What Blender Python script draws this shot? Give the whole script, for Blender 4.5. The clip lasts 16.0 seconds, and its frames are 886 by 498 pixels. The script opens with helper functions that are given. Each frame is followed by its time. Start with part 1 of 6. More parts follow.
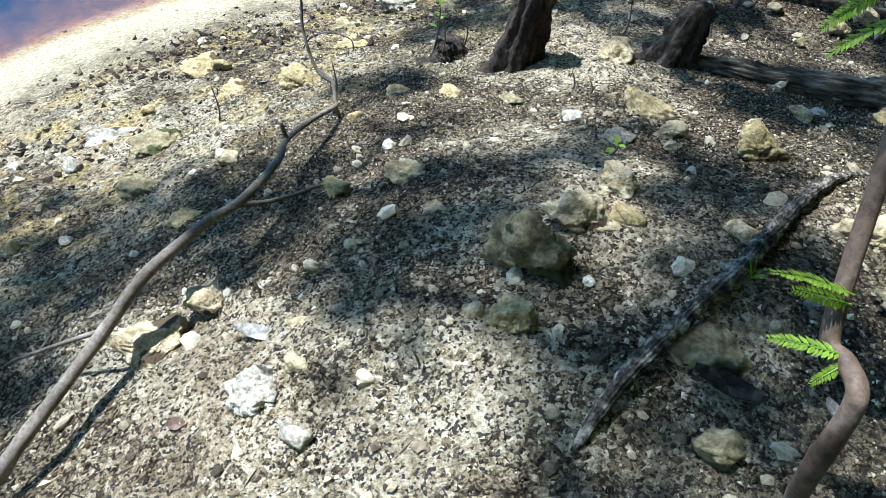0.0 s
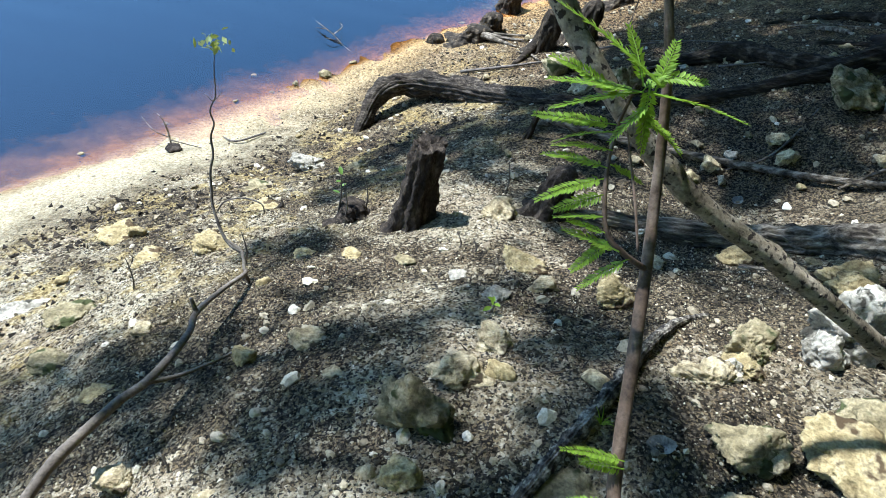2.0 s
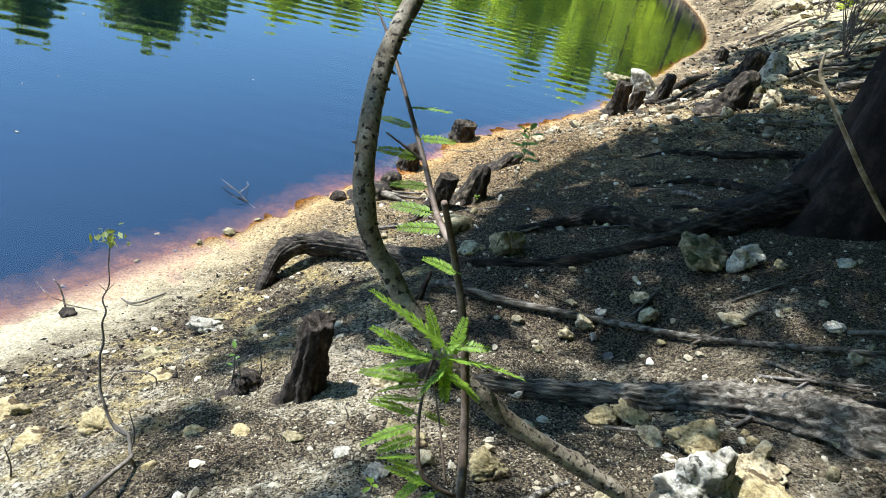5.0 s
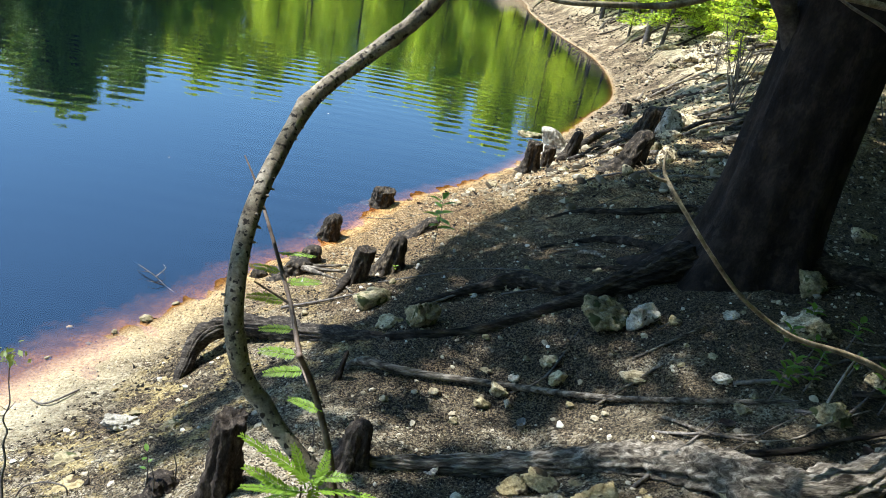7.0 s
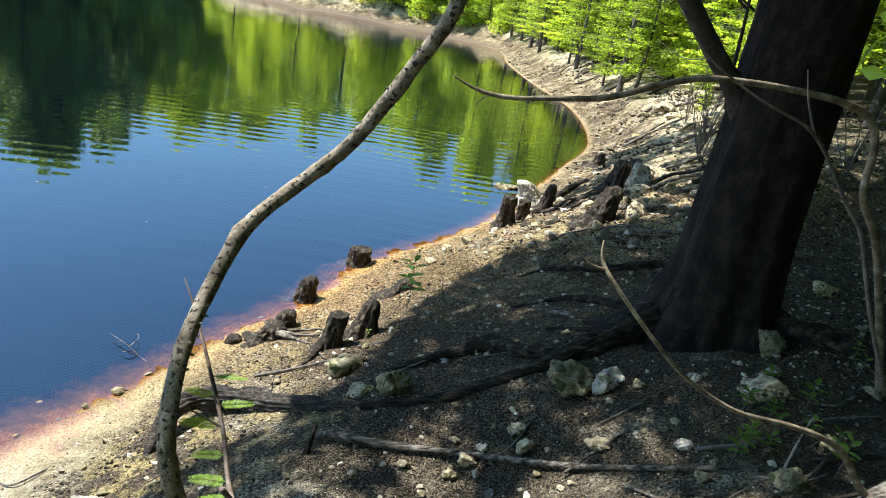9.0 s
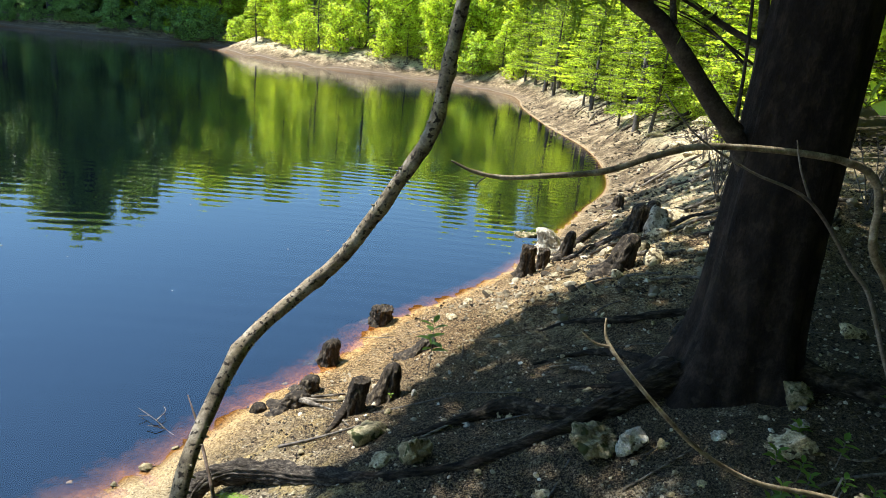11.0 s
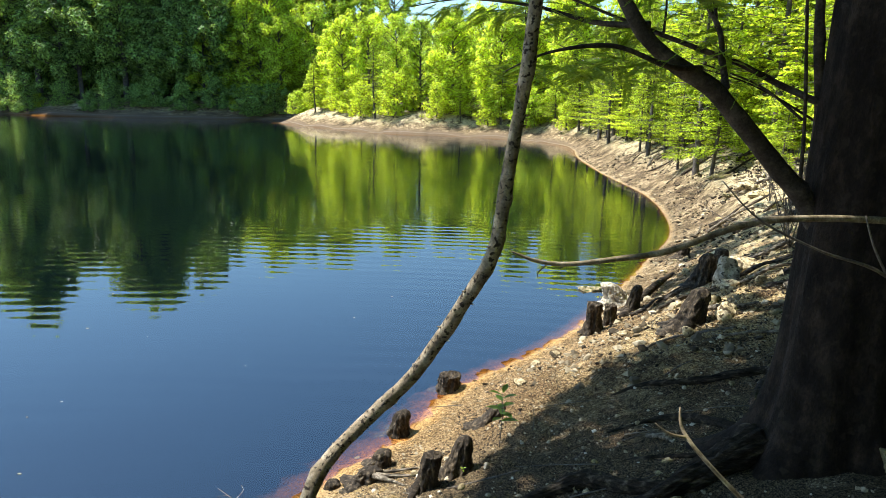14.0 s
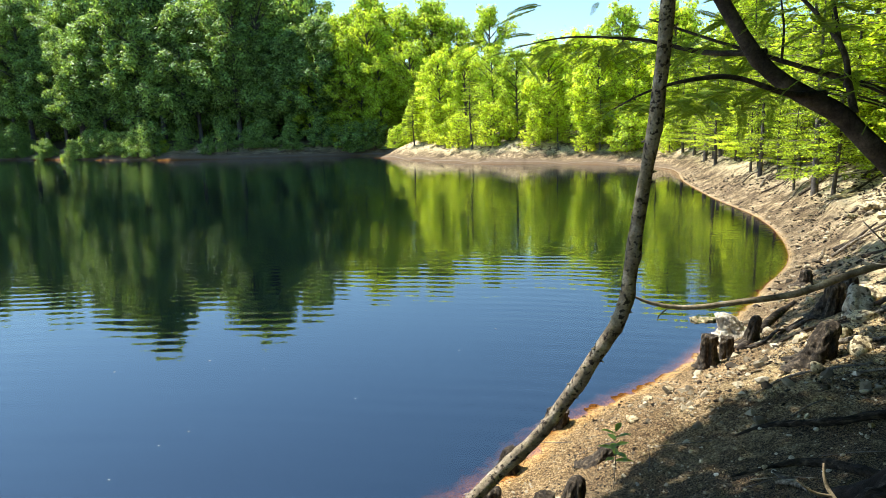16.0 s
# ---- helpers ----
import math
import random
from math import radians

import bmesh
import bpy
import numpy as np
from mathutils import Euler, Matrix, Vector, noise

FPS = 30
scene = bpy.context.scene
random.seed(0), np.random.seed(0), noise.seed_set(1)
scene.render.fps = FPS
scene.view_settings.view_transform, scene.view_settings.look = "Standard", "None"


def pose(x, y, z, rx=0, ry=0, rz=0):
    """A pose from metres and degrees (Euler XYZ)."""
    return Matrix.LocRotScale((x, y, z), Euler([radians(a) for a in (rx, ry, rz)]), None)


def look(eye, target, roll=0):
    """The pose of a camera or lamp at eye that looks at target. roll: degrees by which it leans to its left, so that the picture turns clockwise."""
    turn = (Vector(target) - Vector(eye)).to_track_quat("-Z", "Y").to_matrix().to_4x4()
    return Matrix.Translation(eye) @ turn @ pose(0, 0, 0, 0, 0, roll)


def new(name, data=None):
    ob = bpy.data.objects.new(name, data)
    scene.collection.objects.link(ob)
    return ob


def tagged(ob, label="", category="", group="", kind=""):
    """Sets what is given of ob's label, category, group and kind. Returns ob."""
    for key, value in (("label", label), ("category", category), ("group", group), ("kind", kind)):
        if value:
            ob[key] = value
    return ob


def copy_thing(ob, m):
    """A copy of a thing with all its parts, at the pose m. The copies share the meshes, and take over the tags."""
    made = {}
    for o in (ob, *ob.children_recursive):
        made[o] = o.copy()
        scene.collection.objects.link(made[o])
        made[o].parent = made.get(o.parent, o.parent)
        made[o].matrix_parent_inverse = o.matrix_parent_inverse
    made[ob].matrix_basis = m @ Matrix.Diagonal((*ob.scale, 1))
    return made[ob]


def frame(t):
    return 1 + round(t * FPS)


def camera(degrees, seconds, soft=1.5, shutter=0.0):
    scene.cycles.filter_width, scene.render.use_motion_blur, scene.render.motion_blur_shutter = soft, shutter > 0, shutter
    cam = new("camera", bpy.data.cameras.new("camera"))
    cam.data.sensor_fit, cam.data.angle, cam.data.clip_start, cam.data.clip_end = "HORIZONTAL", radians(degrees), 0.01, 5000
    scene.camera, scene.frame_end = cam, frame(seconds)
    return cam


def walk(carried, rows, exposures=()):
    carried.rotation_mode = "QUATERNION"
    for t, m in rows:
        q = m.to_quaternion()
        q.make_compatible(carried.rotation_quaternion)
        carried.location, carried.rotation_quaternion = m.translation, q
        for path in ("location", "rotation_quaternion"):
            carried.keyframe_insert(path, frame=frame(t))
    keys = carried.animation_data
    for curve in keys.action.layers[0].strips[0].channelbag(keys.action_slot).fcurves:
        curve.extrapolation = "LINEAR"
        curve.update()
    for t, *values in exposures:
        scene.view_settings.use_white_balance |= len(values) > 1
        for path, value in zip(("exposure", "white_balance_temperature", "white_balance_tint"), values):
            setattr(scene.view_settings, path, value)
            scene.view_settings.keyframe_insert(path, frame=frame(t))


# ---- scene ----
cam = camera(67.2, 16.0, soft=0.55)
PATH = [
    (0, (0.098, 0.045, 1.778), (-0.006, 1.231, 0.171), 9.1),
    (0.5, (0.115, 0.042, 1.831), (0.076, 1.32, 0.293), 10.2),
    (1, (0.126, 0.032, 1.872), (0.133, 1.376, 0.39), 10.9),
    (1.5, (0.138, 0.02, 1.912), (0.159, 1.416, 0.48), 10.3),
    (2, (0.156, 0.018, 1.947), (0.187, 1.497, 0.601), 10.2),
    (2.5, (0.163, 0.008, 1.984), (0.191, 1.525, 0.681), 10.1),
    (3, (0.171, 0.004, 2.009), (0.201, 1.555, 0.746), 9.9),
    (3.5, (0.174, -0.004, 2.042), (0.219, 1.594, 0.84), 10.0),
    (4, (0.183, -0.006, 2.07), (0.267, 1.643, 0.941), 10.6),
    (4.2, (0.191, -0.007, 2.082), (0.315, 1.661, 0.986), 11.5),
    (6.3, (0.265, -0.054, 2.267), (0.596, 1.702, 1.369), 10.8),
    (6.5, (0.276, -0.059, 2.279), (0.638, 1.703, 1.405), 10.9),
    (7, (0.286, -0.066, 2.311), (0.673, 1.709, 1.474), 10.9),
    (7.5, (0.328, -0.077, 2.356), (0.758, 1.705, 1.557), 10.8),
    (8, (0.336, -0.081, 2.391), (0.739, 1.727, 1.637), 9.9),
    (8.5, (0.353, -0.091, 2.418), (0.777, 1.72, 1.682), 10.1),
    (8.7, (0.353, -0.088, 2.43), (0.776, 1.728, 1.706), 10.0),
    (10.8, (0.395, -0.103, 2.568), (0.722, 1.771, 1.951), 6.1),
    (11, (0.4, -0.091, 2.567), (0.729, 1.79, 1.973), 5.8),
    (11.5, (0.392, -0.09, 2.592), (0.708, 1.808, 2.048), 4.9),
    (12, (0.394, -0.094, 2.605), (0.711, 1.807, 2.069), 4.9),
    (12.5, (0.41, -0.092, 2.63), (0.691, 1.82, 2.115), 4.1),
    (13, (0.41, -0.088, 2.649), (0.638, 1.834, 2.145), 2.6),
    (13.5, (0.401, -0.087, 2.655), (0.576, 1.846, 2.172), 1.8),
    (14, (0.389, -0.094, 2.682), (0.53, 1.849, 2.231), 1.1),
    (14.5, (0.404, -0.094, 2.709), (0.494, 1.864, 2.309), 0.3),
    (15, (0.39, -0.097, 2.724), (0.415, 1.867, 2.346), -1.1),
    (15.5, (0.387, -0.092, 2.724), (0.343, 1.87, 2.34), -1.4),
    (16, (0.343, -0.101, 2.734), (0.189, 1.859, 2.368), -1.8),
]
walk(cam, [(t, look(eye, target, roll)) for t, eye, target, roll in PATH], exposures=((0.0, 1.45, 5200, 8), (3.5, 1.35, 5350, 8), (8.5, 1.4, 5700, 8), (12.0, 1.27, 6050, 9), (16.0, 1.3, 6300, 9)))


# ---- light ----
SUN_LEFT, SUN_UP = 60.0, 59.0  # degrees left of straight ahead, degrees above the horizon
TO_SUN = Vector((-math.sin(radians(SUN_LEFT)) * math.cos(radians(SUN_UP)), math.cos(radians(SUN_LEFT)) * math.cos(radians(SUN_UP)), math.sin(radians(SUN_UP))))
world = bpy.data.worlds.new("sky")
scene.world = world
world.use_nodes = True
wn = world.node_tree.nodes
sky = wn.new("ShaderNodeTexSky")
sky.sky_type = "NISHITA"
sky.sun_disc = False
sky.sun_elevation = radians(SUN_UP)
sky.sun_rotation = radians(-SUN_LEFT)
sky.air_density, sky.dust_density, sky.ozone_density = 1.5, 0.5, 1.6
deeper = wn.new("ShaderNodeMix")  # a clear deep blue sky
deeper.data_type, deeper.blend_type = "RGBA", "MULTIPLY"
deeper.inputs[0].default_value, deeper.inputs[7].default_value = 1.0, (0.74, 0.95, 1.15, 1)
world.node_tree.links.new(sky.outputs["Color"], deeper.inputs[6])
world.node_tree.links.new(deeper.outputs[2], wn["Background"].inputs["Color"])
wn["Background"].inputs["Strength"].default_value = 0.082
sun_data = bpy.data.lights.new("sun", "SUN")
sun_data.energy, sun_data.angle, sun_data.color = 5.0, radians(0.6), (1.0, 0.96, 0.88)
sun_lamp = new("sun", sun_data)
sun_lamp.matrix_world = look(tuple(TO_SUN * 30), (0, 0, 0))


# ---- materials ----
def shader(name):
    m = bpy.data.materials.new(name)
    m.use_nodes = True
    t = m.node_tree
    return m, t, t.nodes["Principled BSDF"], t.nodes["Material Output"]


def link(t, a, b):
    t.links.new(a, b)


def noise_node(t, coords, scale, detail=4.0, rough=0.6, stretch=None):
    n = t.nodes.new("ShaderNodeTexNoise")
    n.inputs["Scale"].default_value, n.inputs["Detail"].default_value, n.inputs["Roughness"].default_value = scale, detail, rough
    if stretch:
        mp = t.nodes.new("ShaderNodeMapping")
        mp.inputs["Scale"].default_value = stretch
        link(t, coords, mp.inputs["Vector"])
        coords = mp.outputs["Vector"]
    link(t, coords, n.inputs["Vector"])
    return n.outputs["Fac"]


def ramp(t, fac, stops):
    r = t.nodes.new("ShaderNodeValToRGB")
    e = r.color_ramp.elements
    while len(e) < len(stops):
        e.new(0.5)
    for k, (p, c) in zip(e, stops):
        k.position, k.color = p, (*c, 1) if len(c) == 3 else c
    link(t, fac, r.inputs["Fac"])
    return r.outputs["Color"]


def mix(t, kind, fac, a, b):
    n = t.nodes.new("ShaderNodeMix")
    n.data_type, n.blend_type = "RGBA", kind
    for sock, v in ((n.inputs[0], fac), (n.inputs[6], a), (n.inputs[7], b)):
        if isinstance(v, (int, float)):
            sock.default_value = v
        elif isinstance(v, tuple):
            sock.default_value = (*v, 1)
        else:
            link(t, v, sock)
    return n.outputs[2]


def maths(t, op, a, b=0.0, clamp=False):
    n = t.nodes.new("ShaderNodeMath")
    n.operation, n.use_clamp = op, clamp
    for sock, v in zip(n.inputs, (a, b)):
        if isinstance(v, (int, float)):
            sock.default_value = v
        else:
            link(t, v, sock)
    return n.outputs[0]


def bump(t, height, strength, dist, into):
    b = t.nodes.new("ShaderNodeBump")
    b.inputs["Strength"].default_value, b.inputs["Distance"].default_value = strength, dist
    link(t, height, b.inputs["Height"])
    link(t, b.outputs["Normal"], into.inputs["Normal"])


def vary(t, colour, lo, hi, island=False):
    n = t.nodes.new("ShaderNodeNewGeometry" if island else "ShaderNodeObjectInfo")
    v = t.nodes.new("ShaderNodeMapRange")
    v.inputs["To Min"].default_value, v.inputs["To Max"].default_value = lo, hi
    link(t, n.outputs["Random Per Island" if island else "Random"], v.inputs["Value"])
    c = t.nodes.new("ShaderNodeCombineColor")
    for s in c.inputs:
        link(t, v.outputs["Result"], s)
    return mix(t, "MULTIPLY", 1.0, colour, c.outputs["Color"])


def rough_stuff(name, stops, scale, fine, rough=0.85, relief=0.5, depth=0.004, stretch=None, lo=0.85, hi=1.12, spots=None):
    """A rough natural surface: broad tones, fine grain, and optional spots of another colour."""
    m, t, p, _ = shader(name)
    co = t.nodes.new("ShaderNodeTexCoord").outputs["Object"]
    broad = noise_node(t, co, scale, 5, 0.62, stretch)
    grain = noise_node(t, co, fine, 6, 0.7, stretch)
    col = ramp(t, broad, stops)
    col = mix(t, "MULTIPLY", 0.75, col, ramp(t, grain, ((0.3, (0.35, 0.35, 0.35)), (0.6, (1.25, 1.25, 1.25)))))
    if spots:
        colour, size, cut = spots
        sp = noise_node(t, co, size, 3, 0.5)
        col = mix(t, "MIX", ramp(t, sp, ((cut, (0, 0, 0)), (cut + 0.07, (1, 1, 1)))), col, colour)
    link(t, vary(t, col, lo, hi), p.inputs["Base Color"])
    p.inputs["Roughness"].default_value = rough
    p.inputs["Specular IOR Level"].default_value = 0.15
    bump(t, maths(t, "ADD", maths(t, "MULTIPLY", broad, 1.5), grain), relief, depth, p)
    return m


def leaf_stuff(name, colour, lo=0.6, hi=1.4, through_light=0.5, rough=0.45):
    """Leaves: a thin surface that lets part of the light through."""
    m, t, p, out = shader(name)
    rgb = t.nodes.new("ShaderNodeRGB")
    rgb.outputs[0].default_value = (*colour, 1)
    col = vary(t, rgb.outputs[0], lo, hi, island=True)
    link(t, col, p.inputs["Base Color"])
    p.inputs["Roughness"].default_value = rough
    p.inputs["Specular IOR Level"].default_value = 0.3
    tr = t.nodes.new("ShaderNodeBsdfTranslucent")
    link(t, mix(t, "MULTIPLY", 1.0, col, (1.5, 1.35, 0.5)), tr.inputs["Color"])
    ms = t.nodes.new("ShaderNodeMixShader")
    ms.inputs[0].default_value = through_light
    link(t, p.outputs[0], ms.inputs[1])
    link(t, tr.outputs[0], ms.inputs[2])
    link(t, ms.outputs[0], out.inputs["Surface"])
    return m


LIMESTONE = rough_stuff("limestone", ((0.32, (0.15, 0.11, 0.06)), (0.46, (0.45, 0.355, 0.2)), (0.62, (0.74, 0.62, 0.4))), 26, 170, 0.9, 1.0, 0.006, spots=((0.085, 0.062, 0.035), 22, 0.53))
WHITESTONE = rough_stuff("white_limestone", ((0.34, (0.17, 0.145, 0.105)), (0.5, (0.44, 0.39, 0.3)), (0.66, (0.68, 0.63, 0.52))), 14, 120, 0.85, 1.0, 0.006, spots=((0.07, 0.062, 0.045), 26, 0.58))
MOSSSTONE = rough_stuff("mossy_stone", ((0.3, (0.08, 0.064, 0.032)), (0.5, (0.31, 0.25, 0.135)), (0.7, (0.56, 0.47, 0.3))), 20, 140, 0.92, 1.0, 0.006, spots=((0.07, 0.075, 0.028), 17, 0.52))
OCHRESTONE = rough_stuff("ochre_stone", ((0.3, (0.15, 0.105, 0.045)), (0.5, (0.4, 0.31, 0.15)), (0.7, (0.6, 0.5, 0.31))), 24, 150, 0.9, 1.0, 0.006, spots=((0.09, 0.06, 0.03), 24, 0.55))
GREYWOOD = rough_stuff("weathered_wood", ((0.36, (0.035, 0.027, 0.019)), (0.5, (0.16, 0.13, 0.094)), (0.66, (0.42, 0.355, 0.27))), 34, 160, 0.85, 1.0, 0.01, stretch=(0.2, 1.5, 1.5))
ROOTBARK = rough_stuff("dark_root_bark", ((0.34, (0.012, 0.009, 0.006)), (0.52, (0.048, 0.036, 0.025)), (0.7, (0.17, 0.13, 0.09))), 22, 110, 0.88, 1.0, 0.014, stretch=(0.3, 1.4, 1.4))
PALEWOOD = rough_stuff("bleached_wood", ((0.34, (0.16, 0.13, 0.09)), (0.5, (0.45, 0.39, 0.29)), (0.68, (0.68, 0.61, 0.49))), 18, 90, 0.85, 1.0, 0.012, stretch=(1.4, 1.4, 0.4))
KNEEBARK = rough_stuff("knee_bark", ((0.32, (0.012, 0.009, 0.007)), (0.52, (0.05, 0.038, 0.028)), (0.72, (0.17, 0.13, 0.095))), 30, 150, 0.9, 1.0, 0.008, stretch=(1.5, 1.5, 0.6))
WETBARK = rough_stuff("wet_stump_bark", ((0.34, (0.012, 0.009, 0.006)), (0.52, (0.05, 0.037, 0.024)), (0.7, (0.2, 0.15, 0.095))), 24, 130, 0.7, 1.0, 0.008, stretch=(1.5, 1.5, 0.5))
DRIFTWOOD = rough_stuff("drift_wood", ((0.34, (0.02, 0.016, 0.012)), (0.52, (0.065, 0.052, 0.04)), (0.72, (0.2, 0.165, 0.125))), 30, 120, 0.85, 1.0, 0.01, stretch=(0.3, 1.5, 1.5))
CHARWOOD = rough_stuff("charred_wood", ((0.4, (0.02, 0.017, 0.014)), (0.52, (0.11, 0.094, 0.074)), (0.65, (0.44, 0.385, 0.3))), 60, 160, 0.85, 1.0, 0.005)
LIMBBARK = rough_stuff("limb_bark", ((0.3, (0.07, 0.055, 0.042)), (0.5, (0.16, 0.13, 0.1)), (0.7, (0.28, 0.24, 0.2))), 14, 140, 0.7, 0.6, 0.002)
POLEBARK = rough_stuff("sapling_bark", ((0.3, (0.11, 0.085, 0.055)), (0.5, (0.26, 0.205, 0.135)), (0.7, (0.44, 0.37, 0.27))), 34, 220, 0.75, 1.0, 0.003, spots=((0.035, 0.026, 0.019), 130, 0.56))
REDBARK = rough_stuff("red_brown_bark", ((0.3, (0.06, 0.04, 0.028)), (0.5, (0.14, 0.095, 0.065)), (0.7, (0.27, 0.2, 0.15))), 18, 150, 0.5, 0.4, 0.002)
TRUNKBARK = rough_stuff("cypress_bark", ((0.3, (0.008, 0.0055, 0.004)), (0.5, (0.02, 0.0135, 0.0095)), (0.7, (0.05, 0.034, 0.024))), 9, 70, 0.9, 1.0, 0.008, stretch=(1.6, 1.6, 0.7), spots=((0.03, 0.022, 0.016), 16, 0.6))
BOUGHBARK = rough_stuff("bough_bark", ((0.3, (0.026, 0.019, 0.014)), (0.5, (0.07, 0.052, 0.038)), (0.7, (0.15, 0.115, 0.085))), 12, 90, 0.85, 1.0, 0.006)
TWIGBARK = rough_stuff("twig_bark", ((0.35, (0.06, 0.05, 0.04)), (0.65, (0.2, 0.17, 0.14))), 40, 200, 0.8, 0.4, 0.001)
DEADWOOD = rough_stuff("dead_branch_bark", ((0.3, (0.08, 0.058, 0.033)), (0.5, (0.21, 0.16, 0.095)), (0.7, (0.4, 0.33, 0.23))), 24, 160, 0.75, 0.6, 0.002)
TREEBARK = rough_stuff("tree_bark", ((0.3, (0.05, 0.042, 0.035)), (0.6, (0.14, 0.12, 0.1))), 3, 20, 0.9, 0.6, 0.02)
FROND = leaf_stuff("cypress_frond", (0.22, 0.33, 0.035), 0.75, 1.3, 0.5)
BRIGHTLEAF = leaf_stuff("light_green_leaves", (0.5, 0.62, 0.075), 0.35, 1.5, 0.62)
FEATHERLEAF = leaf_stuff("feathery_leaves", (0.29, 0.395, 0.04), 0.15, 1.6, 0.58)
MIDLEAF = leaf_stuff("green_leaves", (0.42, 0.55, 0.07), 0.35, 1.5, 0.58)
# blue raised in the dark leaf colour to carry the far wood's bluish haze
DARKLEAF = leaf_stuff("dark_green_leaves", (0.22, 0.34, 0.095), 0.18, 1.8, 0.44)
CANOPYLEAF = leaf_stuff("unseen_crown_leaves", (0.07, 0.13, 0.02), 0.6, 1.3, 0.35)


def pebble_stuff(name, stops):
    m, t, p, _ = shader(name)
    g = t.nodes.new("ShaderNodeNewGeometry")
    col = ramp(t, g.outputs["Random Per Island"], stops)
    co = t.nodes.new("ShaderNodeTexCoord").outputs["Object"]
    grain = noise_node(t, co, 220, 4, 0.7)
    link(t, mix(t, "MULTIPLY", 0.6, col, ramp(t, grain, ((0.35, (0.5, 0.5, 0.5)), (0.6, (1.2, 1.2, 1.2))))), p.inputs["Base Color"])
    p.inputs["Roughness"].default_value = 0.85
    p.inputs["Specular IOR Level"].default_value = 0.15
    return m


def debris_stuff():
    m, t, p, _ = shader("dark_litter")
    g = t.nodes.new("ShaderNodeNewGeometry")
    link(t, ramp(t, g.outputs["Random Per Island"], ((0.0, (0.012, 0.0098, 0.0075)), (0.6, (0.038, 0.03, 0.022)), (0.9, (0.11, 0.085, 0.057)), (1.0, (0.3, 0.24, 0.16)))), p.inputs["Base Color"])
    p.inputs["Roughness"].default_value = 0.85
    p.inputs["Specular IOR Level"].default_value = 0.1
    return m


def ground_stuff():
    """Dark humus over pale sand; clean sand along the water, rust-stained below it; light lost with depth is painted
    in.
    """
    m, t, p, _ = shader("bank_soil")
    co = t.nodes.new("ShaderNodeTexCoord").outputs["Object"]
    at = t.nodes.new("ShaderNodeAttribute")
    at.attribute_name = "inland"
    d = at.outputs["Fac"]
    broad = noise_node(t, co, 1.7, 4, 0.6)
    patch = noise_node(t, co, 7.5, 6, 0.7)
    grit = noise_node(t, co, 75, 4, 0.75)
    fine = noise_node(t, co, 260, 3, 0.7)
    v = t.nodes.new("ShaderNodeTexVoronoi")
    v.inputs["Scale"].default_value = 230
    link(t, co, v.inputs["Vector"])
    cells = t.nodes.new("ShaderNodeSeparateColor")
    link(t, v.outputs["Color"], cells.inputs["Color"])
    sand = ramp(t, grit, ((0.34, (0.22, 0.165, 0.09)), (0.46, (0.5, 0.41, 0.26)), (0.6, (0.8, 0.71, 0.52))))
    beach = ramp(t, grit, ((0.34, (0.36, 0.27, 0.145)), (0.46, (0.62, 0.5, 0.3)), (0.6, (0.8, 0.69, 0.47))))
    humus = ramp(t, grit, ((0.4, (0.011, 0.0088, 0.0062)), (0.52, (0.046, 0.036, 0.025)), (0.64, (0.27, 0.215, 0.14))))
    # crumbs: single cells of pale grit in the humus, of char in the sand
    v2 = t.nodes.new("ShaderNodeTexVoronoi")
    v2.inputs["Scale"].default_value = 95
    link(t, co, v2.inputs["Vector"])
    lumps = t.nodes.new("ShaderNodeSeparateColor")
    link(t, v2.outputs["Color"], lumps.inputs["Color"])
    crumbs = ramp(t, cells.outputs[0], ((0.7, (0, 0, 0)), (0.8, (1, 1, 1))))
    humus = mix(t, "MIX", crumbs, humus, (0.23, 0.172, 0.095))
    char = ramp(t, maths(t, "ADD", cells.outputs[1], maths(t, "MULTIPLY", maths(t, "SUBTRACT", noise_node(t, co, 24, 4, 0.7), 0.5), 1.6)), ((0.76, (0, 0, 0)), (0.84, (1, 1, 1))))
    sand_dirty = mix(t, "MIX", char, mix(t, "MULTIPLY", 1.0, sand, ramp(t, patch, ((0.36, (0.42, 0.39, 0.35)), (0.62, (0.95, 0.95, 0.95))))), (0.05, 0.045, 0.038))
    hu = t.nodes.new("ShaderNodeAttribute")
    hu.attribute_name = "humus"
    dark = maths(t, "ADD", hu.outputs["Fac"], maths(t, "ADD", maths(t, "MULTIPLY", maths(t, "SUBTRACT", patch, 0.5), 0.7), maths(t, "MULTIPLY", maths(t, "SUBTRACT", grit, 0.5), 0.9)))
    # lumps of a centimetre, each pale or black
    dark = maths(t, "ADD", dark, maths(t, "MULTIPLY", maths(t, "SUBTRACT", lumps.outputs[0], 0.5), 0.55))
    soil = mix(t, "MIX", ramp(t, dark, ((0.46, (0, 0, 0)), (0.54, (1, 1, 1)))), sand_dirty, humus)
    # reddish sand round the cypress knees
    rosy = ramp(t, noise_node(t, co, 2.6, 3, 0.6), ((0.45, (0, 0, 0)), (0.7, (0.3, 0.3, 0.3))))
    soil = mix(t, "MIX", rosy, soil, mix(t, "MULTIPLY", 1.0, soil, (1.12, 0.86, 0.76)))
    # brown earth farther along the bank, where the sand strip narrows
    place = t.nodes.new("ShaderNodeSeparateXYZ")
    link(t, co, place.inputs["Vector"])
    narrow = maths(t, "MULTIPLY", maths(t, "SUBTRACT", place.outputs["Y"], 2.6), 0.55, True)
    d_near = maths(t, "MULTIPLY", d, maths(t, "ADD", maths(t, "MULTIPLY", narrow, 1.8), 1.0))
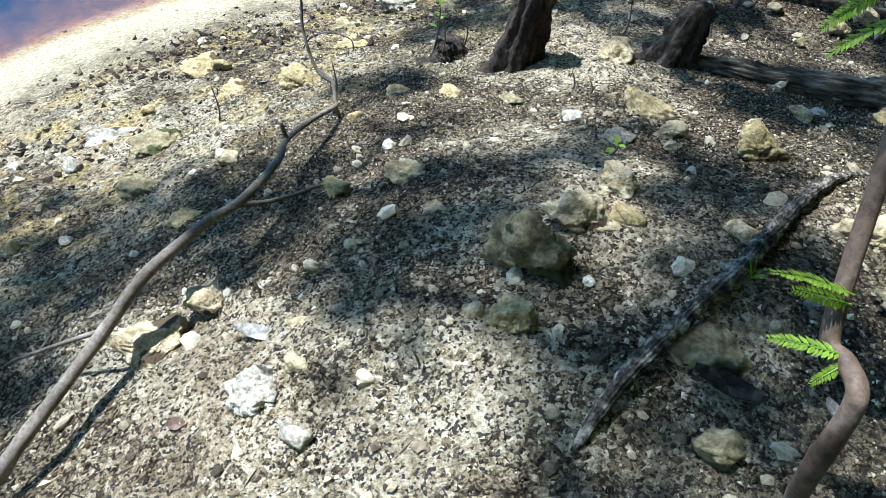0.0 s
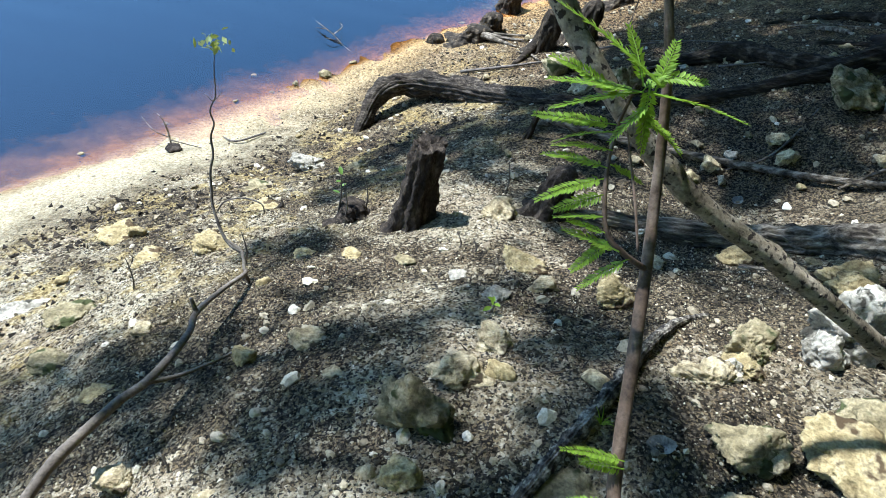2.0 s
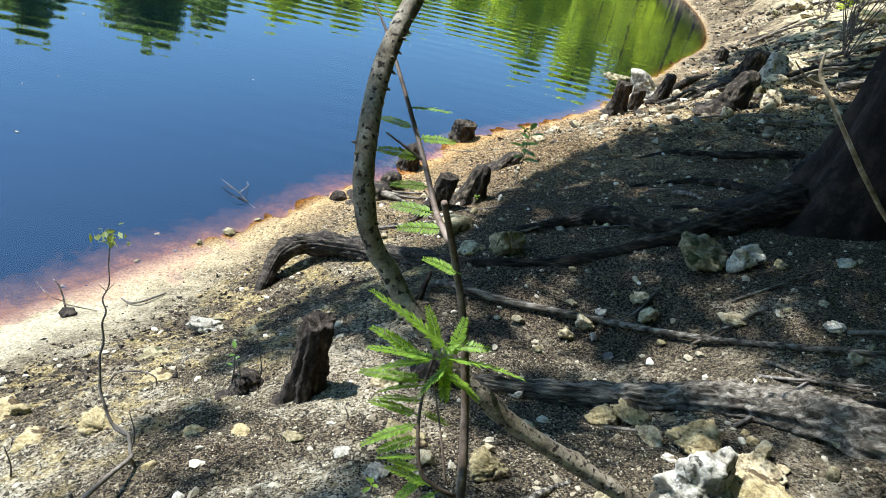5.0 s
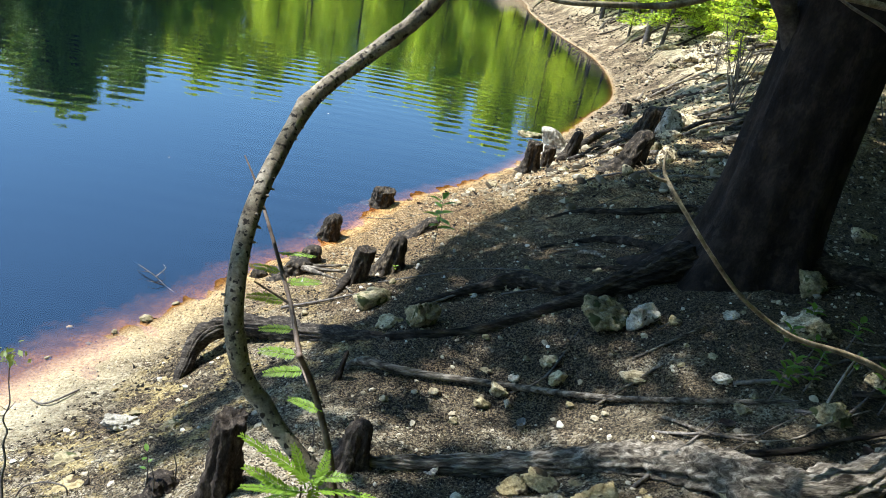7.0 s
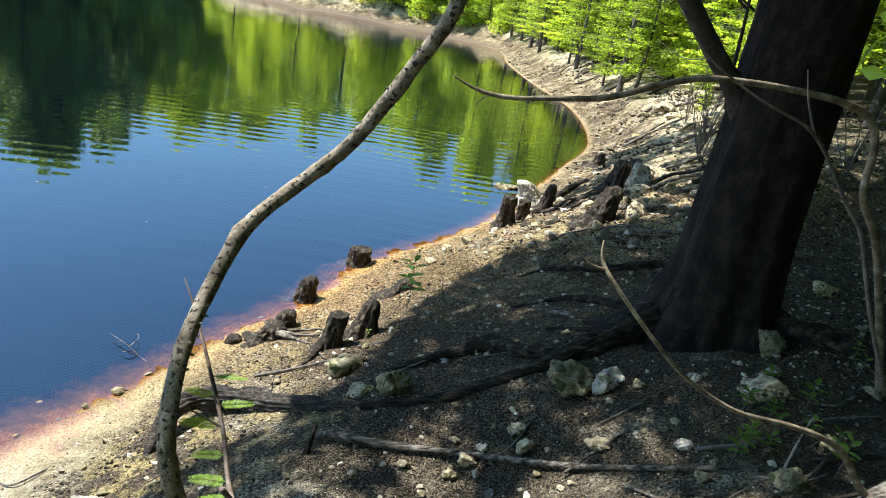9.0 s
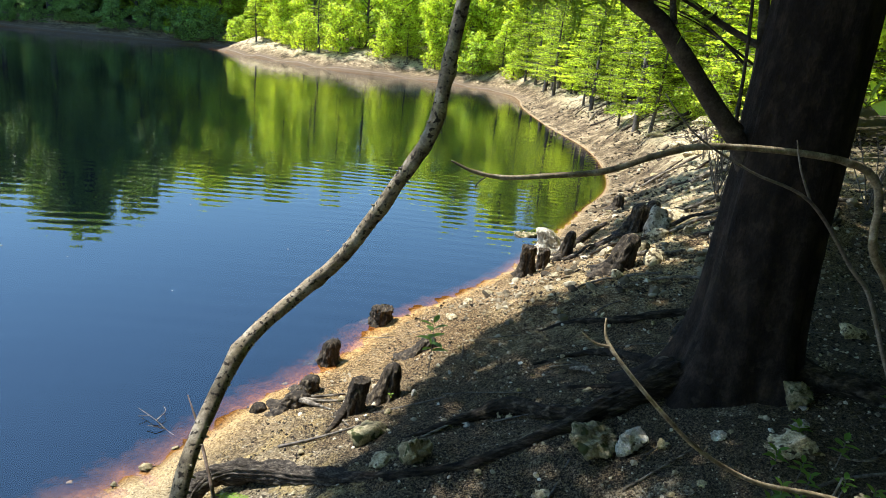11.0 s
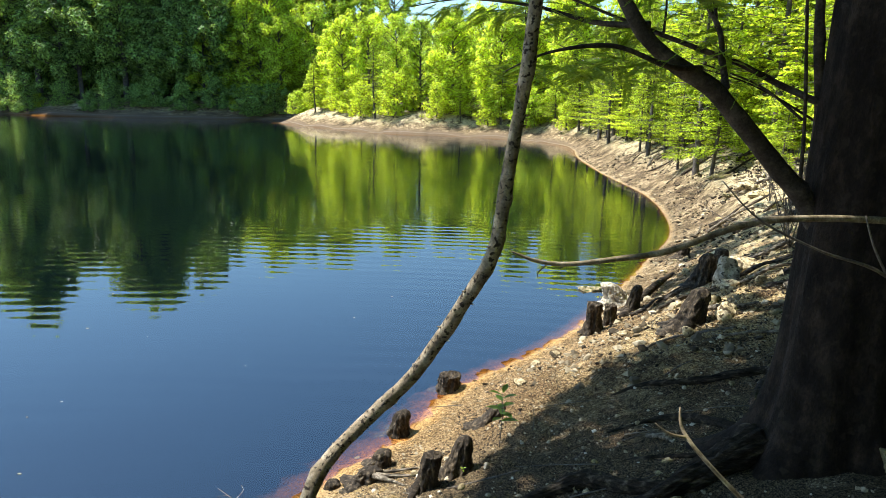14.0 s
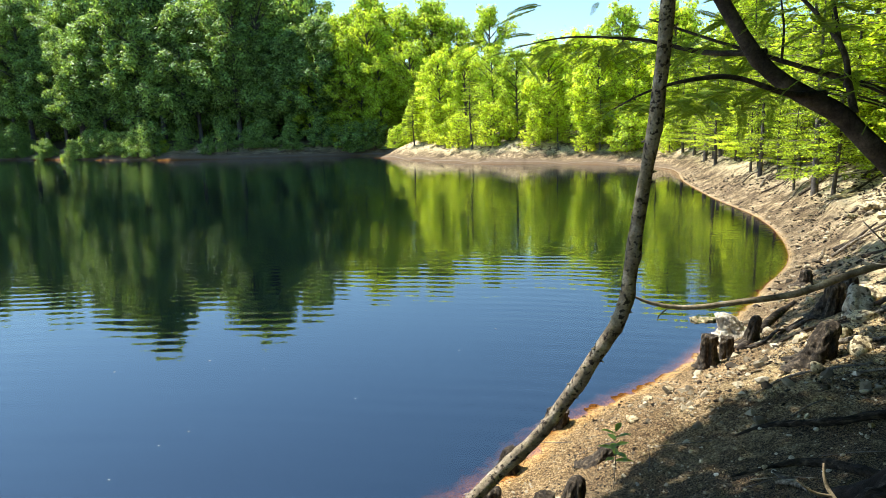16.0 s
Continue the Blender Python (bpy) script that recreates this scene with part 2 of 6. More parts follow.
    steep = maths(t, "MULTIPLY", maths(t, "SUBTRACT", place.outputs["Y"], 5.5), 0.2, True)
    d_wet = maths(t, "MULTIPLY", d, maths(t, "ADD", maths(t, "ADD", maths(t, "MULTIPLY", steep, 2.0), maths(t, "MULTIPLY", narrow, 0.3)), 1.0))
    far_on = ramp(t, maths(t, "ADD", maths(t, "MULTIPLY", place.outputs["Y"], 0.1), maths(t, "MULTIPLY", maths(t, "SUBTRACT", patch, 0.5), 0.35)), ((0.36, (0, 0, 0)), (0.55, (1, 1, 1))))
    earth = ramp(t, maths(t, "ADD", maths(t, "MULTIPLY", grit, 0.6), maths(t, "MULTIPLY", broad, 0.5)), ((0.42, (0.026, 0.019, 0.012)), (0.51, (0.19, 0.14, 0.088)), (0.62, (0.62, 0.49, 0.31))))
    earth = mix(t, "MULTIPLY", 1.0, earth, ramp(t, maths(t, "ADD", maths(t, "MULTIPLY", patch, 0.6), maths(t, "MULTIPLY", noise_node(t, co, 2.6, 4, 0.65), 0.4)), ((0.46, (0.26, 0.235, 0.21)), (0.6, (1.05, 1.05, 1.05)))))
    # pale broken rock on the higher part of the sunny bank
    rocky = maths(t, "MULTIPLY", ramp(t, maths(t, "MULTIPLY", d, 0.25), ((0.22, (0, 0, 0)), (0.42, (1, 1, 1)))), ramp(t, noise_node(t, co, 3.1, 5, 0.7), ((0.43, (0, 0, 0)), (0.52, (1, 1, 1)))))
    earth = mix(t, "MIX", rocky, earth, ramp(t, grit, ((0.36, (0.14, 0.105, 0.055)), (0.48, (0.56, 0.46, 0.27)), (0.62, (0.8, 0.71, 0.48)))))
    # ochre crust behind the beach
    crust = maths(t, "MULTIPLY", ramp(t, noise_node(t, co, 7.0, 5, 0.75), ((0.5, (0, 0, 0)), (0.58, (1, 1, 1)))), ramp(t, maths(t, "MULTIPLY", d_near, 0.5), ((0.22, (0, 0, 0)), (0.34, (0.9, 0.9, 0.9)), (0.68, (0.7, 0.7, 0.7)), (0.82, (0, 0, 0)))))
    soil = mix(t, "MIX", crust, soil, ramp(t, grit, ((0.38, (0.13, 0.085, 0.03)), (0.5, (0.45, 0.33, 0.13)), (0.62, (0.7, 0.56, 0.28)))))
    soil = mix(t, "MIX", far_on, soil, earth)
    # sandy soil behind the narrow strand, paler towards the water
    strand = maths(t, "MULTIPLY", maths(t, "SUBTRACT", narrow, maths(t, "MULTIPLY", steep, 0.75)), ramp(t, maths(t, "ADD", maths(t, "MULTIPLY", d, 0.4), maths(t, "MULTIPLY", maths(t, "SUBTRACT", patch, 0.5), 0.6)), ((0.2, (0.65, 0.65, 0.65)), (0.55, (0, 0, 0)))))
    soil = mix(t, "MIX", strand, soil, ramp(t, grit, ((0.4, (0.05, 0.034, 0.018)), (0.5, (0.34, 0.245, 0.135)), (0.6, (0.72, 0.57, 0.36)))))
    # clean sand strip
    edge = maths(t, "ADD", d_near, maths(t, "MULTIPLY", maths(t, "SUBTRACT", patch, 0.5), 0.9))
    clean = ramp(t, maths(t, "ADD", edge, maths(t, "MULTIPLY", steep, 0.3)), ((0.2, (1, 1, 1)), (0.62, (0, 0, 0))))
    col = mix(t, "MIX", clean, soil, mix(t, "MIX", narrow, beach, mix(t, "MULTIPLY", 1.0, beach, mix(t, "MIX", steep, (0.86, 0.7, 0.5), (0.78, 0.64, 0.5)))))
    wet = ramp(t, maths(t, "ADD", d_wet, maths(t, "MULTIPLY", patch, 0.2)), ((0.07, (1, 1, 1)), (0.2, (0, 0, 0))))
    col = mix(t, "MIX", wet, col, mix(t, "MULTIPLY", 1.0, col, mix(t, "MIX", steep, mix(t, "MIX", narrow, (0.44, 0.27, 0.11), (0.4, 0.26, 0.13)), (0.24, 0.16, 0.085))))
    # bark dust and stains blown over the narrow strand
    dusty = ramp(t, maths(t, "ADD", maths(t, "MULTIPLY", noise_node(t, co, 26, 5, 0.75), 0.65), maths(t, "MULTIPLY", lumps.outputs[1], 0.35)), ((0.36, (0.42, 0.32, 0.225)), (0.48, (1.05, 0.9, 0.7)), (0.58, (1.35, 1.22, 1.02))))
    col = mix(t, "MULTIPLY", maths(t, "SUBTRACT", narrow, maths(t, "MULTIPLY", steep, 0.7)), col, dusty)
    # the lake's light loss and blue scatter with depth, put into the bed colour
    depth_tint = ramp(t, maths(t, "ADD", maths(t, "MULTIPLY", d_wet, -0.35), maths(t, "MULTIPLY", maths(t, "SUBTRACT", patch, 0.5), 0.22)), ((0.0, (0, 0, 0)), (0.035, (0.5, 0.5, 0.5)), (0.13, (1, 1, 1))))
    depth_tint = mix(t, "MULTIPLY", 1.0, depth_tint, ramp(t, maths(t, "ADD", maths(t, "ADD", d, 0.05), maths(t, "MULTIPLY", maths(t, "MULTIPLY", maths(t, "SUBTRACT", place.outputs["Y"], 30.0), 0.1, True), 0.8)), ((0.02, (1, 1, 1)), (0.05, (0, 0, 0)))))
    col = mix(t, "MIX", depth_tint, col, (0.0015, 0.004, 0.0085))
    far_edge = maths(t, "MULTIPLY", maths(t, "MULTIPLY", maths(t, "SUBTRACT", place.outputs["Y"], 30.0), 0.1, True), ramp(t, maths(t, "MULTIPLY", maths(t, "ABSOLUTE", d), 0.5), ((0.1, (1, 1, 1)), (0.3, (0, 0, 0)))))
    col = mix(t, "MIX", far_edge, col, (0.16, 0.115, 0.075))
    wood = ramp(t, maths(t, "MULTIPLY", maths(t, "ADD", d, patch), 0.1), ((0.28, (0, 0, 0)), (0.48, (1, 1, 1))))
    col = mix(t, "MIX", wood, col, ramp(t, grit, ((0.35, (0.03, 0.025, 0.016)), (0.65, (0.14, 0.11, 0.065)))))
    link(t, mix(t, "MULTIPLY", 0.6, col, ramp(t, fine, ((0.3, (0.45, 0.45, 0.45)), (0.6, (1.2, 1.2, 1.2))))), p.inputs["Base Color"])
    damp = ramp(t, maths(t, "ABSOLUTE", maths(t, "SUBTRACT", d, 0.05)), ((0.04, (1, 1, 1)), (0.1, (0, 0, 0))))
    link(t, ramp(t, damp, ((0.0, (0.92, 0.92, 0.92)), (1.0, (0.4, 0.4, 0.4)))), p.inputs["Roughness"])
    link(t, ramp(t, d, ((0.0, (0, 0, 0)), (0.05, (0.1, 0.1, 0.1)))), p.inputs["Specular IOR Level"])
    bump(t, maths(t, "ADD", maths(t, "ADD", maths(t, "ADD", grit, maths(t, "MULTIPLY", v2.outputs["Distance"], -0.4)), maths(t, "MULTIPLY", fine, 0.4)), maths(t, "MULTIPLY", patch, 1.5)), 1.0, 0.024, p)
    return m


def water_stuff():
    m, t, p, _ = shader("lake_water")
    co = t.nodes.new("ShaderNodeTexCoord").outputs["Object"]
    p.inputs["Base Color"].default_value = (0.75, 0.55, 0.36, 1)
    p.inputs["Roughness"].default_value = 0.0
    p.inputs["IOR"].default_value = 1.95
    p.inputs["Transmission Weight"].default_value = 1.0
    slow = noise_node(t, co, 1.5, 1.5, 0.45, (0.5, 1.05, 1))
    quick = noise_node(t, co, 5.0, 2, 0.5, (0.5, 1.3, 1))
    w = t.nodes.new("ShaderNodeTexWave")  # rings that run out from the bank
    w.wave_type, w.rings_direction = "RINGS", "Z"
    w.inputs["Scale"].default_value, w.inputs["Distortion"].default_value, w.inputs["Detail"].default_value, w.inputs["Detail Scale"].default_value = 1.0, 5.0, 1.5, 0.35
    mp = t.nodes.new("ShaderNodeMapping")
    mp.inputs["Location"].default_value = (4.0, 22.0, 0)
    link(t, co, mp.inputs["Vector"])
    link(t, mp.outputs["Vector"], w.inputs["Vector"])
    calm = ramp(t, noise_node(t, co, 0.07, 2, 0.5), ((0.36, (0.25, 0.25, 0.25)), (0.62, (1, 1, 1))))
    waves = maths(t, "ADD", maths(t, "MULTIPLY", w.outputs["Fac"], 0.055), maths(t, "ADD", maths(t, "MULTIPLY", slow, 0.2), maths(t, "MULTIPLY", quick, 0.035)))
    bump(t, maths(t, "MULTIPLY", waves, calm), 0.95, 0.034, p)
    return m


GROUND, WATER, CHIPS, LITTER = ground_stuff(), water_stuff(), pebble_stuff("stone_chips", ((0.0, (0.03, 0.023, 0.015)), (0.3, (0.1, 0.078, 0.048)), (0.55, (0.26, 0.21, 0.135)), (0.85, (0.42, 0.35, 0.23)), (1.0, (0.62, 0.54, 0.39)))), debris_stuff()


PEBBLE = pebble_stuff("pale_pebbles", ((0.0, (0.16, 0.125, 0.08)), (0.35, (0.34, 0.28, 0.18)), (0.8, (0.52, 0.44, 0.31)), (1.0, (0.7, 0.63, 0.5))))


# ---- shape tools ----
def smooth_path(points, n=6):
    """A Catmull-Rom line through the points; each may carry its radius as a fourth number."""
    p = [np.array(q, float) for q in points]
    out = []
    for i in range(len(p) - 1):
        a, b, c, d = p[max(i - 1, 0)], p[i], p[i + 1], p[min(i + 2, len(p) - 1)]
        for k in range(n):
            u = k / n
            out.append(0.5 * (2 * b + (c - a) * u + (2 * a - 5 * b + 4 * c - d) * u * u + (3 * b - a - 3 * c + d) * u ** 3))
    out.append(p[-1])
    return np.array(out)


def tube(points, sides=10, n=6, uneven=0.12, grain=9.0, ridges=0, ridge=0.0, seed=0, knots=0):
    """A tapered, uneven round bar through points (x, y, z, radius): vertices and faces."""
    q = smooth_path(points, n)
    c, r = q[:, :3], np.maximum(q[:, 3], 0.0004)
    rnd = random.Random(seed)
    swell = [(rnd.uniform(0.05, 0.95) * (len(c) - 1), rnd.uniform(0, 6.3)) for _ in range(knots)]
    up = Vector((0.3, 0.2, 1)).normalized()
    verts, faces = [], []
    for i in range(len(c)):
        d = Vector(c[min(i + 1, len(c) - 1)] - c[max(i - 1, 0)])
        d = d.normalized() if d.length else Vector((0, 0, 1))
        up = (up - d * up.dot(d))
        up = up.normalized() if up.length > 1e-4 else d.orthogonal().normalized()
        side = d.cross(up)
        for k in range(sides):
            a = 2 * math.pi * k / sides
            w = up * math.cos(a) + side * math.sin(a)
            at = Vector(c[i]) + w * r[i]
            f = 1 + uneven * (noise.noise(at * grain + Vector((seed, 0, 0))) + 0.5 * noise.noise(at * grain * 2.7))
            if ridges:
                f += ridge * math.cos(a * ridges + 2.0 * noise.noise(Vector((seed, i * 0.15, 0))))
            for j, b in swell:
                f += 0.35 * math.exp(-((i - j) / 0.8) ** 2) * max(0, math.cos(a - b)) ** 2
            verts.append(Vector(c[i]) + w * (r[i] * f))
    for i in range(len(c) - 1):
        for k in range(sides):
            a, b = i * sides + k, i * sides + (k + 1) % sides
            faces.append((a, b, b + sides, a + sides))
    for end in (0, len(c) - 1):
        verts.append(Vector(c[end]))
        e = len(verts) - 1
        for k in range(sides):
            a, b = end * sides + k, end * sides + (k + 1) % sides
            faces.append((e, b, a) if end == 0 else (e, a, b))
    return verts, faces


def joined(*shapes):
    verts, faces = [], []
    for v, f in shapes:
        o = len(verts)
        verts += list(v)
        faces += [tuple(i + o for i in g) for g in f]
    return verts, faces


def solid(name, shape, material, base=(0, 0, 0), parent=None, label="", smooth=True):
    """One mesh object with its origin at base (world), standing alone or as a part under parent."""
    v, f = shape
    b = Vector(base)
    me = bpy.data.meshes.new(name)
    me.from_pydata((np.array([tuple(q) for q in v], float) - np.array(b)).tolist(), [], f)
    me.materials.append(material)
    if smooth:
        me.polygons.foreach_set("use_smooth", [True] * len(me.polygons))
    me.update()
    ob = new(name, me)
    if parent is None:
        ob.location = b
    else:
        ob.parent = parent
        q = parent
        at = Vector((0, 0, 0))
        while q is not None:
            at += q.location
            q = q.parent
        ob.location = b - at
    if label:
        ob["label"] = label
    return ob


def holder(name, base, label, category, group=""):
    e = new(name)
    e.empty_display_size = 0.1
    e.location = base
    return tagged(e, label, category, group)


def icosphere(sub):
    bm = bmesh.new()
    bmesh.ops.create_icosphere(bm, subdivisions=sub, radius=1)
    v = [q.co.copy() for q in bm.verts]
    f = [tuple(k.index for k in g.verts) for g in bm.faces]
    bm.free()
    return v, f


BALL2, BALL3, BALL4, BALL5 = icosphere(2), icosphere(3), icosphere(4), icosphere(5)


def rock_shape(size, seed, ball=BALL4, pits=0.1, sharp=0.3):
    """A broken stone: big facets, then pits."""
    rnd = random.Random(seed)
    cuts = [(Vector((rnd.gauss(0, 1), rnd.gauss(0, 1), rnd.gauss(0, 1))).normalized(), rnd.uniform(0.42, 0.85)) for _ in range(12)]
    s = Vector((seed * 1.7, seed * 0.3, 0))
    verts = []
    for q in ball[0]:
        k = 1.0
        for n, d in cuts:
            t = q.dot(n)
            if t > 0:
                k = min(k, d / t)
        k *= 1.1 + sharp * 1.0 * noise.noise(q * 1.9 + s) + pits * 2.4 * (0.3 - abs(noise.noise(q * 3.4 + s))) + pits * 1.7 * (0.25 - abs(noise.noise(q * 7.5 + s))) + pits * 1.1 * (0.2 - abs(noise.noise(q * 15 + s))) + pits * 0.7 * noise.noise(q * 31 + s)
        verts.append(Vector((q.x * size[0], q.y * size[1], q.z * size[2])) * k)
    return verts, ball[1]


# ---- the lie of the land ----
SHORE = [(-4.5, -3.0), (-3.0, -0.6), (-2.2, 1.0), (-1.74, 1.95), (-1.33, 2.5), (-0.95, 3.05), (-0.47, 3.62), (-0.06, 4.25), (0.42, 4.8), (0.97, 5.7), (2.36, 7.12), (4.63, 10.64),
         (6.15, 13.34), (7.4, 18), (7.8, 23.5), (8.6, 30), (9.8, 36), (8.5, 41), (4, 45), (-0.5, 46.8), (-9.8, 60), (-9.5, 66), (-33, 67.6), (-64, 83), (-120, 90)]
LINE = smooth_path(SHORE, 4)
SWELLS = ((0.2, 0.6, 0.12, 0.7), (1.1, 1.8, -0.22, 0.55), (-0.4, 2.6, -0.13, 0.55), (2.7, 2.1, 0.1, 0.7))


def inland(x, y):
    """Metres from the water's edge, more than 0 on land."""
    x, y = np.asarray(x, float), np.asarray(y, float)
    best, sign = np.full(x.shape, 1e9), np.ones(x.shape)
    for a, b in zip(LINE[:-1], LINE[1:]):
        d = b - a
        u = np.clip(((x - a[0]) * d[0] + (y - a[1]) * d[1]) / (d @ d), 0, 1)
        vx, vy = x - a[0] - u * d[0], y - a[1] - u * d[1]
        n = np.hypot(vx, vy)
        m = n < best - 1e-9
        best, sign = np.where(m, n, best), np.where(m, np.where(d[0] * vy - d[1] * vx > 0, -1.0, 1.0), sign)
    return best * sign


def land(x, y):
    """The ground's height over the water."""
    x, y = np.asarray(x, float), np.asarray(y, float)
    s = inland(x, y)
    q = np.clip(s, 0, 3.4)
    up = 0.277 * q + 0.105 * q ** 2 - 0.0273 * q ** 3
    k = np.clip((y - 3.6) / 2.2, 0, 1)
    k = k * k * (3 - 2 * k)
    up = up * (1 + 0.42 * k * np.clip(s / 1.2, 0, 1)) + 0.13 * np.clip(s - 3.4, 0, 32)
    z = np.where(s > 0, up, np.maximum(0.3 * s, -2.5))
    # the waterline is ragged along the narrow strand
    rag = 0.011 * np.sin(13 * x + 9 * y) + 0.009 * np.sin(21 * y - 17 * x + 1.3) + 0.007 * np.sin(33 * x + 29 * y + 2.1) + 0.012 * np.sin(5.1 * y - 3.3 * x)
    z = z + rag * np.exp(-(s / 0.4) ** 2) * np.clip((y - 2.0) / 1.2, 0, 1) * np.clip((14 - y) / 4, 0, 1)
    for a, b, h, r in SWELLS:
        z = z + h * np.exp(-((x - a) ** 2 + (y - b) ** 2) / r ** 2)
    return z


def humus_share(x, y):
    """How much black humus lies on the pale sand, 0 to 1."""
    x, y = np.asarray(x, float), np.asarray(y, float)
    s = inland(x, y) * (1 + 1.8 * np.clip((y - 2.6) * 0.55, 0, 1))
    n = np.array([0.8 * noise.noise((a * 1.9, b * 1.9, 11)) + 0.65 * noise.noise((a * 5.3, b * 5.3, 13)) + 0.45 * noise.noise((a * 13, b * 13, 17)) for a, b in zip(x.ravel(), y.ravel())]).reshape(x.shape)
    d = 0.74 + 0.36 * np.clip((y - 1.7) / 0.8, 0, 1) + 0.8 * n
    d = d - 0.6 * np.exp(-((x + 0.08) ** 2 + (y - 0.2) ** 2) / 0.42 ** 2) - 0.25 * np.exp(-((x - 0.2) ** 2 + (y - 1.45) ** 2) / 0.28 ** 2)
    d = d + 0.3 * np.exp(-((x - -0.11) ** 2 + (y - 0.68) ** 2) / 0.26 ** 2) - 0.4 * np.exp(-((x - 0.13) ** 2 + (y - 0.39) ** 2) / 0.17 ** 2)
    return np.clip(d - (0.3 + 0.3 * np.clip((y - 2.6) / 0.6, 0, 1)) * np.clip((1.9 - s) / 0.6, 0, 1), 0, 1)


def height(x, y):
    return float(land(x, y))


def on_land(x, y, lift=0.0):
    return Vector((x, y, height(x, y) + lift))


def graded(lo, hi, a, b, step, grow=1.13):
    """Grid lines: step apart between a and b, ever wider out to lo and hi."""
    mid = list(np.arange(a, b, step))
    w, left = step, [a]
    while left[-1] > lo:
        w *= grow
        left.append(left[-1] - w)
    w, right = step, [mid[-1]]
    while right[-1] < hi:
        w *= grow
        right.append(right[-1] + w)
    return np.array(left[:0:-1] + mid + right[1:])


def build_ground():
    xs, ys = graded(-900, 900, -2.2, 4.2, 0.03), graded(-500, 1400, -0.2, 7.6, 0.035, 1.09)
    gx, gy = np.meshgrid(xs, ys)
    s = inland(gx, gy)
    z = land(gx, gy)
    near = (np.hypot(gx - 0.8, gy - 2.5) < 9)
    zz = z.ravel().copy()
    for i in np.flatnonzero(near.ravel()):
        x, y = gx.flat[i], gy.flat[i]
        dry = min(1, max(0.25, s.flat[i] / 0.8))
        zz[i] += dry * (0.022 * noise.noise((x * 3.1, y * 3.1, 0)) + 0.012 * noise.noise((x * 9, y * 9, 3)) + 0.007 * noise.noise((x * 24, y * 24, 7)))
    for i in np.flatnonzero(~near.ravel()):
        x, y = gx.flat[i], gy.flat[i]
        if s.flat[i] > 0.2:
            zz[i] += min(1, s.flat[i]) * (0.13 * noise.noise((x * 0.9, y * 0.9, 1)) + 0.09 * noise.noise((x * 2.7, y * 2.7, 5)))
    dark = np.full(gx.size, 0.6)
    here = near.ravel() & (s.ravel() > -0.5)
    dark[here] = humus_share(gx.ravel()[here], gy.ravel()[here])
    nx, ny = len(xs), len(ys)
    verts = np.stack([gx.ravel(), gy.ravel(), zz], 1)
    i = (np.arange(ny - 1)[:, None] * nx + np.arange(nx - 1)[None, :]).ravel()
    faces = np.stack([i, i + 1, i + nx + 1, i + nx], 1)
    me = bpy.data.meshes.new("ground")
    me.from_pydata(verts.tolist(), [], faces.tolist())
    me.polygons.foreach_set("use_smooth", [True] * len(me.polygons))
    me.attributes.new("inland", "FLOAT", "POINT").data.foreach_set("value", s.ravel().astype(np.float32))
    me.attributes.new("humus", "FLOAT", "POINT").data.foreach_set("value", dark.astype(np.float32))
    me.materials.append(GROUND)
    me.update()
    return tagged(new("ground", me), "dark stony lake bank with a pale sandy edge", "ground", kind="structure")


ground = build_ground()


def build_water():
    me = bpy.data.meshes.new("water")
    me.from_pydata([(-700, -300, 0), (60, -300, 0), (60, 400, 0), (-700, 400, 0)], [], [(0, 1, 2, 3)])
    me.materials.append(WATER)
    ob = new("water", me)
    ob.visible_shadow = False
    return tagged(ob, "calm tea-brown lake water that mirrors sky and trees", "water", kind="structure")


build_water()


# ---- far woods ----
def quad_leaves(centres, size, rnd, flat=0.5):
    """Many small leaf blades as one shape; each is a folded diamond. A centre may carry the way that it faces."""
    g = np.random.default_rng(rnd.randrange(1 << 30))
    c = np.array(centres, float)
    k = len(c)
    n = g.normal(0, 1, (k, 3))
    n[:, 2] += flat
    if c.shape[1] > 3:
        n = n * 0.5 + c[:, 3:] * 1.5
    unit = lambda q: q / np.maximum(np.linalg.norm(q, axis=1, keepdims=True), 1e-6)
    n = unit(n)
    a = unit(np.cross(n, unit(g.normal(0, 1, (k, 3)))))
    b = np.cross(n, a)
    s = size * g.uniform(0.6, 1.4, (k, 1))
    c = c[:, :3]
    verts = np.stack([c - a * s, c + b * s * 0.45 + n * s * 0.15, c + a * s, c - b * s * 0.45 + n * s * 0.1], 1).reshape(-1, 3)
    o = np.arange(k)[:, None] * 4
    faces = np.concatenate([o + np.array([[0, 1, 2]]), o + np.array([[0, 2, 3]])], 1).reshape(-1, 3)
    return verts.tolist(), faces.tolist()


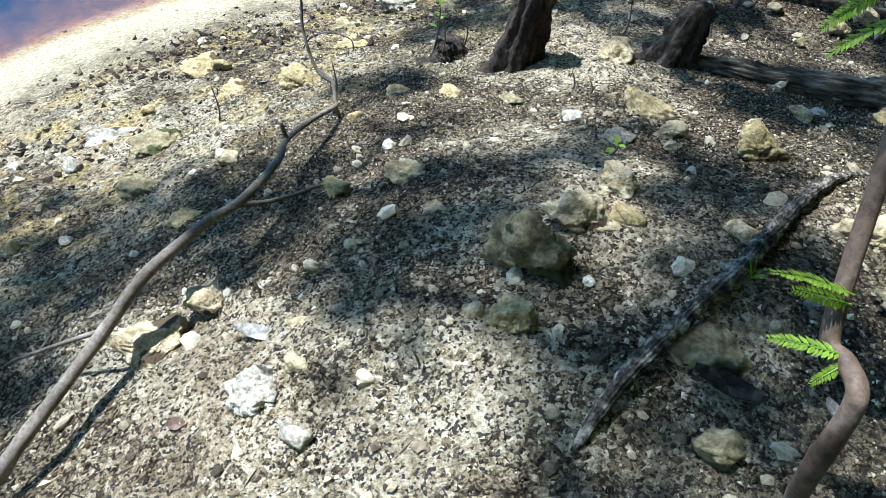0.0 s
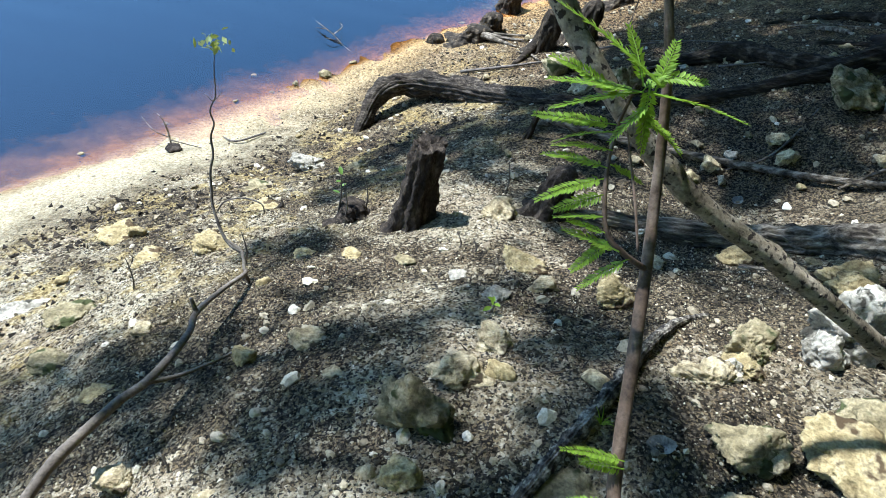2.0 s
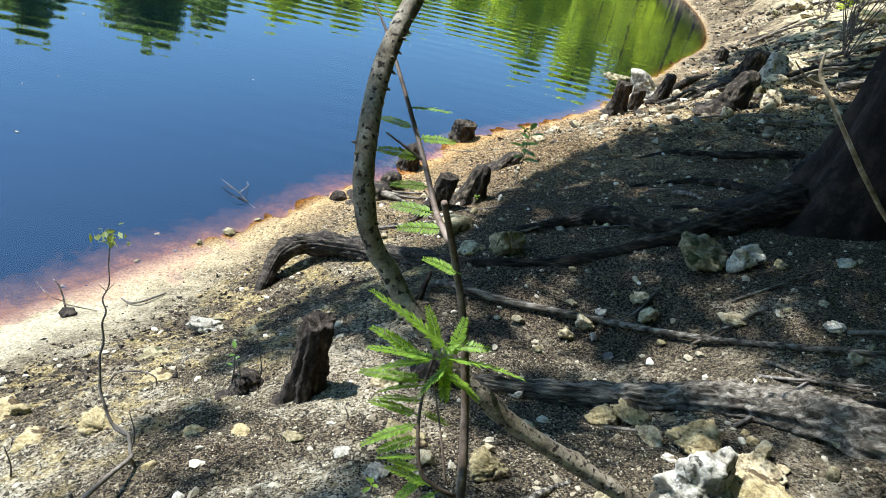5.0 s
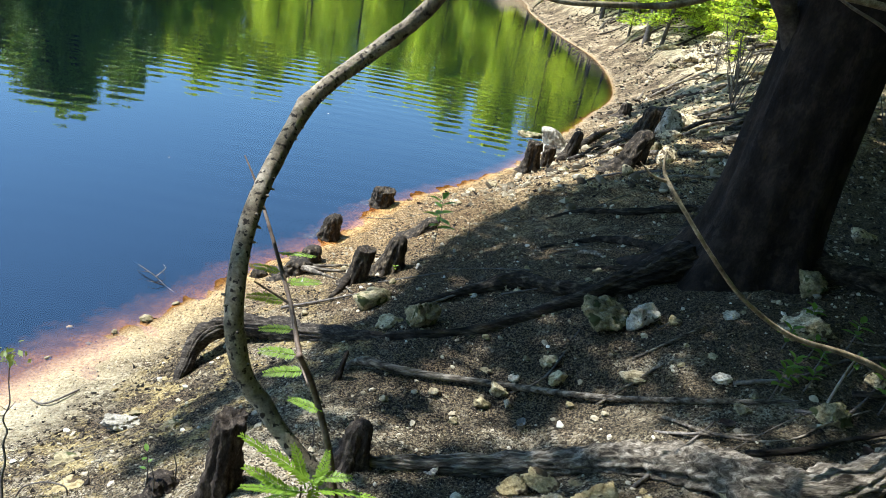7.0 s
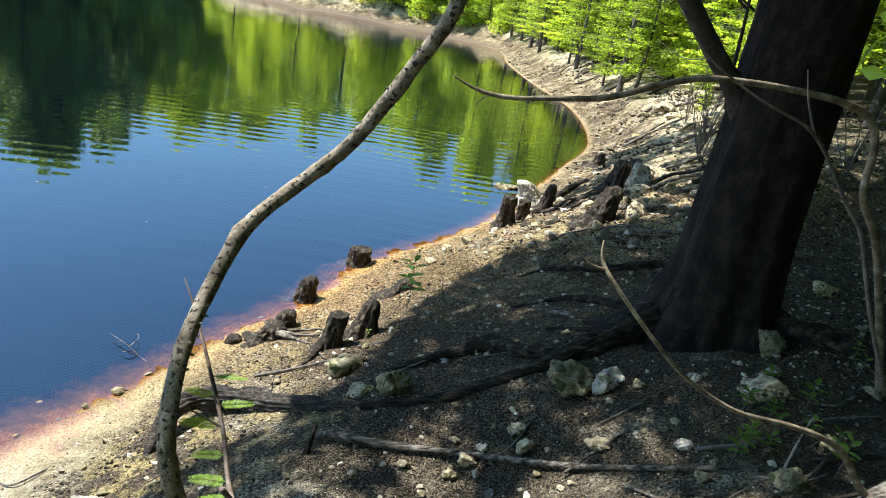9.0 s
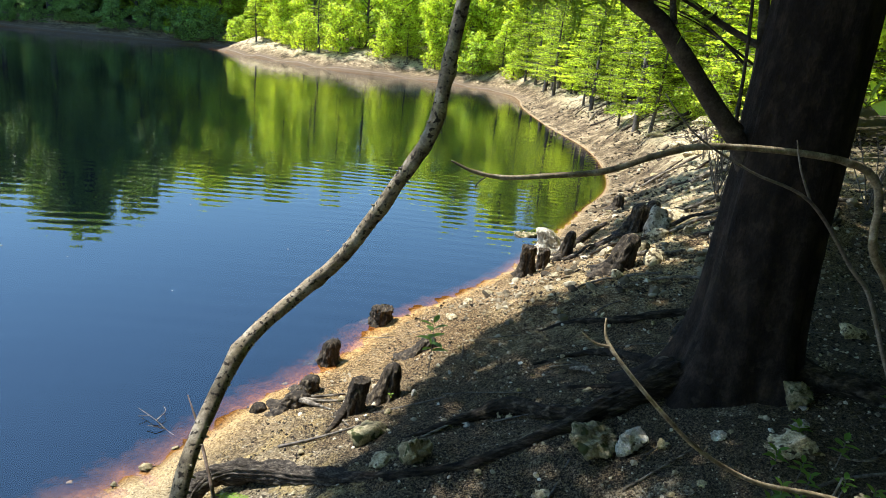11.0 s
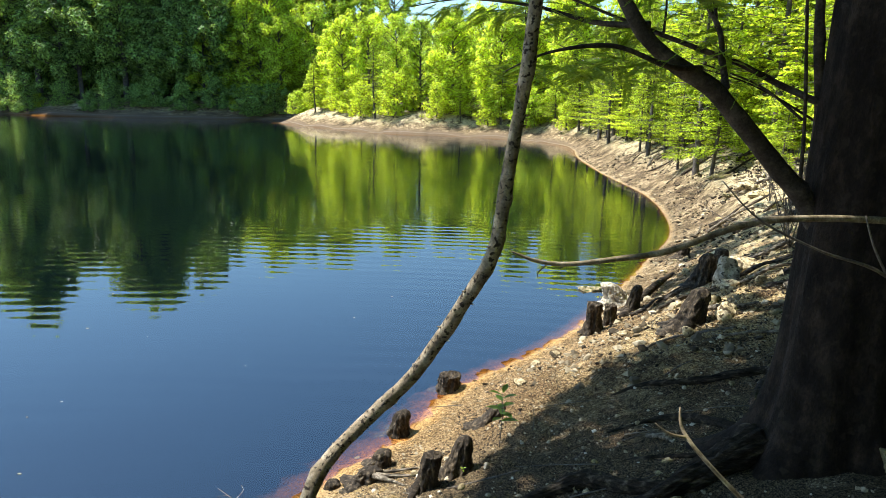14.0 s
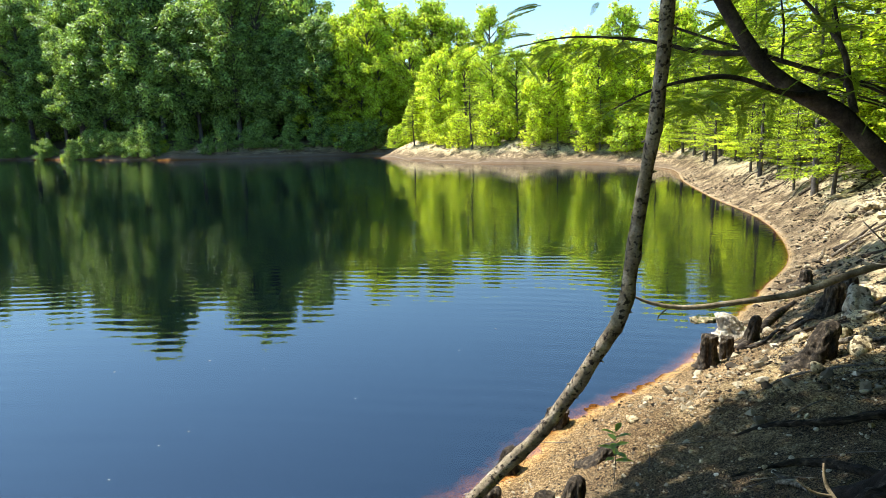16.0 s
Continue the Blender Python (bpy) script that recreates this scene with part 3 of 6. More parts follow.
def lumpy_tree(name, seed, tall, wide, leaves, leaf, material, label, clear=0.18):
    """A broad-leaved tree: bent trunk, limbs, and a crown of uneven tufts with gaps."""
    rnd = random.Random(seed)
    root = holder(name, (0, 0, 0), label, "tree", "lakeside trees")
    lean = (rnd.uniform(-0.06, 0.06) * tall, rnd.uniform(-0.06, 0.06) * tall)
    r = 0.016 * tall
    trunk = [(0, 0, -0.3, r * 1.5), (0, 0, 0.3, r * 1.1), (lean[0] * 0.4, lean[1] * 0.4, tall * 0.4, r * 0.8), (lean[0], lean[1], tall * 0.92, r * 0.15)]
    shapes = [tube(trunk, 7, 4, 0.1, 1.0, seed=seed)]
    tufts = []
    limbs = 38
    for i in range(limbs):
        u = clear + (1 - clear) * (i + rnd.random()) / limbs
        a = i * 2.4 + rnd.uniform(-0.5, 0.5)
        reach = wide * math.sqrt(max(0.05, 1 - (2 * max(u, 0.3) - 0.85) ** 2 * 0.8)) * rnd.uniform(0.35, 1.0)
        x, y, z = lean[0] * u + math.cos(a) * reach, lean[1] * u + math.sin(a) * reach, tall * min(u + rnd.uniform(0.0, 0.08), 0.98)
        z0 = tall * u * 0.86
        shapes.append(tube([(lean[0] * u, lean[1] * u, z0, r * 0.36), (x * 0.55, y * 0.55, z0 + (z - z0) * 0.65, r * 0.2), (x, y, z, r * 0.06)], 5, 3, seed=i))
        for k in range(5):
            w = rnd.uniform(0.45, 1.05)
            side = rnd.gauss(0, 0.13) * wide
            tufts.append((x * w - math.sin(a) * side, y * w + math.cos(a) * side, z0 + (z - z0) * min(1, w * 1.1) + rnd.gauss(0, 0.045) * tall, wide * rnd.uniform(0.07, 0.17)))
    for k in range(5):
        tufts.append((lean[0] + rnd.gauss(0, 0.1) * wide, lean[1] + rnd.gauss(0, 0.1) * wide, tall * rnd.uniform(0.86, 1.0), wide * rnd.uniform(0.07, 0.14)))
    solid("trunk", shapes[0], TREEBARK, (0, 0, 0), root)
    tagged(solid("branchwork", joined(*shapes[1:]), TREEBARK, (0, 0, 0), root), kind="stuff")
    centres = []
    total = sum(t[3] ** 2 for t in tufts)
    for x, y, z, q in tufts:
        for _ in range(int(leaves * q * q / total)):
            w = Vector((rnd.gauss(0, 1), rnd.gauss(0, 1), rnd.gauss(0, 1))).normalized()
            d = w * q * (0.35 + 0.65 * rnd.random() ** 0.5) * (1.15 if rnd.random() < 0.85 else 1.6)
            centres.append((x + d.x, y + d.y, max(z + d.z * 0.85, 0.1), w.x, w.y, w.z + 0.4))
    solid("crown", quad_leaves(centres, leaf, rnd, 0.8), material, (0, 0, 0), root, smooth=False)
    return root


def feather_tree(name, seed, tall, wide, leaves, leaf, material, label):
    """A young bald cypress: straight stem and flat, slightly drooping sprays in tiers."""
    rnd = random.Random(seed)
    root = holder(name, (0, 0, 0), label, "tree", "lakeside trees")
    r = 0.013 * tall
    shapes = [tube([(0, 0, -0.3, r * 2), (0, 0, 0.25, r * 1.2), (0.02 * tall, 0, tall * 0.5, r * 0.7), (0, 0.01 * tall, tall, r * 0.1)], 7, 4, 0.08, 1.0, seed=seed)]
    centres = []
    tiers = 58
    per = leaves // tiers
    for i in range(tiers):
        u = 0.15 + 0.85 * (i + rnd.random()) / tiers
        a = rnd.uniform(0, 6.3)
        reach = wide * (1.08 - u) ** 0.6 * rnd.uniform(0.5, 1.15) * (0.75 if u < 0.16 else 1)
        z0 = tall * u
        rise = rnd.uniform(-0.02, 0.16) * reach
        end = (math.cos(a) * reach, math.sin(a) * reach, z0 + rise, r * 0.05)
        shapes.append(tube([(0, 0, z0, r * 0.3 * (1.1 - u)), (end[0] * 0.5, end[1] * 0.5, z0 + rise * 0.8 + 0.05, r * 0.15), end], 4, 2, seed=i))
        for _ in range(per):
            w = rnd.uniform(0.12, 1.05)
            side = rnd.gauss(0, 0.16) * reach * (1.2 - w * 0.5)
            x = math.cos(a) * reach * w - math.sin(a) * side
            y = math.sin(a) * reach * w + math.cos(a) * side
            centres.append((x, y, z0 + rise * w - 0.25 * side * side / max(reach, 0.1) - 0.06 * reach * w * w + rnd.gauss(0, 0.025 * reach)))
    solid("trunk", shapes[0], TREEBARK, (0, 0, 0), root)
    tagged(solid("branchwork", joined(*shapes[1:]), TREEBARK, (0, 0, 0), root), kind="stuff")
    solid("crown", quad_leaves(centres, leaf, rnd, 2.2), material, (0, 0, 0), root, smooth=False)
    return root


def plant_trees():
    rnd = random.Random(5)
    tall_dark = [lumpy_tree("broadleaf_tree", 11 + i, h, w, 24000, 0.19, DARKLEAF, "tall dark green broad-leaved tree on the shaded lake shore", 0.2) for i, (h, w) in enumerate(((18.5, 5.6), (15.5, 5.2), (21, 6.0)))]
    mid = [lumpy_tree("young_broadleaf_tree", 31 + i, h, w, 12000, 0.115, m, "light green young broad-leaved tree in full sun", 0.02) for i, (h, w, m) in enumerate(((8.6, 2.6, BRIGHTLEAF), (7.0, 2.4, BRIGHTLEAF), (9.4, 2.8, MIDLEAF)))]
    feather = [feather_tree("young_cypress", 51 + i, h, w, 6800, 0.06, m, "feathery light green young cypress on the bank") for i, (h, w, m) in enumerate(((6.5, 1.9, FEATHERLEAF), (5.0, 1.7, FEATHERLEAF), (8.0, 2.3, FEATHERLEAF), (4.2, 1.5, BRIGHTLEAF)))]
    low = [lumpy_tree("shore_bush", 71 + i, h, w, 3000, 0.065, m, "low leafy bush at the lake's edge", 0.0) for i, (h, w, m) in enumerate(((2.2, 1.3, BRIGHTLEAF), (1.6, 1.1, MIDLEAF)))]
    low_dark = [lumpy_tree("overhanging_bush", 81 + i, h, w, 7000, 0.1, DARKLEAF, "dark leafy bush hanging over the lake's edge", 0.0) for i, (h, w) in enumerate(((4.2, 2.6), (3.2, 2.3)))]
    sown = {}

    def sow(stock, x, y, size=1.0):
        ob = rnd.choice(stock)
        m = Matrix.LocRotScale((x, y, height(x, y) - 0.1), Euler((0, 0, rnd.uniform(0, 6.3))), None)
        if ob.name not in sown:
            sown[ob.name] = True
            ob.matrix_basis = m
            made = ob
        else:
            made = copy_thing(ob, m)
        made.scale = (size, size, size * rnd.uniform(0.94, 1.06))
        return made

    # the dark wood across the water, in two ranks
    for i in range(22):
        x = -74 + i * 3.1 + rnd.uniform(-1, 1)
        y = float(np.interp(x, (-120, -64, -33, -9.5), (90, 83, 67.6, 66))) + rnd.uniform(3, 6)
        lower = 1.0 if x < -20 else 1.25
        stock = tall_dark if x < -20 else [mid[2]]
        sow(stock, x, y, rnd.uniform(0.68, 1.05) * lower * (0.85 if -33 < x < -20 else 1))
        sow(stock, x + rnd.uniform(-2, 2), y + rnd.uniform(6, 12), rnd.uniform(1.0, 1.25) * lower * (0.8 if -33 < x < -20 else 1))
    for i in range(28):
        x = -70 + i * 2.25 + rnd.uniform(-1.2, 1.2)
        y = float(np.interp(x, (-120, -64, -33, -9.5), (90, 83, 67.6, 66))) + rnd.uniform(0.6, 1.8)
        sow(low_dark if i % 8 else low, x, y, rnd.uniform(0.5, 1.0))
    for x, y in ((-21, 70.5), (-18, 70), (-15.5, 70.5), (-13, 69.5), (-11, 69), (-24, 71), (-12, 73)):
        sow([tall_dark[1]] if x < -16 else [mid[2]], x, y, rnd.uniform(0.8, 1.0) if x > -16 else rnd.uniform(0.6, 0.8))
    # the sunny wood round the head of the lake
    for x, y in ((-7, 64), (-5, 60.5), (-3.5, 57), (-1.5, 54), (0.5, 51.5), (2.5, 50), (5, 48.5), (7.5, 46.5), (9.5, 44.5), (11.5, 42), (-6, 68), (-2, 63), (1, 58), (4, 55), (7, 53), (10, 50), (13, 47), (15, 43), (-3, 71), (2, 66), (6, 61), (10, 57), (14, 53), (18, 49)):
        sow(mid, x + rnd.uniform(-0.7, 0.7), y + rnd.uniform(-0.7, 0.7), rnd.uniform(0.68, 0.98))
    for x, y, q in ((-16.5, 77, 1.35), (-13, 79, 1.45), (-9.5, 77, 1.35), (-6.5, 79, 1.45), (-3.5, 77, 1.3), (0, 75, 1.3)):
        sow([mid[2]], x, y, q)
    for x, y in ((-7.2, 60.6), (-5.9, 59.0), (-5.0, 57.4), (-3.6, 54.4), (-1.4, 52.2), (-0.2, 50.9), (1.6, 49.7), (4.2, 47.9), (5.6, 46.9), (8.0, 44.9), (9.6, 42.6)):
        sow(low, x, y, rnd.uniform(0.5, 1.0))
    for x, y in ((-8.3, 61.3), (-4.2, 55.5), (0.2, 49.3), (3.2, 47.4), (6.5, 45.0), (8.8, 42.9), (-2.3, 51.8), (10.6, 40)):
        sow(low, x, y, rnd.uniform(0.8, 1.5))
    for x, y in ((-1.2, 50.3), (4.8, 46.6), (-6.5, 58.6), (7.3, 44.4)):
        sow(feather, x, y, rnd.uniform(0.55, 0.8))
    # the cypress thicket on the near side of the bay
    shore = [q for q in smooth_path(SHORE, 40) if 9 < q[1] < 41 and q[0] > 4]
    walked = 0.0
    for off, gap, size in ((1.55, 1.2, (0.5, 0.85)), (2.7, 1.4, (0.75, 1.15)), (4.7, 1.9, (0.85, 1.25)), (6.8, 2.5, (0.95, 1.3))):
        for a, b in zip(shore[:-1], shore[1:]):
            d = b - a
            walked += math.hypot(*d)
            if walked > gap:
                walked = rnd.uniform(-0.3, 0.3)
                away = off + rnd.uniform(-0.35, 0.5) + (1.2 if a[1] < 15.5 else 0)
                x, y = a[0] + d[1] / math.hypot(*d) * away, a[1] - d[0] / math.hypot(*d) * away
                if away > 2.6 or y > 16:
                    sow(feather, x, y, rnd.uniform(*size))
    # undergrowth below the thicket
    for a, b in zip(shore[:-1], shore[1:]):
        d = b - a
        walked += math.hypot(*d)
        if walked > 0.85:
            walked = rnd.uniform(-0.3, 0.2)
            away = rnd.uniform(2.0, 3.4) + (1.0 if a[1] < 15.5 else 0)
            x, y = a[0] + d[1] / math.hypot(*d) * away, a[1] - d[0] / math.hypot(*d) * away
            if y > 11.5:
                sow(low, x, y, rnd.uniform(0.35, 0.75))
    # mostly unseen trees to landward, added to hold back sky light
    for x, y in ((5.6, 2.8), (6.6, 0.8), (6.9, 5.2), (5.4, -1.6), (3.6, -3.6), (1.2, -4.8), (-1.6, -5.2), (7.8, -2.4), (5.8, -5.2), (2.6, -7.4), (-1.2, -8.6), (8.6, 2.2), (9.0, 7.4)):
        sow([mid[2]], x, y, rnd.uniform(0.9, 1.1))
    for x, y, q in ((8.75, 19.28, 0.42), (9.3, 24.0, 0.4), (8.6, 13.6, 0.2), (7.9, 12.2, 0.16)):
        sow(feather, x, y, q)


plant_trees()


def build_woods():
    """The depth of the woods behind the first trees, down to the ground."""
    r = random.Random(14)
    for name, mat, count, tufts_of, leaf, line, depth, tall, label in (("far_woods", DARKLEAF, 140000, 2000, 0.24, ((-130, 98), (-64, 90), (-33, 75), (-22, 73)), 14, (13, 16), "deep dark green woods behind the shore trees"),
                                                     ("sunny_woods", MIDLEAF, 70000, 900, 0.17, ((-16, 76), (-4, 72), (4, 63), (12, 54), (20, 45)), 9, (6.0, 8.0), "green woods at the head of the lake"),
                                                     ("bank_thicket", MIDLEAF, 60000, 800, 0.1, ((19, 46), (18, 36), (18.5, 28), (18, 20), (16, 12), (14, 7)), 5, (6, 10), "dense green thicket behind the young cypresses")):
        line = smooth_path(line, 8)
        tufts = []
        for _ in range(tufts_of):
            a = line[r.randrange(len(line) - 1)]
            x, y = a[0] + r.gauss(0, 2.2), a[1] + (r.gauss(0, 2.2) if name == "bank_thicket" else r.uniform(0, depth))
            if name == "bank_thicket":
                x += r.uniform(0, depth)
            top = r.uniform(*tall) * (0.8 + 0.35 * noise.noise((x * 0.2, y * 0.2, 3)))
            tufts.append((x, y, (r.uniform(0.02, 1.0) if r.random() < 0.7 else r.uniform(0.0, 0.3)) * top, r.uniform(0.9, 2.0) * (0.6 if name == "bank_thicket" else 1)))
        centres = []
        for x, y, z, q in tufts:
            low = height(x, y)
            for _ in range(count // len(tufts)):
                d = Vector((r.gauss(0, 1), r.gauss(0, 1), r.gauss(0, 0.8))).normalized() * q * r.uniform(0.5, 1.05)
                w = d.normalized()
                centres.append((x + d.x, y + d.y, max(0.2, z + d.z) + low, w.x, w.y, w.z))
        ob = solid(name, quad_leaves(centres, leaf, r, 0.8), mat, smooth=False)
        tagged(ob, label, "woods", kind="stuff")


build_woods()


# ---- the big cypress ----
# unseen crown thinned (less than 0) or thickened to light or shade the ground: x, y, radius, more
THIN_NEAR = ((0.3, 0.73, 0.11, -1.0), (-0.1, 0.91, 0.1, -0.6), (0.16, 1.08, 0.12, -0.7), (-0.07, 1.28, 0.12, -0.6), (0.47, 2.11, 0.1, -0.8), (0.84, 0.66, 0.15, -0.9), (0.7, 0.79, 0.12, -0.8), (0.57, 1.11, 0.12, -0.7), (0.53, 0.58, 0.07, -0.8), (0.05, 0.45, 0.12, -0.8), (-0.26, 1.0, 0.1, -0.6), (-0.1, 0.29, 0.25, -1.2), (0.14, 0.39, 0.13, -1.0), (-0.4, 0.34, 0.18, -1.0), (-0.33, 0.58, 0.08, -0.7), (-0.8, 1.3, 0.32, -0.9), (-0.1, 0.92, 0.09, -0.7), (0.28, 0.63, 0.13, -1.0), (0.42, 0.67, 0.08, -0.6), (0.4, 1.37, 0.12, -0.6), (0.1, 1.14, 0.12, -0.6), (1.03, 1.05, 0.26, -0.9), (0.67, 0.33, 0.15, -1.0), (0.55, 0.25, 0.1, -0.9), (1.0, 0.52, 0.24, -0.7), (0.7, 1.05, 0.1, -0.5), (0.9, 0.65, 0.14, -0.6))
THIN_FAR = ((0.2, 1.7, 0.15, -1.0), (0.26, 1.5, 0.18, -1.1), (0.03, 1.75, 0.12, -0.6), (1.08, 2.27, 0.09, -1.2), (0.95, 1.95, 0.14, -1.4), (0.76, 1.86, 0.12, -1.3), (1.27, 1.79, 0.13, -1.4), (1.42, 1.85, 0.1, -1.3), (1.66, 2.0, 0.11, -1.4), (1.38, 1.57, 0.11, -1.3), (1.47, 1.41, 0.11, -1.3), (1.49, 3.78, 0.08, -1.5), (2.04, 1.95, 0.07, -1.5), (0.47, 2.09, 0.1, -0.8), (0.93, 2.26, 0.08, -1.1), (0.58, 1.72, 0.1, -0.8), (2.16, 1.55, 0.09, -1.5), (1.75, 1.15, 0.18, -1.2), (2.1, 1.13, 0.14, -1.2), (2.32, 1.3, 0.12, -1.4), (0.60, 2.55, 0.08, -1.4), (0.82, 2.18, 0.10, -1.4), (1.07, 2.28, 0.09, -1.4), (1.90, 1.44, 0.10, -1.4), (1.62, 1.51, 0.09, -1.4), (1.49, 1.72, 0.07, -1.4))
THICK = ((-0.05, 0.71, 0.2, 0.6), (0.13, 0.57, 0.1, 0.4), (-0.75, 0.78, 0.22, 0.25), (0.43, 0.46, 0.14, 0.6), (0.3, 0.95, 0.22, 0.14), (0.27, 1.93, 0.12, 0.4), (-0.3, 1.45, 0.12, 0.3), (-0.1, 2.2, 0.25, 0.4), (-0.31, 0.8, 0.12, 0.35), (-0.15, 0.65, 0.12, 0.8), (-0.03, 0.57, 0.1, 0.8), (0.04, 0.66, 0.1, 0.6), (0.08, 0.54, 0.08, 0.7), (-0.33, 0.68, 0.1, 0.3), (0.22, 0.57, 0.08, 0.7), (0.37, 0.7, 0.08, 0.27), (0.41, 0.89, 0.12, 0.27), (0.5, 0.69, 0.08, 0.36), (0.44, 0.56, 0.1, 0.8), (0.32, 0.49, 0.08, 0.8), (0.37, 0.42, 0.1, 0.8), (0.5, 0.48, 0.1, 0.8), (0.6, 0.67, 0.1, 0.27), (-0.57, 0.91, 0.12, 0.12), (-0.92, 0.93, 0.14, 0.1))
GAPS = THIN_NEAR + THIN_FAR + THICK


def build_cypress():
    base = Vector((2.45, 2.69, height(2.45, 2.69)))
    root = holder("cypress_tree", base, "large dark-barked bald cypress with spreading roots on the bank", "tree")
    # fluted trunk that flares into buttresses
    verts, faces = [], []
    sides, rings = 72, 60
    for i in range(rings):
        z = base.z - 0.25 + 6.6 * (i / (rings - 1)) ** 1.6
        up = z - base.z
        cx, cy = base.x + 0.004 * up, base.y + 0.01 * up
        r = 0.238 - 0.012 * up + 0.16 * math.exp(-(up + 0.12) / 0.22)
        for k in range(sides):
            a = 2 * math.pi * k / sides
            flare = math.exp(-(up + 0.05) / 0.34)
            f = 1 + 0.24 * flare * max(0, math.cos(5 * a + 0.6)) + 0.05 * math.cos(9 * a + 1.3) * math.exp(-up / 2)
            f += 0.035 * noise.noise((math.cos(a) * 6, math.sin(a) * 6, z * 0.9)) + 0.02 * noise.noise((math.cos(a) * 16, math.sin(a) * 16, z * 2))
            f += 0.03 * (0.5 - abs(noise.noise((math.cos(a) * 20, math.sin(a) * 20, z * 0.7))))
            verts.append(Vector((cx + r * f * math.cos(a), cy + r * f * math.sin(a), z)))
    for i in range(rings - 1):
        for k in range(sides):
            a, b = i * sides + k, i * sides + (k + 1) % sides
            faces.append((a, b, b + sides, a + sides))
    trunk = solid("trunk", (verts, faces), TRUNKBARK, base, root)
    # surface roots
    def root_line(points, seed, mat=ROOTBARK):
        pts = [(x, y, height(x, y) + lift, r) for x, y, lift, r in points]
        solid("root", tube([(*q[:2], q[2] - 0.25 * q[3], q[3] * 0.82) for q in pts], 32, 9, 0.4, 9, 11, 0.12, seed), mat, pts[0][:3], root)
    root_line([(2.15, 2.72, 0.12, 0.109), (1.84, 2.66, 0.06, 0.068), (1.56, 2.58, 0.03, 0.048), (1.29, 2.55, 0.015, 0.037), (1.02, 2.53, 0.01, 0.031), (0.71, 2.6, 0.01, 0.031), (0.42, 2.78, 0.015, 0.034)], 1)
    root_line([(2.1, 2.8, 0.05, 0.068), (1.8, 2.62, 0.02, 0.041), (1.55, 2.74, 0.03, 0.048), (1.38, 2.93, 0.045, 0.051), (1.15, 2.96, 0.03, 0.034), (0.92, 2.96, 0.012, 0.012), (0.8, 2.97, 0.0, 0.005)], 2)
    root_line([(2.3, 2.95, 0.05, 0.068), (2.55, 3.45, 0.03, 0.048), (2.82, 3.8, 0.025, 0.034), (2.45, 3.92, 0.02, 0.031), (2.15, 4.1, 0.015, 0.027), (1.9, 4.15, 0.0, 0.014)], 3)
    root_line([(2.2, 2.9, 0.03, 0.054), (1.98, 2.88, 0.015, 0.020), (1.73, 3.02, 0.012, 0.016), (1.6, 3.1, 0.0, 0.007)], 4)
    root_line([(2.65, 2.5, 0.08, 0.095), (2.95, 2.2, 0.04, 0.061), (3.3, 2.05, 0.02, 0.041), (3.7, 2.0, 0.0, 0.020)], 5)
    root_line([(2.3, 3.0, 0.02, 0.041), (2.15, 3.4, 0.02, 0.031), (2.0, 3.55, 0.015, 0.020), (1.7, 3.6, 0.0, 0.008)], 6)
    # the low bough and its side branches
    def branch(points, seed, mat=BOUGHBARK, knots=2):
        return solid("bough", tube(points, 10, 6, 0.1, 6, seed=seed, knots=knots), mat, points[0][:3], root)
    branch([(2.36, 2.7, 1.98, 0.052), (2.238, 2.74, 2.208, 0.048), (2.167, 2.74, 2.295, 0.046), (2.062, 2.74, 2.396, 0.044), (1.958, 2.74, 2.503, 0.043), (1.841, 2.74, 2.622, 0.042), (1.729, 2.74, 2.729, 0.041), (1.598, 2.74, 2.803, 0.038), (1.493, 2.74, 2.871, 0.034), (1.387, 2.74, 2.977, 0.031), (1.2, 2.77, 3.28, 0.025), (0.9, 3.0, 3.8, 0.017), (0.4, 3.6, 4.6, 0.0087)], 1)
    branch([(1.68, 2.76, 2.81, 0.015), (1.48, 2.62, 2.81, 0.0115), (1.27, 2.58, 2.875, 0.0098), (1.12, 2.56, 2.875, 0.0081), (0.95, 2.55, 2.84, 0.0046), (0.8, 2.55, 2.77, 0.0023)], 2, knots=1)
    branch([(1.8, 2.76, 2.73, 0.0173), (1.79, 2.8, 2.85, 0.0138), (1.78, 2.86, 3.0, 0.0115), (1.66, 2.95, 3.2, 0.0081), (1.5, 3.1, 3.4, 0.0035)], 3, knots=1)
    branch([(2.3, 2.8, 2.66, 0.017), (2.143, 2.95, 2.757, 0.0145), (1.944, 2.95, 2.844, 0.013), (1.727, 2.95, 2.911, 0.0115), (1.4, 3.1, 3.05, 0.008), (1.1, 3.3, 3.2, 0.004)], 4, knots=1)
    branch([(1.44, 2.75, 2.98, 0.0154), (1.25, 2.9, 3.0, 0.0112), (1.0, 3.05, 3.08, 0.0077), (0.7, 3.2, 3.12, 0.0042), (0.45, 3.3, 3.09, 0.0021)], 5, knots=1)
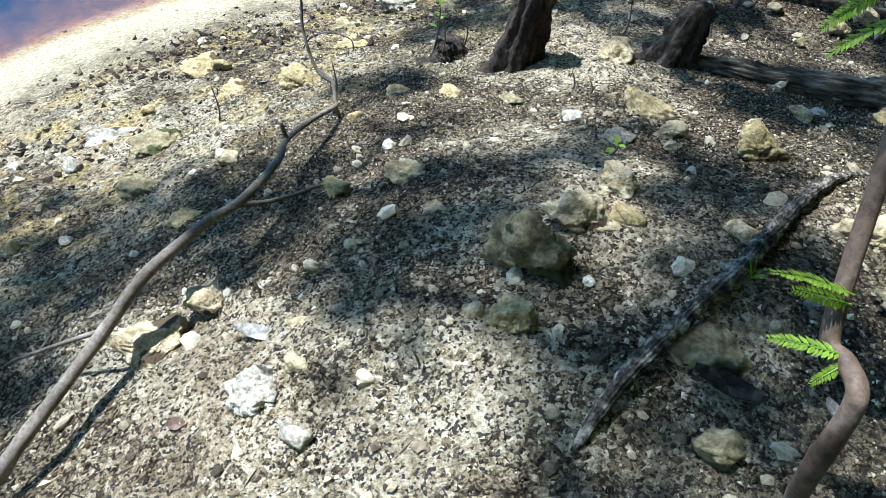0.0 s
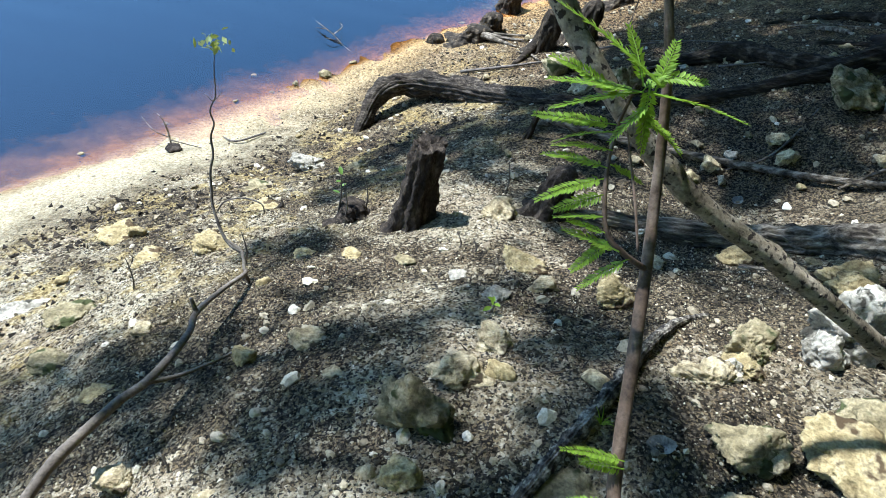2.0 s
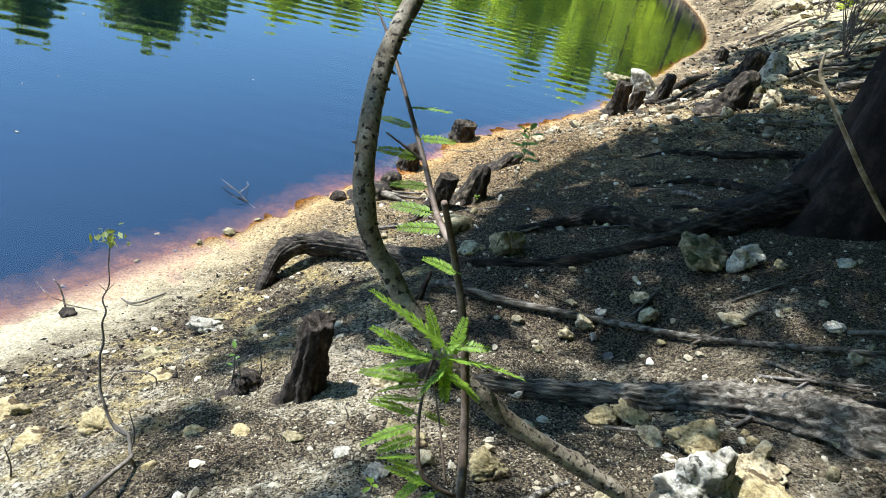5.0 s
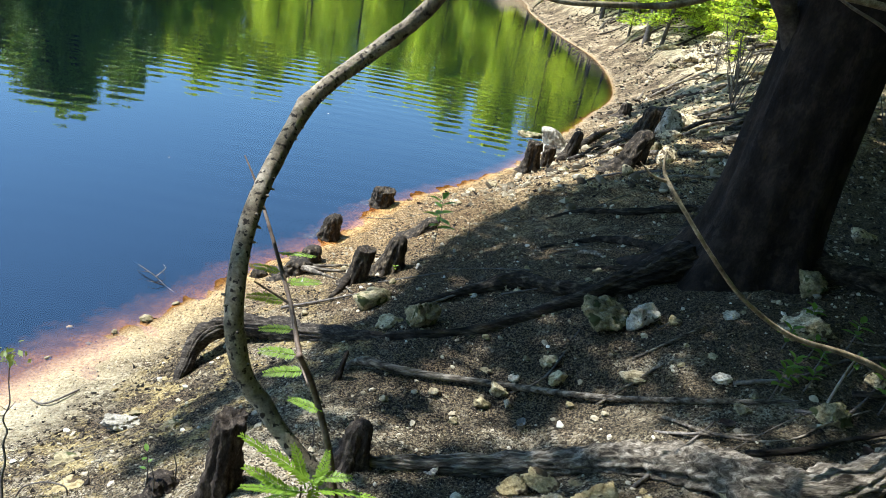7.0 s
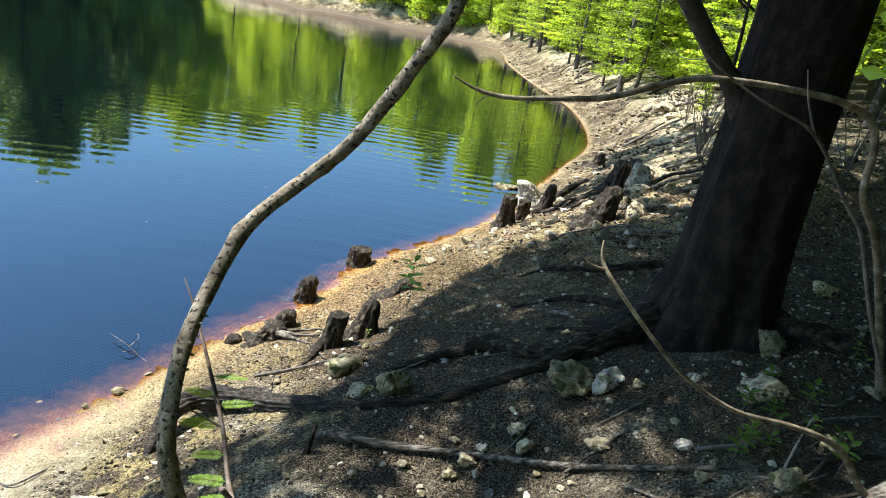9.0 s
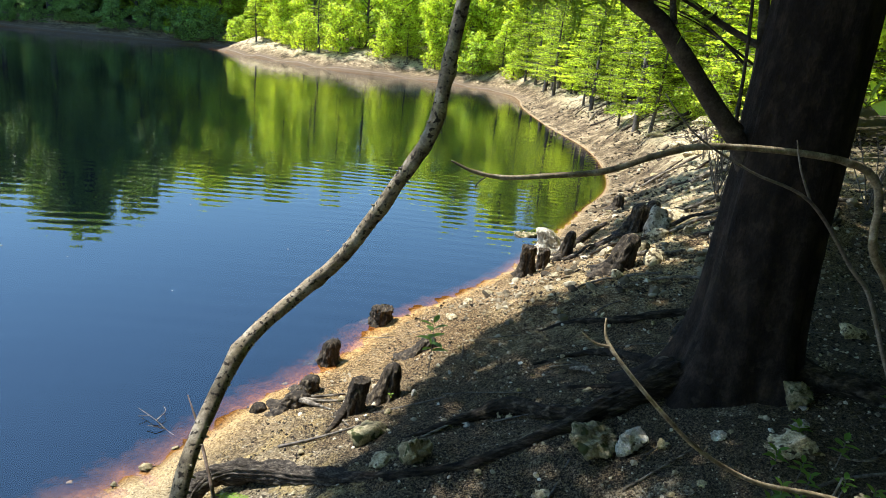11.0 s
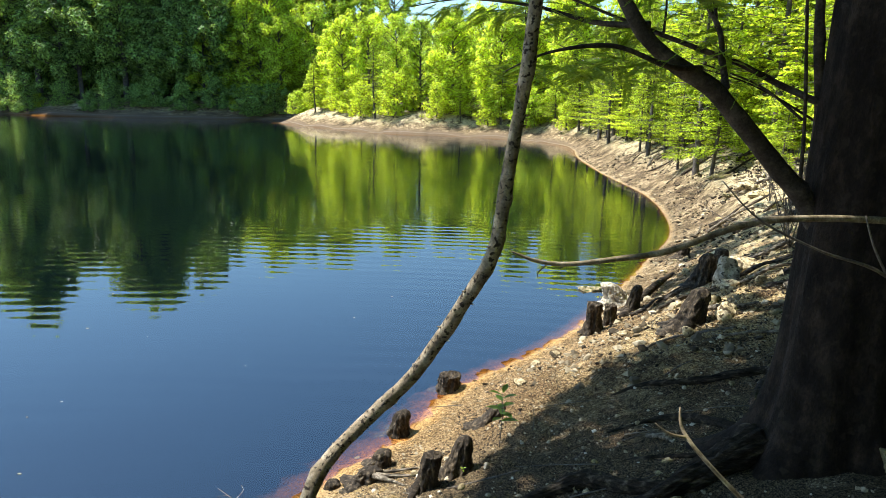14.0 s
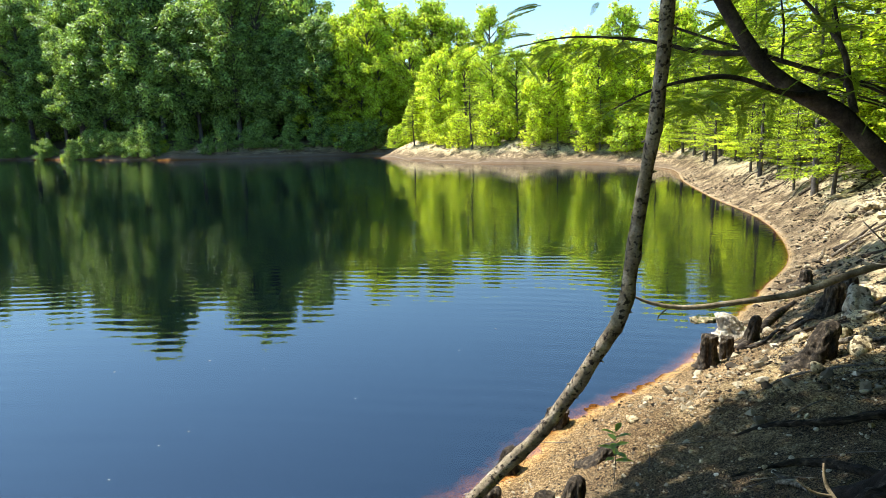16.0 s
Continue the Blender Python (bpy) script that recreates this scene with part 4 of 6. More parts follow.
    for points, seed in (([(2.31, 2.86, 2.15, 0.024), (2.3, 2.86, 2.35, 0.023), (2.3, 2.86, 2.5, 0.022), (2.295, 2.86, 2.67, 0.022), (2.237, 2.86, 3.04, 0.02), (2.2, 2.86, 3.7, 0.012)], 6), ([(2.27, 2.85, 2.15, 0.01), (2.255, 2.86, 2.3, 0.0085), (2.235, 2.86, 2.59, 0.008), (2.19, 2.86, 2.96, 0.0075), (2.12, 2.86, 3.5, 0.004)], 7),
                         ([(2.3, 2.9, 2.6, 0.006), (2.09, 2.95, 2.72, 0.0048), (1.907, 2.95, 2.786, 0.0035), (1.6, 3.0, 2.86, 0.0018)], 8), ([(1.78, 2.86, 2.98, 0.008), (1.75, 2.9, 3.2, 0.006), (1.68, 2.95, 3.45, 0.003)], 9), ([(1.5, 2.75, 2.94, 0.006), (1.52, 2.8, 3.1, 0.0045), (1.5, 2.85, 3.3, 0.002)], 10), ([(2.2, 2.82, 2.6, 0.007), (2.05, 2.95, 2.75, 0.005), (1.8, 3.05, 2.85, 0.0025)], 11)):
        branch(points, seed, knots=1)
    # unseen high boughs, added to carry the crown out over the bank
    ends = [(-1.6, 3.8, 6.2), (-0.4, 5.6, 6.4), (0.6, 7.6, 6.6), (-2.6, 5.0, 6.6), (2.8, 6.6, 6.8), (-1.2, 2.0, 6.3), (0.9, 3.8, 6.9), (3.6, 3.4, 7.2), (-0.6, 7.4, 6.2)]
    rnd = random.Random(8)
    for i, e in enumerate(ends):
        z = 4.2 + 0.22 * i
        branch([(2.3, 2.7, z, 0.07), (2.3 + (e[0] - 2.3) * 0.4, 2.7 + (e[1] - 2.7) * 0.4, z + (e[2] - z) * 0.5 + 0.3, 0.045), (*e, 0.01)], 20 + i)
    # unseen leaf clumps placed sunward of the ground to be shaded, with gaps between them
    def shade(x, y):
        s = float(inland(x, y))
        if s < 0.75:
            return 0.0
        n = 0.5 + 0.4 * noise.noise((x * 2.3, y * 2.3, 2.0)) + 0.3 * noise.noise((x * 6.0, y * 6.0, 4.0))
        d = 0.7
        if y > 1.2 and x > 0.6:
            d = 1.0
        if y > 2.4 and x > 0.2:
            d = 1.3
        for a, b, q, more in GAPS:
            d += more * math.exp(-((x - a) ** 2 + (y - b) ** 2) / q ** 2)
        if y < 2.6:
            d *= min(1, max(0, (s - 0.75) / 0.5))
            if y > 1.0:
                d *= min(1, max(0.1, (x + 0.6) / 0.4))
        else:
            # the crown's edge, set to the shade's edge on the sunny strand
            edge = float(np.interp(y, (2.6, 2.88, 3.14, 3.43, 3.97, 4.47, 4.92), (0.2, 0.48, 0.72, 0.9, 1.15, 1.72, 2.14)))
            d *= min(1, max(0, (x - edge + 0.05) / 0.12))
        if y > 4.7:
            d *= 0.12 if x < 3.2 else 0.4
        if x > 1.75 and 1.2 < y < 4.2 and not any((x - a) ** 2 + (y - b) ** 2 < q * q for a, b, q, _ in THIN_FAR):
            d = 1.3
        if x > 2.6 and y < 0.75 * x + 0.7:
            d = max(d, 0.95)
        return 1.0 if n < d else 0.0
    shade_clumps = []
    for gx in np.arange(-2.2, 7.6, 0.115):
        for gy in np.arange(-0.9, 10.5, 0.115):
            x, y = gx + rnd.uniform(-0.07, 0.07), gy + rnd.uniform(-0.07, 0.07)
            if shade(x, y):
                k = rnd.uniform(4.6, 6.6) / TO_SUN.z
                shade_clumps.append((on_land(x, y) + TO_SUN * k, 36 if y > 2.3 and x > 0.4 else 21))
    # more unseen clumps, set between the sun and the trunk to shade it
    for _ in range(700):
        p = Vector((rnd.uniform(1.95, 2.75), rnd.uniform(2.3, 3.0), rnd.uniform(1.1, 4.6)))
        shade_clumps.append((p + TO_SUN * rnd.uniform(3.8, 5.5), 21))
    centres = []
    for c, leaves in shade_clumps:
        for _ in range(leaves):
            centres.append((c.x + rnd.gauss(0, 0.068), c.y + rnd.gauss(0, 0.068), c.z + rnd.gauss(0, 0.06)))
    # unseen leaves added over the bank's landward side to block sky light
    over = []
    for _ in range(1000):
        c = Vector((rnd.uniform(-1.2, 6.5), rnd.uniform(-4.0, 6.2), rnd.uniform(6.2, 9.5)))
        if c.x + 0.52 * c.z < 2.5 or c.y - 0.3 * c.z > 4.0:
            continue
        for _ in range(46):
            over.append((c.x + rnd.gauss(0, 0.28), c.y + rnd.gauss(0, 0.28), c.z + rnd.gauss(0, 0.15)))
    for _ in range(900):
        c = Vector((rnd.uniform(0.6, 6.0), rnd.uniform(2.0, 6.5), rnd.uniform(5.8, 8.5)))
        if c.x + 0.52 * c.z < 2.9 or c.y - 0.3 * c.z > 4.0:
            continue
        for _ in range(46):
            over.append((c.x + rnd.gauss(0, 0.28), c.y + rnd.gauss(0, 0.28), c.z + rnd.gauss(0, 0.15)))
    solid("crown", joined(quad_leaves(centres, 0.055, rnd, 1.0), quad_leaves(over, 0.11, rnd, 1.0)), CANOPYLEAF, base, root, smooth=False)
    return root


cypress = build_cypress()


# ---- feathery cypress sprays ----
def frond_shape(long, wide, n, droop, seed):
    """A flat spray along +x: a fine stalk with two rows of narrow leaflets."""
    rnd = random.Random(seed)
    line = lambda u: Vector((long * u, 0.04 * long * math.sin(3 * u + seed), -droop * long * u * u))
    verts, faces = tube([(*line(u), 0.0012 * (1.3 - u)) for u in (0, 0.35, 0.7, 1.0)], 4, 3, 0)
    verts = list(verts)
    for i in range(n):
        u = 0.1 + 0.9 * (i + 0.5) / n
        w = wide * (0.55 + 0.45 * math.sin(math.pi * min(1, u * 0.8 + 0.2))) * (1.0 if u < 0.8 else 1.35 - u * 0.45)
        for side in (-1, 1):
            a = line(u) + Vector((rnd.uniform(-0.3, 0.3) * long / n, 0, 0))
            d = Vector((0.5 + 0.3 * u, side * rnd.uniform(0.85, 1.1), rnd.uniform(-0.25, 0.12))).normalized() * w
            t = d.cross(Vector((0, 0, 1))).normalized() * w * 0.16
            o = len(verts)
            verts += [a, a + d * 0.5 + t + Vector((0, 0, 0.03 * w)), a + d, a + d * 0.5 - t + Vector((0, 0, 0.03 * w))]
            faces += [(o, o + 1, o + 2), (o, o + 2, o + 3)]
    return verts, faces


FRONDS = []
for k, (long, wide, n, droop) in enumerate(((0.125, 0.0175, 32, 0.15), (0.1, 0.016, 28, 0.25), (0.075, 0.015, 20, 0.1))):
    me = bpy.data.meshes.new("frond")
    v, f = frond_shape(long, wide, n, droop, k)
    me.from_pydata([tuple(q) for q in v], [], f)
    me.materials.append(FROND)
    FRONDS.append(me)


def hang_frond(parent, at, way, kind, size=1.0, roll=0.0):
    ob = new("frond", FRONDS[kind])
    ob.parent = parent
    x = Vector(way).normalized()
    z = (Vector((0, 0, 1)) - x * x.z)
    z = z.normalized() if z.length > 0.05 else Vector((0, 1, 0))
    y = z.cross(x)
    m = Matrix((x, y, z)).transposed().to_4x4() @ Matrix.Rotation(radians(roll), 4, "X")
    off, up = Vector(at), parent
    while up is not None:
        off -= up.location
        up = up.parent
    ob.matrix_basis = Matrix.Translation(off) @ m @ Matrix.Scale(size * (1.0 if parent.name.startswith("bough") else 0.8), 4)
    return ob


# fine sprays that hang from the low bough
rnd = random.Random(77)
low_boughs = [ob for ob in cypress.children if ob.name.startswith("bough")]
for k, (a, b, count, spread) in enumerate((((1.9, 2.8, 2.75), (1.1, 2.85, 3.3), 70, 0.3), ((1.45, 2.6, 2.83), (0.8, 2.55, 2.78), 50, 0.12), ((1.25, 2.9, 3.0), (0.45, 3.3, 3.1), 60, 0.16), ((2.1, 3.1, 2.75), (1.2, 3.5, 3.2), 80, 0.25), ((1.79, 2.8, 2.9), (1.5, 3.1, 3.4), 40, 0.25))):
    for _ in range(count):
        p = Vector(a).lerp(Vector(b), rnd.random()) + Vector((rnd.gauss(0, spread), rnd.gauss(0, spread), rnd.gauss(0, 0.1 * spread)))
        if p.x < 1.95:
            hang_frond(low_boughs[k], p, (rnd.gauss(-0.4, 1), rnd.gauss(0, 1), rnd.uniform(-0.5, 0.15)), rnd.randrange(2), rnd.uniform(1.1, 1.7), rnd.uniform(-30, 30))


# ---- the slender cypress sapling ----
def build_sapling():
    base = on_land(0.5, 0.33)
    root = holder("cypress_sapling", base, "slender red-brown cypress sapling with bright feathery sprays", "sapling")
    stem = [(0.515, 0.335, base.z - 0.04, 0.0125), (0.5, 0.33, base.z + 0.03, 0.0115), (0.445, 0.298, 1.15, 0.0095), (0.398, 0.279, 1.255, 0.0086), (0.38, 0.284, 1.33, 0.008), (0.376, 0.3, 1.374, 0.0076), (0.371, 0.325, 1.376, 0.0073), (0.363, 0.343, 1.374, 0.007), (0.361, 0.38, 1.41, 0.0068), (0.361, 0.436, 1.469, 0.0066), (0.36, 0.53, 1.562, 0.0056), (0.337, 0.583, 1.69, 0.0046), (0.305, 0.61, 1.787, 0.004), (0.284, 0.59, 1.848, 0.0034)]
    stem_part = solid("stem", tube(stem, 14, 7, 0.08, 30, seed=3, knots=5), REDBARK, base, root)
    twigs = []
    for pts, seed in (([(0.35, 0.475, 1.548, 0.0032), (0.324, 0.47, 1.566, 0.0028), (0.305, 0.482, 1.58, 0.0024), (0.298, 0.516, 1.615, 0.002), (0.3, 0.542, 1.647, 0.0018), (0.303, 0.545, 1.675, 0.0015), (0.302, 0.54, 1.692, 0.0011)], 4),
                      ([(0.335, 0.468, 1.572, 0.0014), (0.325, 0.5, 1.605, 0.0012), (0.309, 0.545, 1.648, 0.0008)], 5),
                      ([(0.302, 0.61, 1.79, 0.0042), (0.285, 0.66, 1.8, 0.0038), (0.266, 0.74, 1.825, 0.0034), (0.23, 0.83, 1.88, 0.0028), (0.195, 0.91, 1.93, 0.002), (0.172, 0.956, 1.955, 0.001)], 6), ([(0.266, 0.74, 1.825, 0.002), (0.245, 0.745, 1.835, 0.0016), (0.215, 0.75, 1.85, 0.001)], 7)):
        twigs.append(solid("twig", tube(pts, 7, 6, 0.05, 30, seed=seed), REDBARK, base, root))
    r = random.Random(2)
    # the fan of sprays at the top of the side twig: along +x and upwards
    top = Vector((0.31, 0.543, 1.692))
    for a, b, kind, size in ((-1.0, 0.85, 0, 1.1), (-1.0, 0.15, 0, 0.8), (-0.9, -0.12, 0, 0.75), (0.1, 1.0, 2, 0.8), (0.5, 0.8, 2, 0.6), (1.0, 0.12, 0, 0.9), (1.0, -0.2, 1, 0.75), (0.9, 0.3, 2, 0.8), (0.5, -0.9, 1, 0.6), (0.2, -1.0, 2, 0.9), (-0.7, 0.5, 1, 0.9), (-0.5, -0.6, 2, 0.8), (-0.35, 0.9, 2, 0.9)):
        hang_frond(twigs[0], top + Vector((r.gauss(0, 0.005), r.gauss(0, 0.005), r.gauss(0, 0.008))), (a, 0.5 * b + r.gauss(0, 0.12), 0.85 * b - 0.1), kind, size, r.uniform(-25, 25))
    # sprays down the twig, most of them towards the water
    for at, a, b, kind, size in (((0.3, 0.543, 1.65), -1, 0.0, 0, 0.75), ((0.3, 0.54, 1.645), -1, -0.25, 1, 0.7), ((0.299, 0.53, 1.632), -1, 0.2, 1, 0.65), ((0.298, 0.52, 1.62), -1, 0.05, 1, 0.75), ((0.298, 0.516, 1.612), -1, -0.2, 1, 0.8), ((0.3, 0.505, 1.603), -0.8, -0.4, 2, 0.8), ((0.303, 0.49, 1.588), -0.7, -0.1, 2, 0.75), ((0.306, 0.48, 1.578), -1, 0.1, 2, 0.6), ((0.32, 0.47, 1.568), -0.9, 0.1, 2, 0.9), ((0.33, 0.47, 1.562), -0.6, -0.6, 2, 0.9), ((0.31, 0.478, 1.576), -0.5, -0.7, 1, 0.6), ((0.3, 0.52, 1.622), 0.8, -0.3, 2, 0.6)):
        hang_frond(twigs[0], at, (a, 0.5 * b + r.gauss(0, 0.15), 0.85 * b), kind, size, r.uniform(-25, 25))
    # small sprays on the thin leader
    for at, way in (((0.32, 0.6, 1.76), (-0.9, 0.3, 0.1)), ((0.262, 0.745, 1.828), (-1, 0, 0.05)), ((0.255, 0.77, 1.84), (0.9, 0.2, 0.1)), ((0.25, 0.785, 1.85), (-0.95, 0.1, 0.1)), ((0.24, 0.81, 1.865), (0.8, -0.2, 0.2)), ((0.285, 0.66, 1.8), (-0.9, 0.1, -0.05)), ((0.276, 0.7, 1.812), (-0.95, 0.05, -0.1)), ((0.295, 0.635, 1.795), (-0.9, -0.1, -0.1))):
        hang_frond(twigs[2] if at[2] > 1.79 else stem_part, at, way, 2, r.uniform(0.7, 0.95), r.uniform(-30, 30))
    for at, way, kind, size in (((0.365, 0.365, 1.405), (-0.9, 0.0, 0.3), 1, 0.75), ((0.366, 0.36, 1.4), (-1.0, -0.1, 0.1), 2, 0.7), ((0.37, 0.33, 1.38), (-0.95, 0.1, -0.15), 2, 0.85), ((0.37, 0.325, 1.378), (-0.5, -0.5, -0.3), 2, 0.5)):
        hang_frond(stem_part, at, way, kind, size, r.uniform(-20, 20))
    return root


build_sapling()


# ---- the bent pole ----
def build_pole():
    pts = [(1.24, 0.73, 0.97, 0.0128), (0.962, 0.66, 1.172, 0.0128), (0.772, 0.612, 1.335, 0.0126), (0.645, 0.6, 1.42, 0.0122), (0.53, 0.602, 1.485, 0.0122), (0.408, 0.62, 1.547, 0.0120), (0.3, 0.65, 1.637, 0.0117), (0.23, 0.69, 1.71, 0.0114), (0.203, 0.7, 1.77, 0.0133), (0.194, 0.725, 1.84, 0.0126), (0.197, 0.79, 1.905, 0.0126),
           (0.22, 0.86, 1.976, 0.0123), (0.27, 0.94, 2.065, 0.0122), (0.355, 0.985, 2.14, 0.0119), (0.42, 0.985, 2.207, 0.0117), (0.495, 0.96, 2.335, 0.0117), (0.546, 0.95, 2.432, 0.0114), (0.564, 0.963, 2.535, 0.0109), (0.58, 0.96, 2.65, 0.0103), (0.588, 0.942, 2.735, 0.0106), (0.6, 0.925, 2.93, 0.0097), (0.604, 0.92, 3.2, 0.0082), (0.6, 0.94, 3.8, 0.0034)]
    base = Vector((1.3, 0.72, height(1.3, 0.72)))
    root = holder("bent_sapling", base, "leafless grey-brown sapling stem bent low over the bank", "sapling")
    pts[0] = (1.3, 0.72, height(1.3, 0.72) - 0.04, 0.022)
    stem_part = solid("stem", tube(pts, 16, 7, 0.09, 40, seed=5, knots=26), POLEBARK, base, root)
    r = random.Random(4)
    line = smooth_path(pts, 7)
    for i in range(20, len(line) - 12, 1):
        c = line[i]
        if r.random() < 0.85:
            a = r.uniform(0, 6.3)
            w = Vector((math.cos(a), math.sin(a) * 0.6, r.uniform(-0.3, 0.3))).normalized()
            p = Vector(c[:3]) + w * c[3] * 0.9
            e = p + w * r.uniform(0.003, 0.008)
            solid("bud", tube([(*p, 0.0028), (*e, 0.001)], 5, 2, 0), POLEBARK, p, stem_part)
    return root


build_pole()


# ---- bare branches that reach into the view ----
def stick(name, points, mat, label, category="branch", sides=8, seed=0, uneven=0.1, extra=(), knots=0):
    base = points[0][:3]
    root = holder(name, base, label, category)
    solid("stem", tube(points, sides, 6, uneven, 25, seed=seed, knots=knots), mat, base, root)
    for e in extra:
        solid("side_twig", tube(e, 6, 5, 0.08, 25, seed=seed + 1), mat, e[0][:3], root)
    return root


stick("arching_branch", [(2.75, 1.9, 1.15, 0.016), (2.5, 1.85, 1.6, 0.0152), (2.28, 1.78, 1.9, 0.0144), (2.15, 1.75, 2.03, 0.0136), (2.11, 1.74, 2.11, 0.0132), (2.1, 1.74, 2.2, 0.0128), (2.06, 1.74, 2.28, 0.0124), (1.96, 1.74, 2.33, 0.0116), (1.73, 1.74, 2.35, 0.0108), (1.47, 1.74, 2.345, 0.01), (1.33, 1.74, 2.31, 0.0096), (1.17, 1.74, 2.25, 0.0092), (1.0, 1.74, 2.225, 0.008), (0.9, 1.745, 2.212, 0.0072), (0.83, 1.75, 2.213, 0.0064), (0.775, 1.75, 2.225, 0.0048), (0.72, 1.75, 2.248, 0.0024)], DEADWOOD, "bare pale brown branch arching over the bank", seed=2, knots=7,
      extra=([(0.83, 1.75, 2.213, 0.0024), (0.8, 1.74, 2.19, 0.0018), (0.795, 1.735, 2.175, 0.001)],))
stick("thin_branch", [(2.1, 1.36, 1.55, 0.0064), (1.95, 1.38, 1.8, 0.006), (1.83, 1.39, 2.02, 0.0056), (1.75, 1.39, 2.1, 0.0053), (1.58, 1.39, 2.27, 0.0045), (1.4, 1.39, 2.335, 0.0034), (1.24, 1.39, 2.41, 0.0026), (1.14, 1.39, 2.5, 0.0014)], LIMBBARK, "thin bare grey twig with a fork", seed=3,
      extra=([(1.58, 1.39, 2.27, 0.0037), (1.53, 1.39, 2.35, 0.0026), (1.5, 1.39, 2.42, 0.0015)], [(1.24, 1.39, 2.41, 0.0015), (1.19, 1.42, 2.4, 0.0011), (1.13, 1.45, 2.43, 0.0006)]))
stick("dead_branch", [(2.28, 1.25, 1.08, 0.0234), (2.17, 1.27, 1.19, 0.0164), (2.06, 1.27, 1.27, 0.0125), (1.94, 1.27, 1.4, 0.0101), (1.85, 1.27, 1.45, 0.0094), (1.72, 1.27, 1.49, 0.0082), (1.54, 1.27, 1.53, 0.0066), (1.37, 1.27, 1.62, 0.0059), (1.25, 1.28, 1.72, 0.0055), (1.13, 1.3, 1.84, 0.0051), (1.085, 1.34, 1.9, 0.0047), (1.082, 1.36, 1.95, 0.0023)], DEADWOOD, "broken dead branch with a splintered pale tip", seed=4, knots=5,
      extra=([(1.095, 1.33, 1.885, 0.0039), (1.05, 1.33, 1.895, 0.0031), (1.01, 1.33, 1.925, 0.0009)], [(1.37, 1.27, 1.62, 0.0031), (1.375, 1.265, 1.645, 0.0016)], [(1.85, 1.27, 1.45, 0.0031), (1.8, 1.25, 1.43, 0.0016)]))


# ---- wood that lies on the bank ----
def lying(points, lift=0.0):
    return [(x, y, height(x, y) + h + lift, r) for x, y, h, r in points]


# long leaning limb at the water side, with a thin shoot rising from its end
lb = on_land(-0.5, 0.12)
limb_thing = holder("fallen_limb", lb, "smooth grey-brown fallen limb propped over the bank", "branch")
limb = [(-0.5, 0.05, lb.z + 0.02, 0.0145), (-0.472, 0.221, 0.807, 0.0109), (-0.437, 0.43, 0.826, 0.0101), (-0.404, 0.534, 0.866, 0.0105), (-0.356, 0.655, 0.871, 0.009), (-0.33, 0.735, 0.848, 0.0082), (-0.316, 0.87, 0.818, 0.0072), (-0.334, 0.958, 0.786, 0.0066), (-0.32, 1.076, 0.742, 0.0061), (-0.31, 1.19, 0.682, 0.0056), (-0.318, 1.215, 0.68, 0.0053), (-0.333, 1.242, 0.708, 0.0048), (-0.378, 1.258, 0.728, 0.0039)]
fork = [(-0.335, 0.72, 0.85, 0.006), (-0.29, 0.77, 0.82, 0.0045), (-0.235, 0.85, 0.79, 0.0035), (-0.2, 0.9, height(-0.2, 0.9) + 0.01, 0.002)]
spur = [(-0.334, 0.958, 0.786, 0.006), (-0.345, 0.965, 0.822, 0.004)]
stub = [(-0.31, 1.19, 0.682, 0.0055), (-0.305, 1.2, 0.65, 0.005), (-0.303, 1.2, height(-0.303, 1.2) - 0.01, 0.004)]
low_twig = [(-0.43, 0.45, 0.83, 0.005), (-0.5, 0.43, 0.79, 0.004), (-0.6, 0.4, 0.73, 0.003)]
solid("limb", joined(tube(limb, 12, 7, 0.14, 30, seed=9, knots=6), tube(fork, 8, 5, 0.1, seed=10), tube(spur, 7, 4, 0.1, seed=11), tube(stub, 7, 4, 0.1, seed=13), tube(low_twig, 6, 5, 0.1, seed=12)), LIMBBARK, lb, limb_thing)
shoot = [(-0.333, 1.242, 0.708, 0.0055), (-0.378, 1.258, 0.728, 0.0046), (-0.418, 1.3, 0.79, 0.0036), (-0.428, 1.325, 0.83, 0.0033), (-0.434, 1.347, 0.873, 0.003), (-0.43, 1.366, 0.91, 0.0028), (-0.439, 1.386, 0.949, 0.0026), (-0.433, 1.4, 0.98, 0.0023), (-0.444, 1.411, 1.01, 0.002), (-0.433, 1.43, 1.045, 0.0017), (-0.441, 1.455, 1.09, 0.0014), (-0.445, 1.486, 1.157, 0.0009)]
shoot_part = solid("shoot", tube(shoot, 7, 6, 0.12, 60, seed=6, knots=8), TWIGBARK, lb, limb_thing, "thin dark wavy shoot")
for w in ((0.022, 0.03), (-0.02, 0.02)):
    solid("side_twig", tube([(-0.436, 1.42, 1.03, 0.0014), (-0.436 + w[0], 1.42, 1.03 + w[1], 0.0008)], 5, 3, 0), TWIGBARK, lb, shoot_part)
r = random.Random(6)
solid("leaves", quad_leaves([(-0.445 + r.gauss(0, 0.022), 1.486 + r.gauss(0, 0.012), 1.152 + r.gauss(0, 0.008)) for _ in range(30)], 0.011, r, 1.0), leaf_stuff("pale_leaves", (0.3, 0.34, 0.13), 0.8, 1.25), lb, shoot_part, "pale green leaves", smooth=False)
hoop = lying([(-0.62, 1.78, 0.0, 0.003), (-0.58, 1.76, 0.05, 0.003), (-0.5, 1.72, 0.075, 0.0028), (-0.43, 1.7, 0.05, 0.0025), (-0.42, 1.69, 0.0, 0.002)])
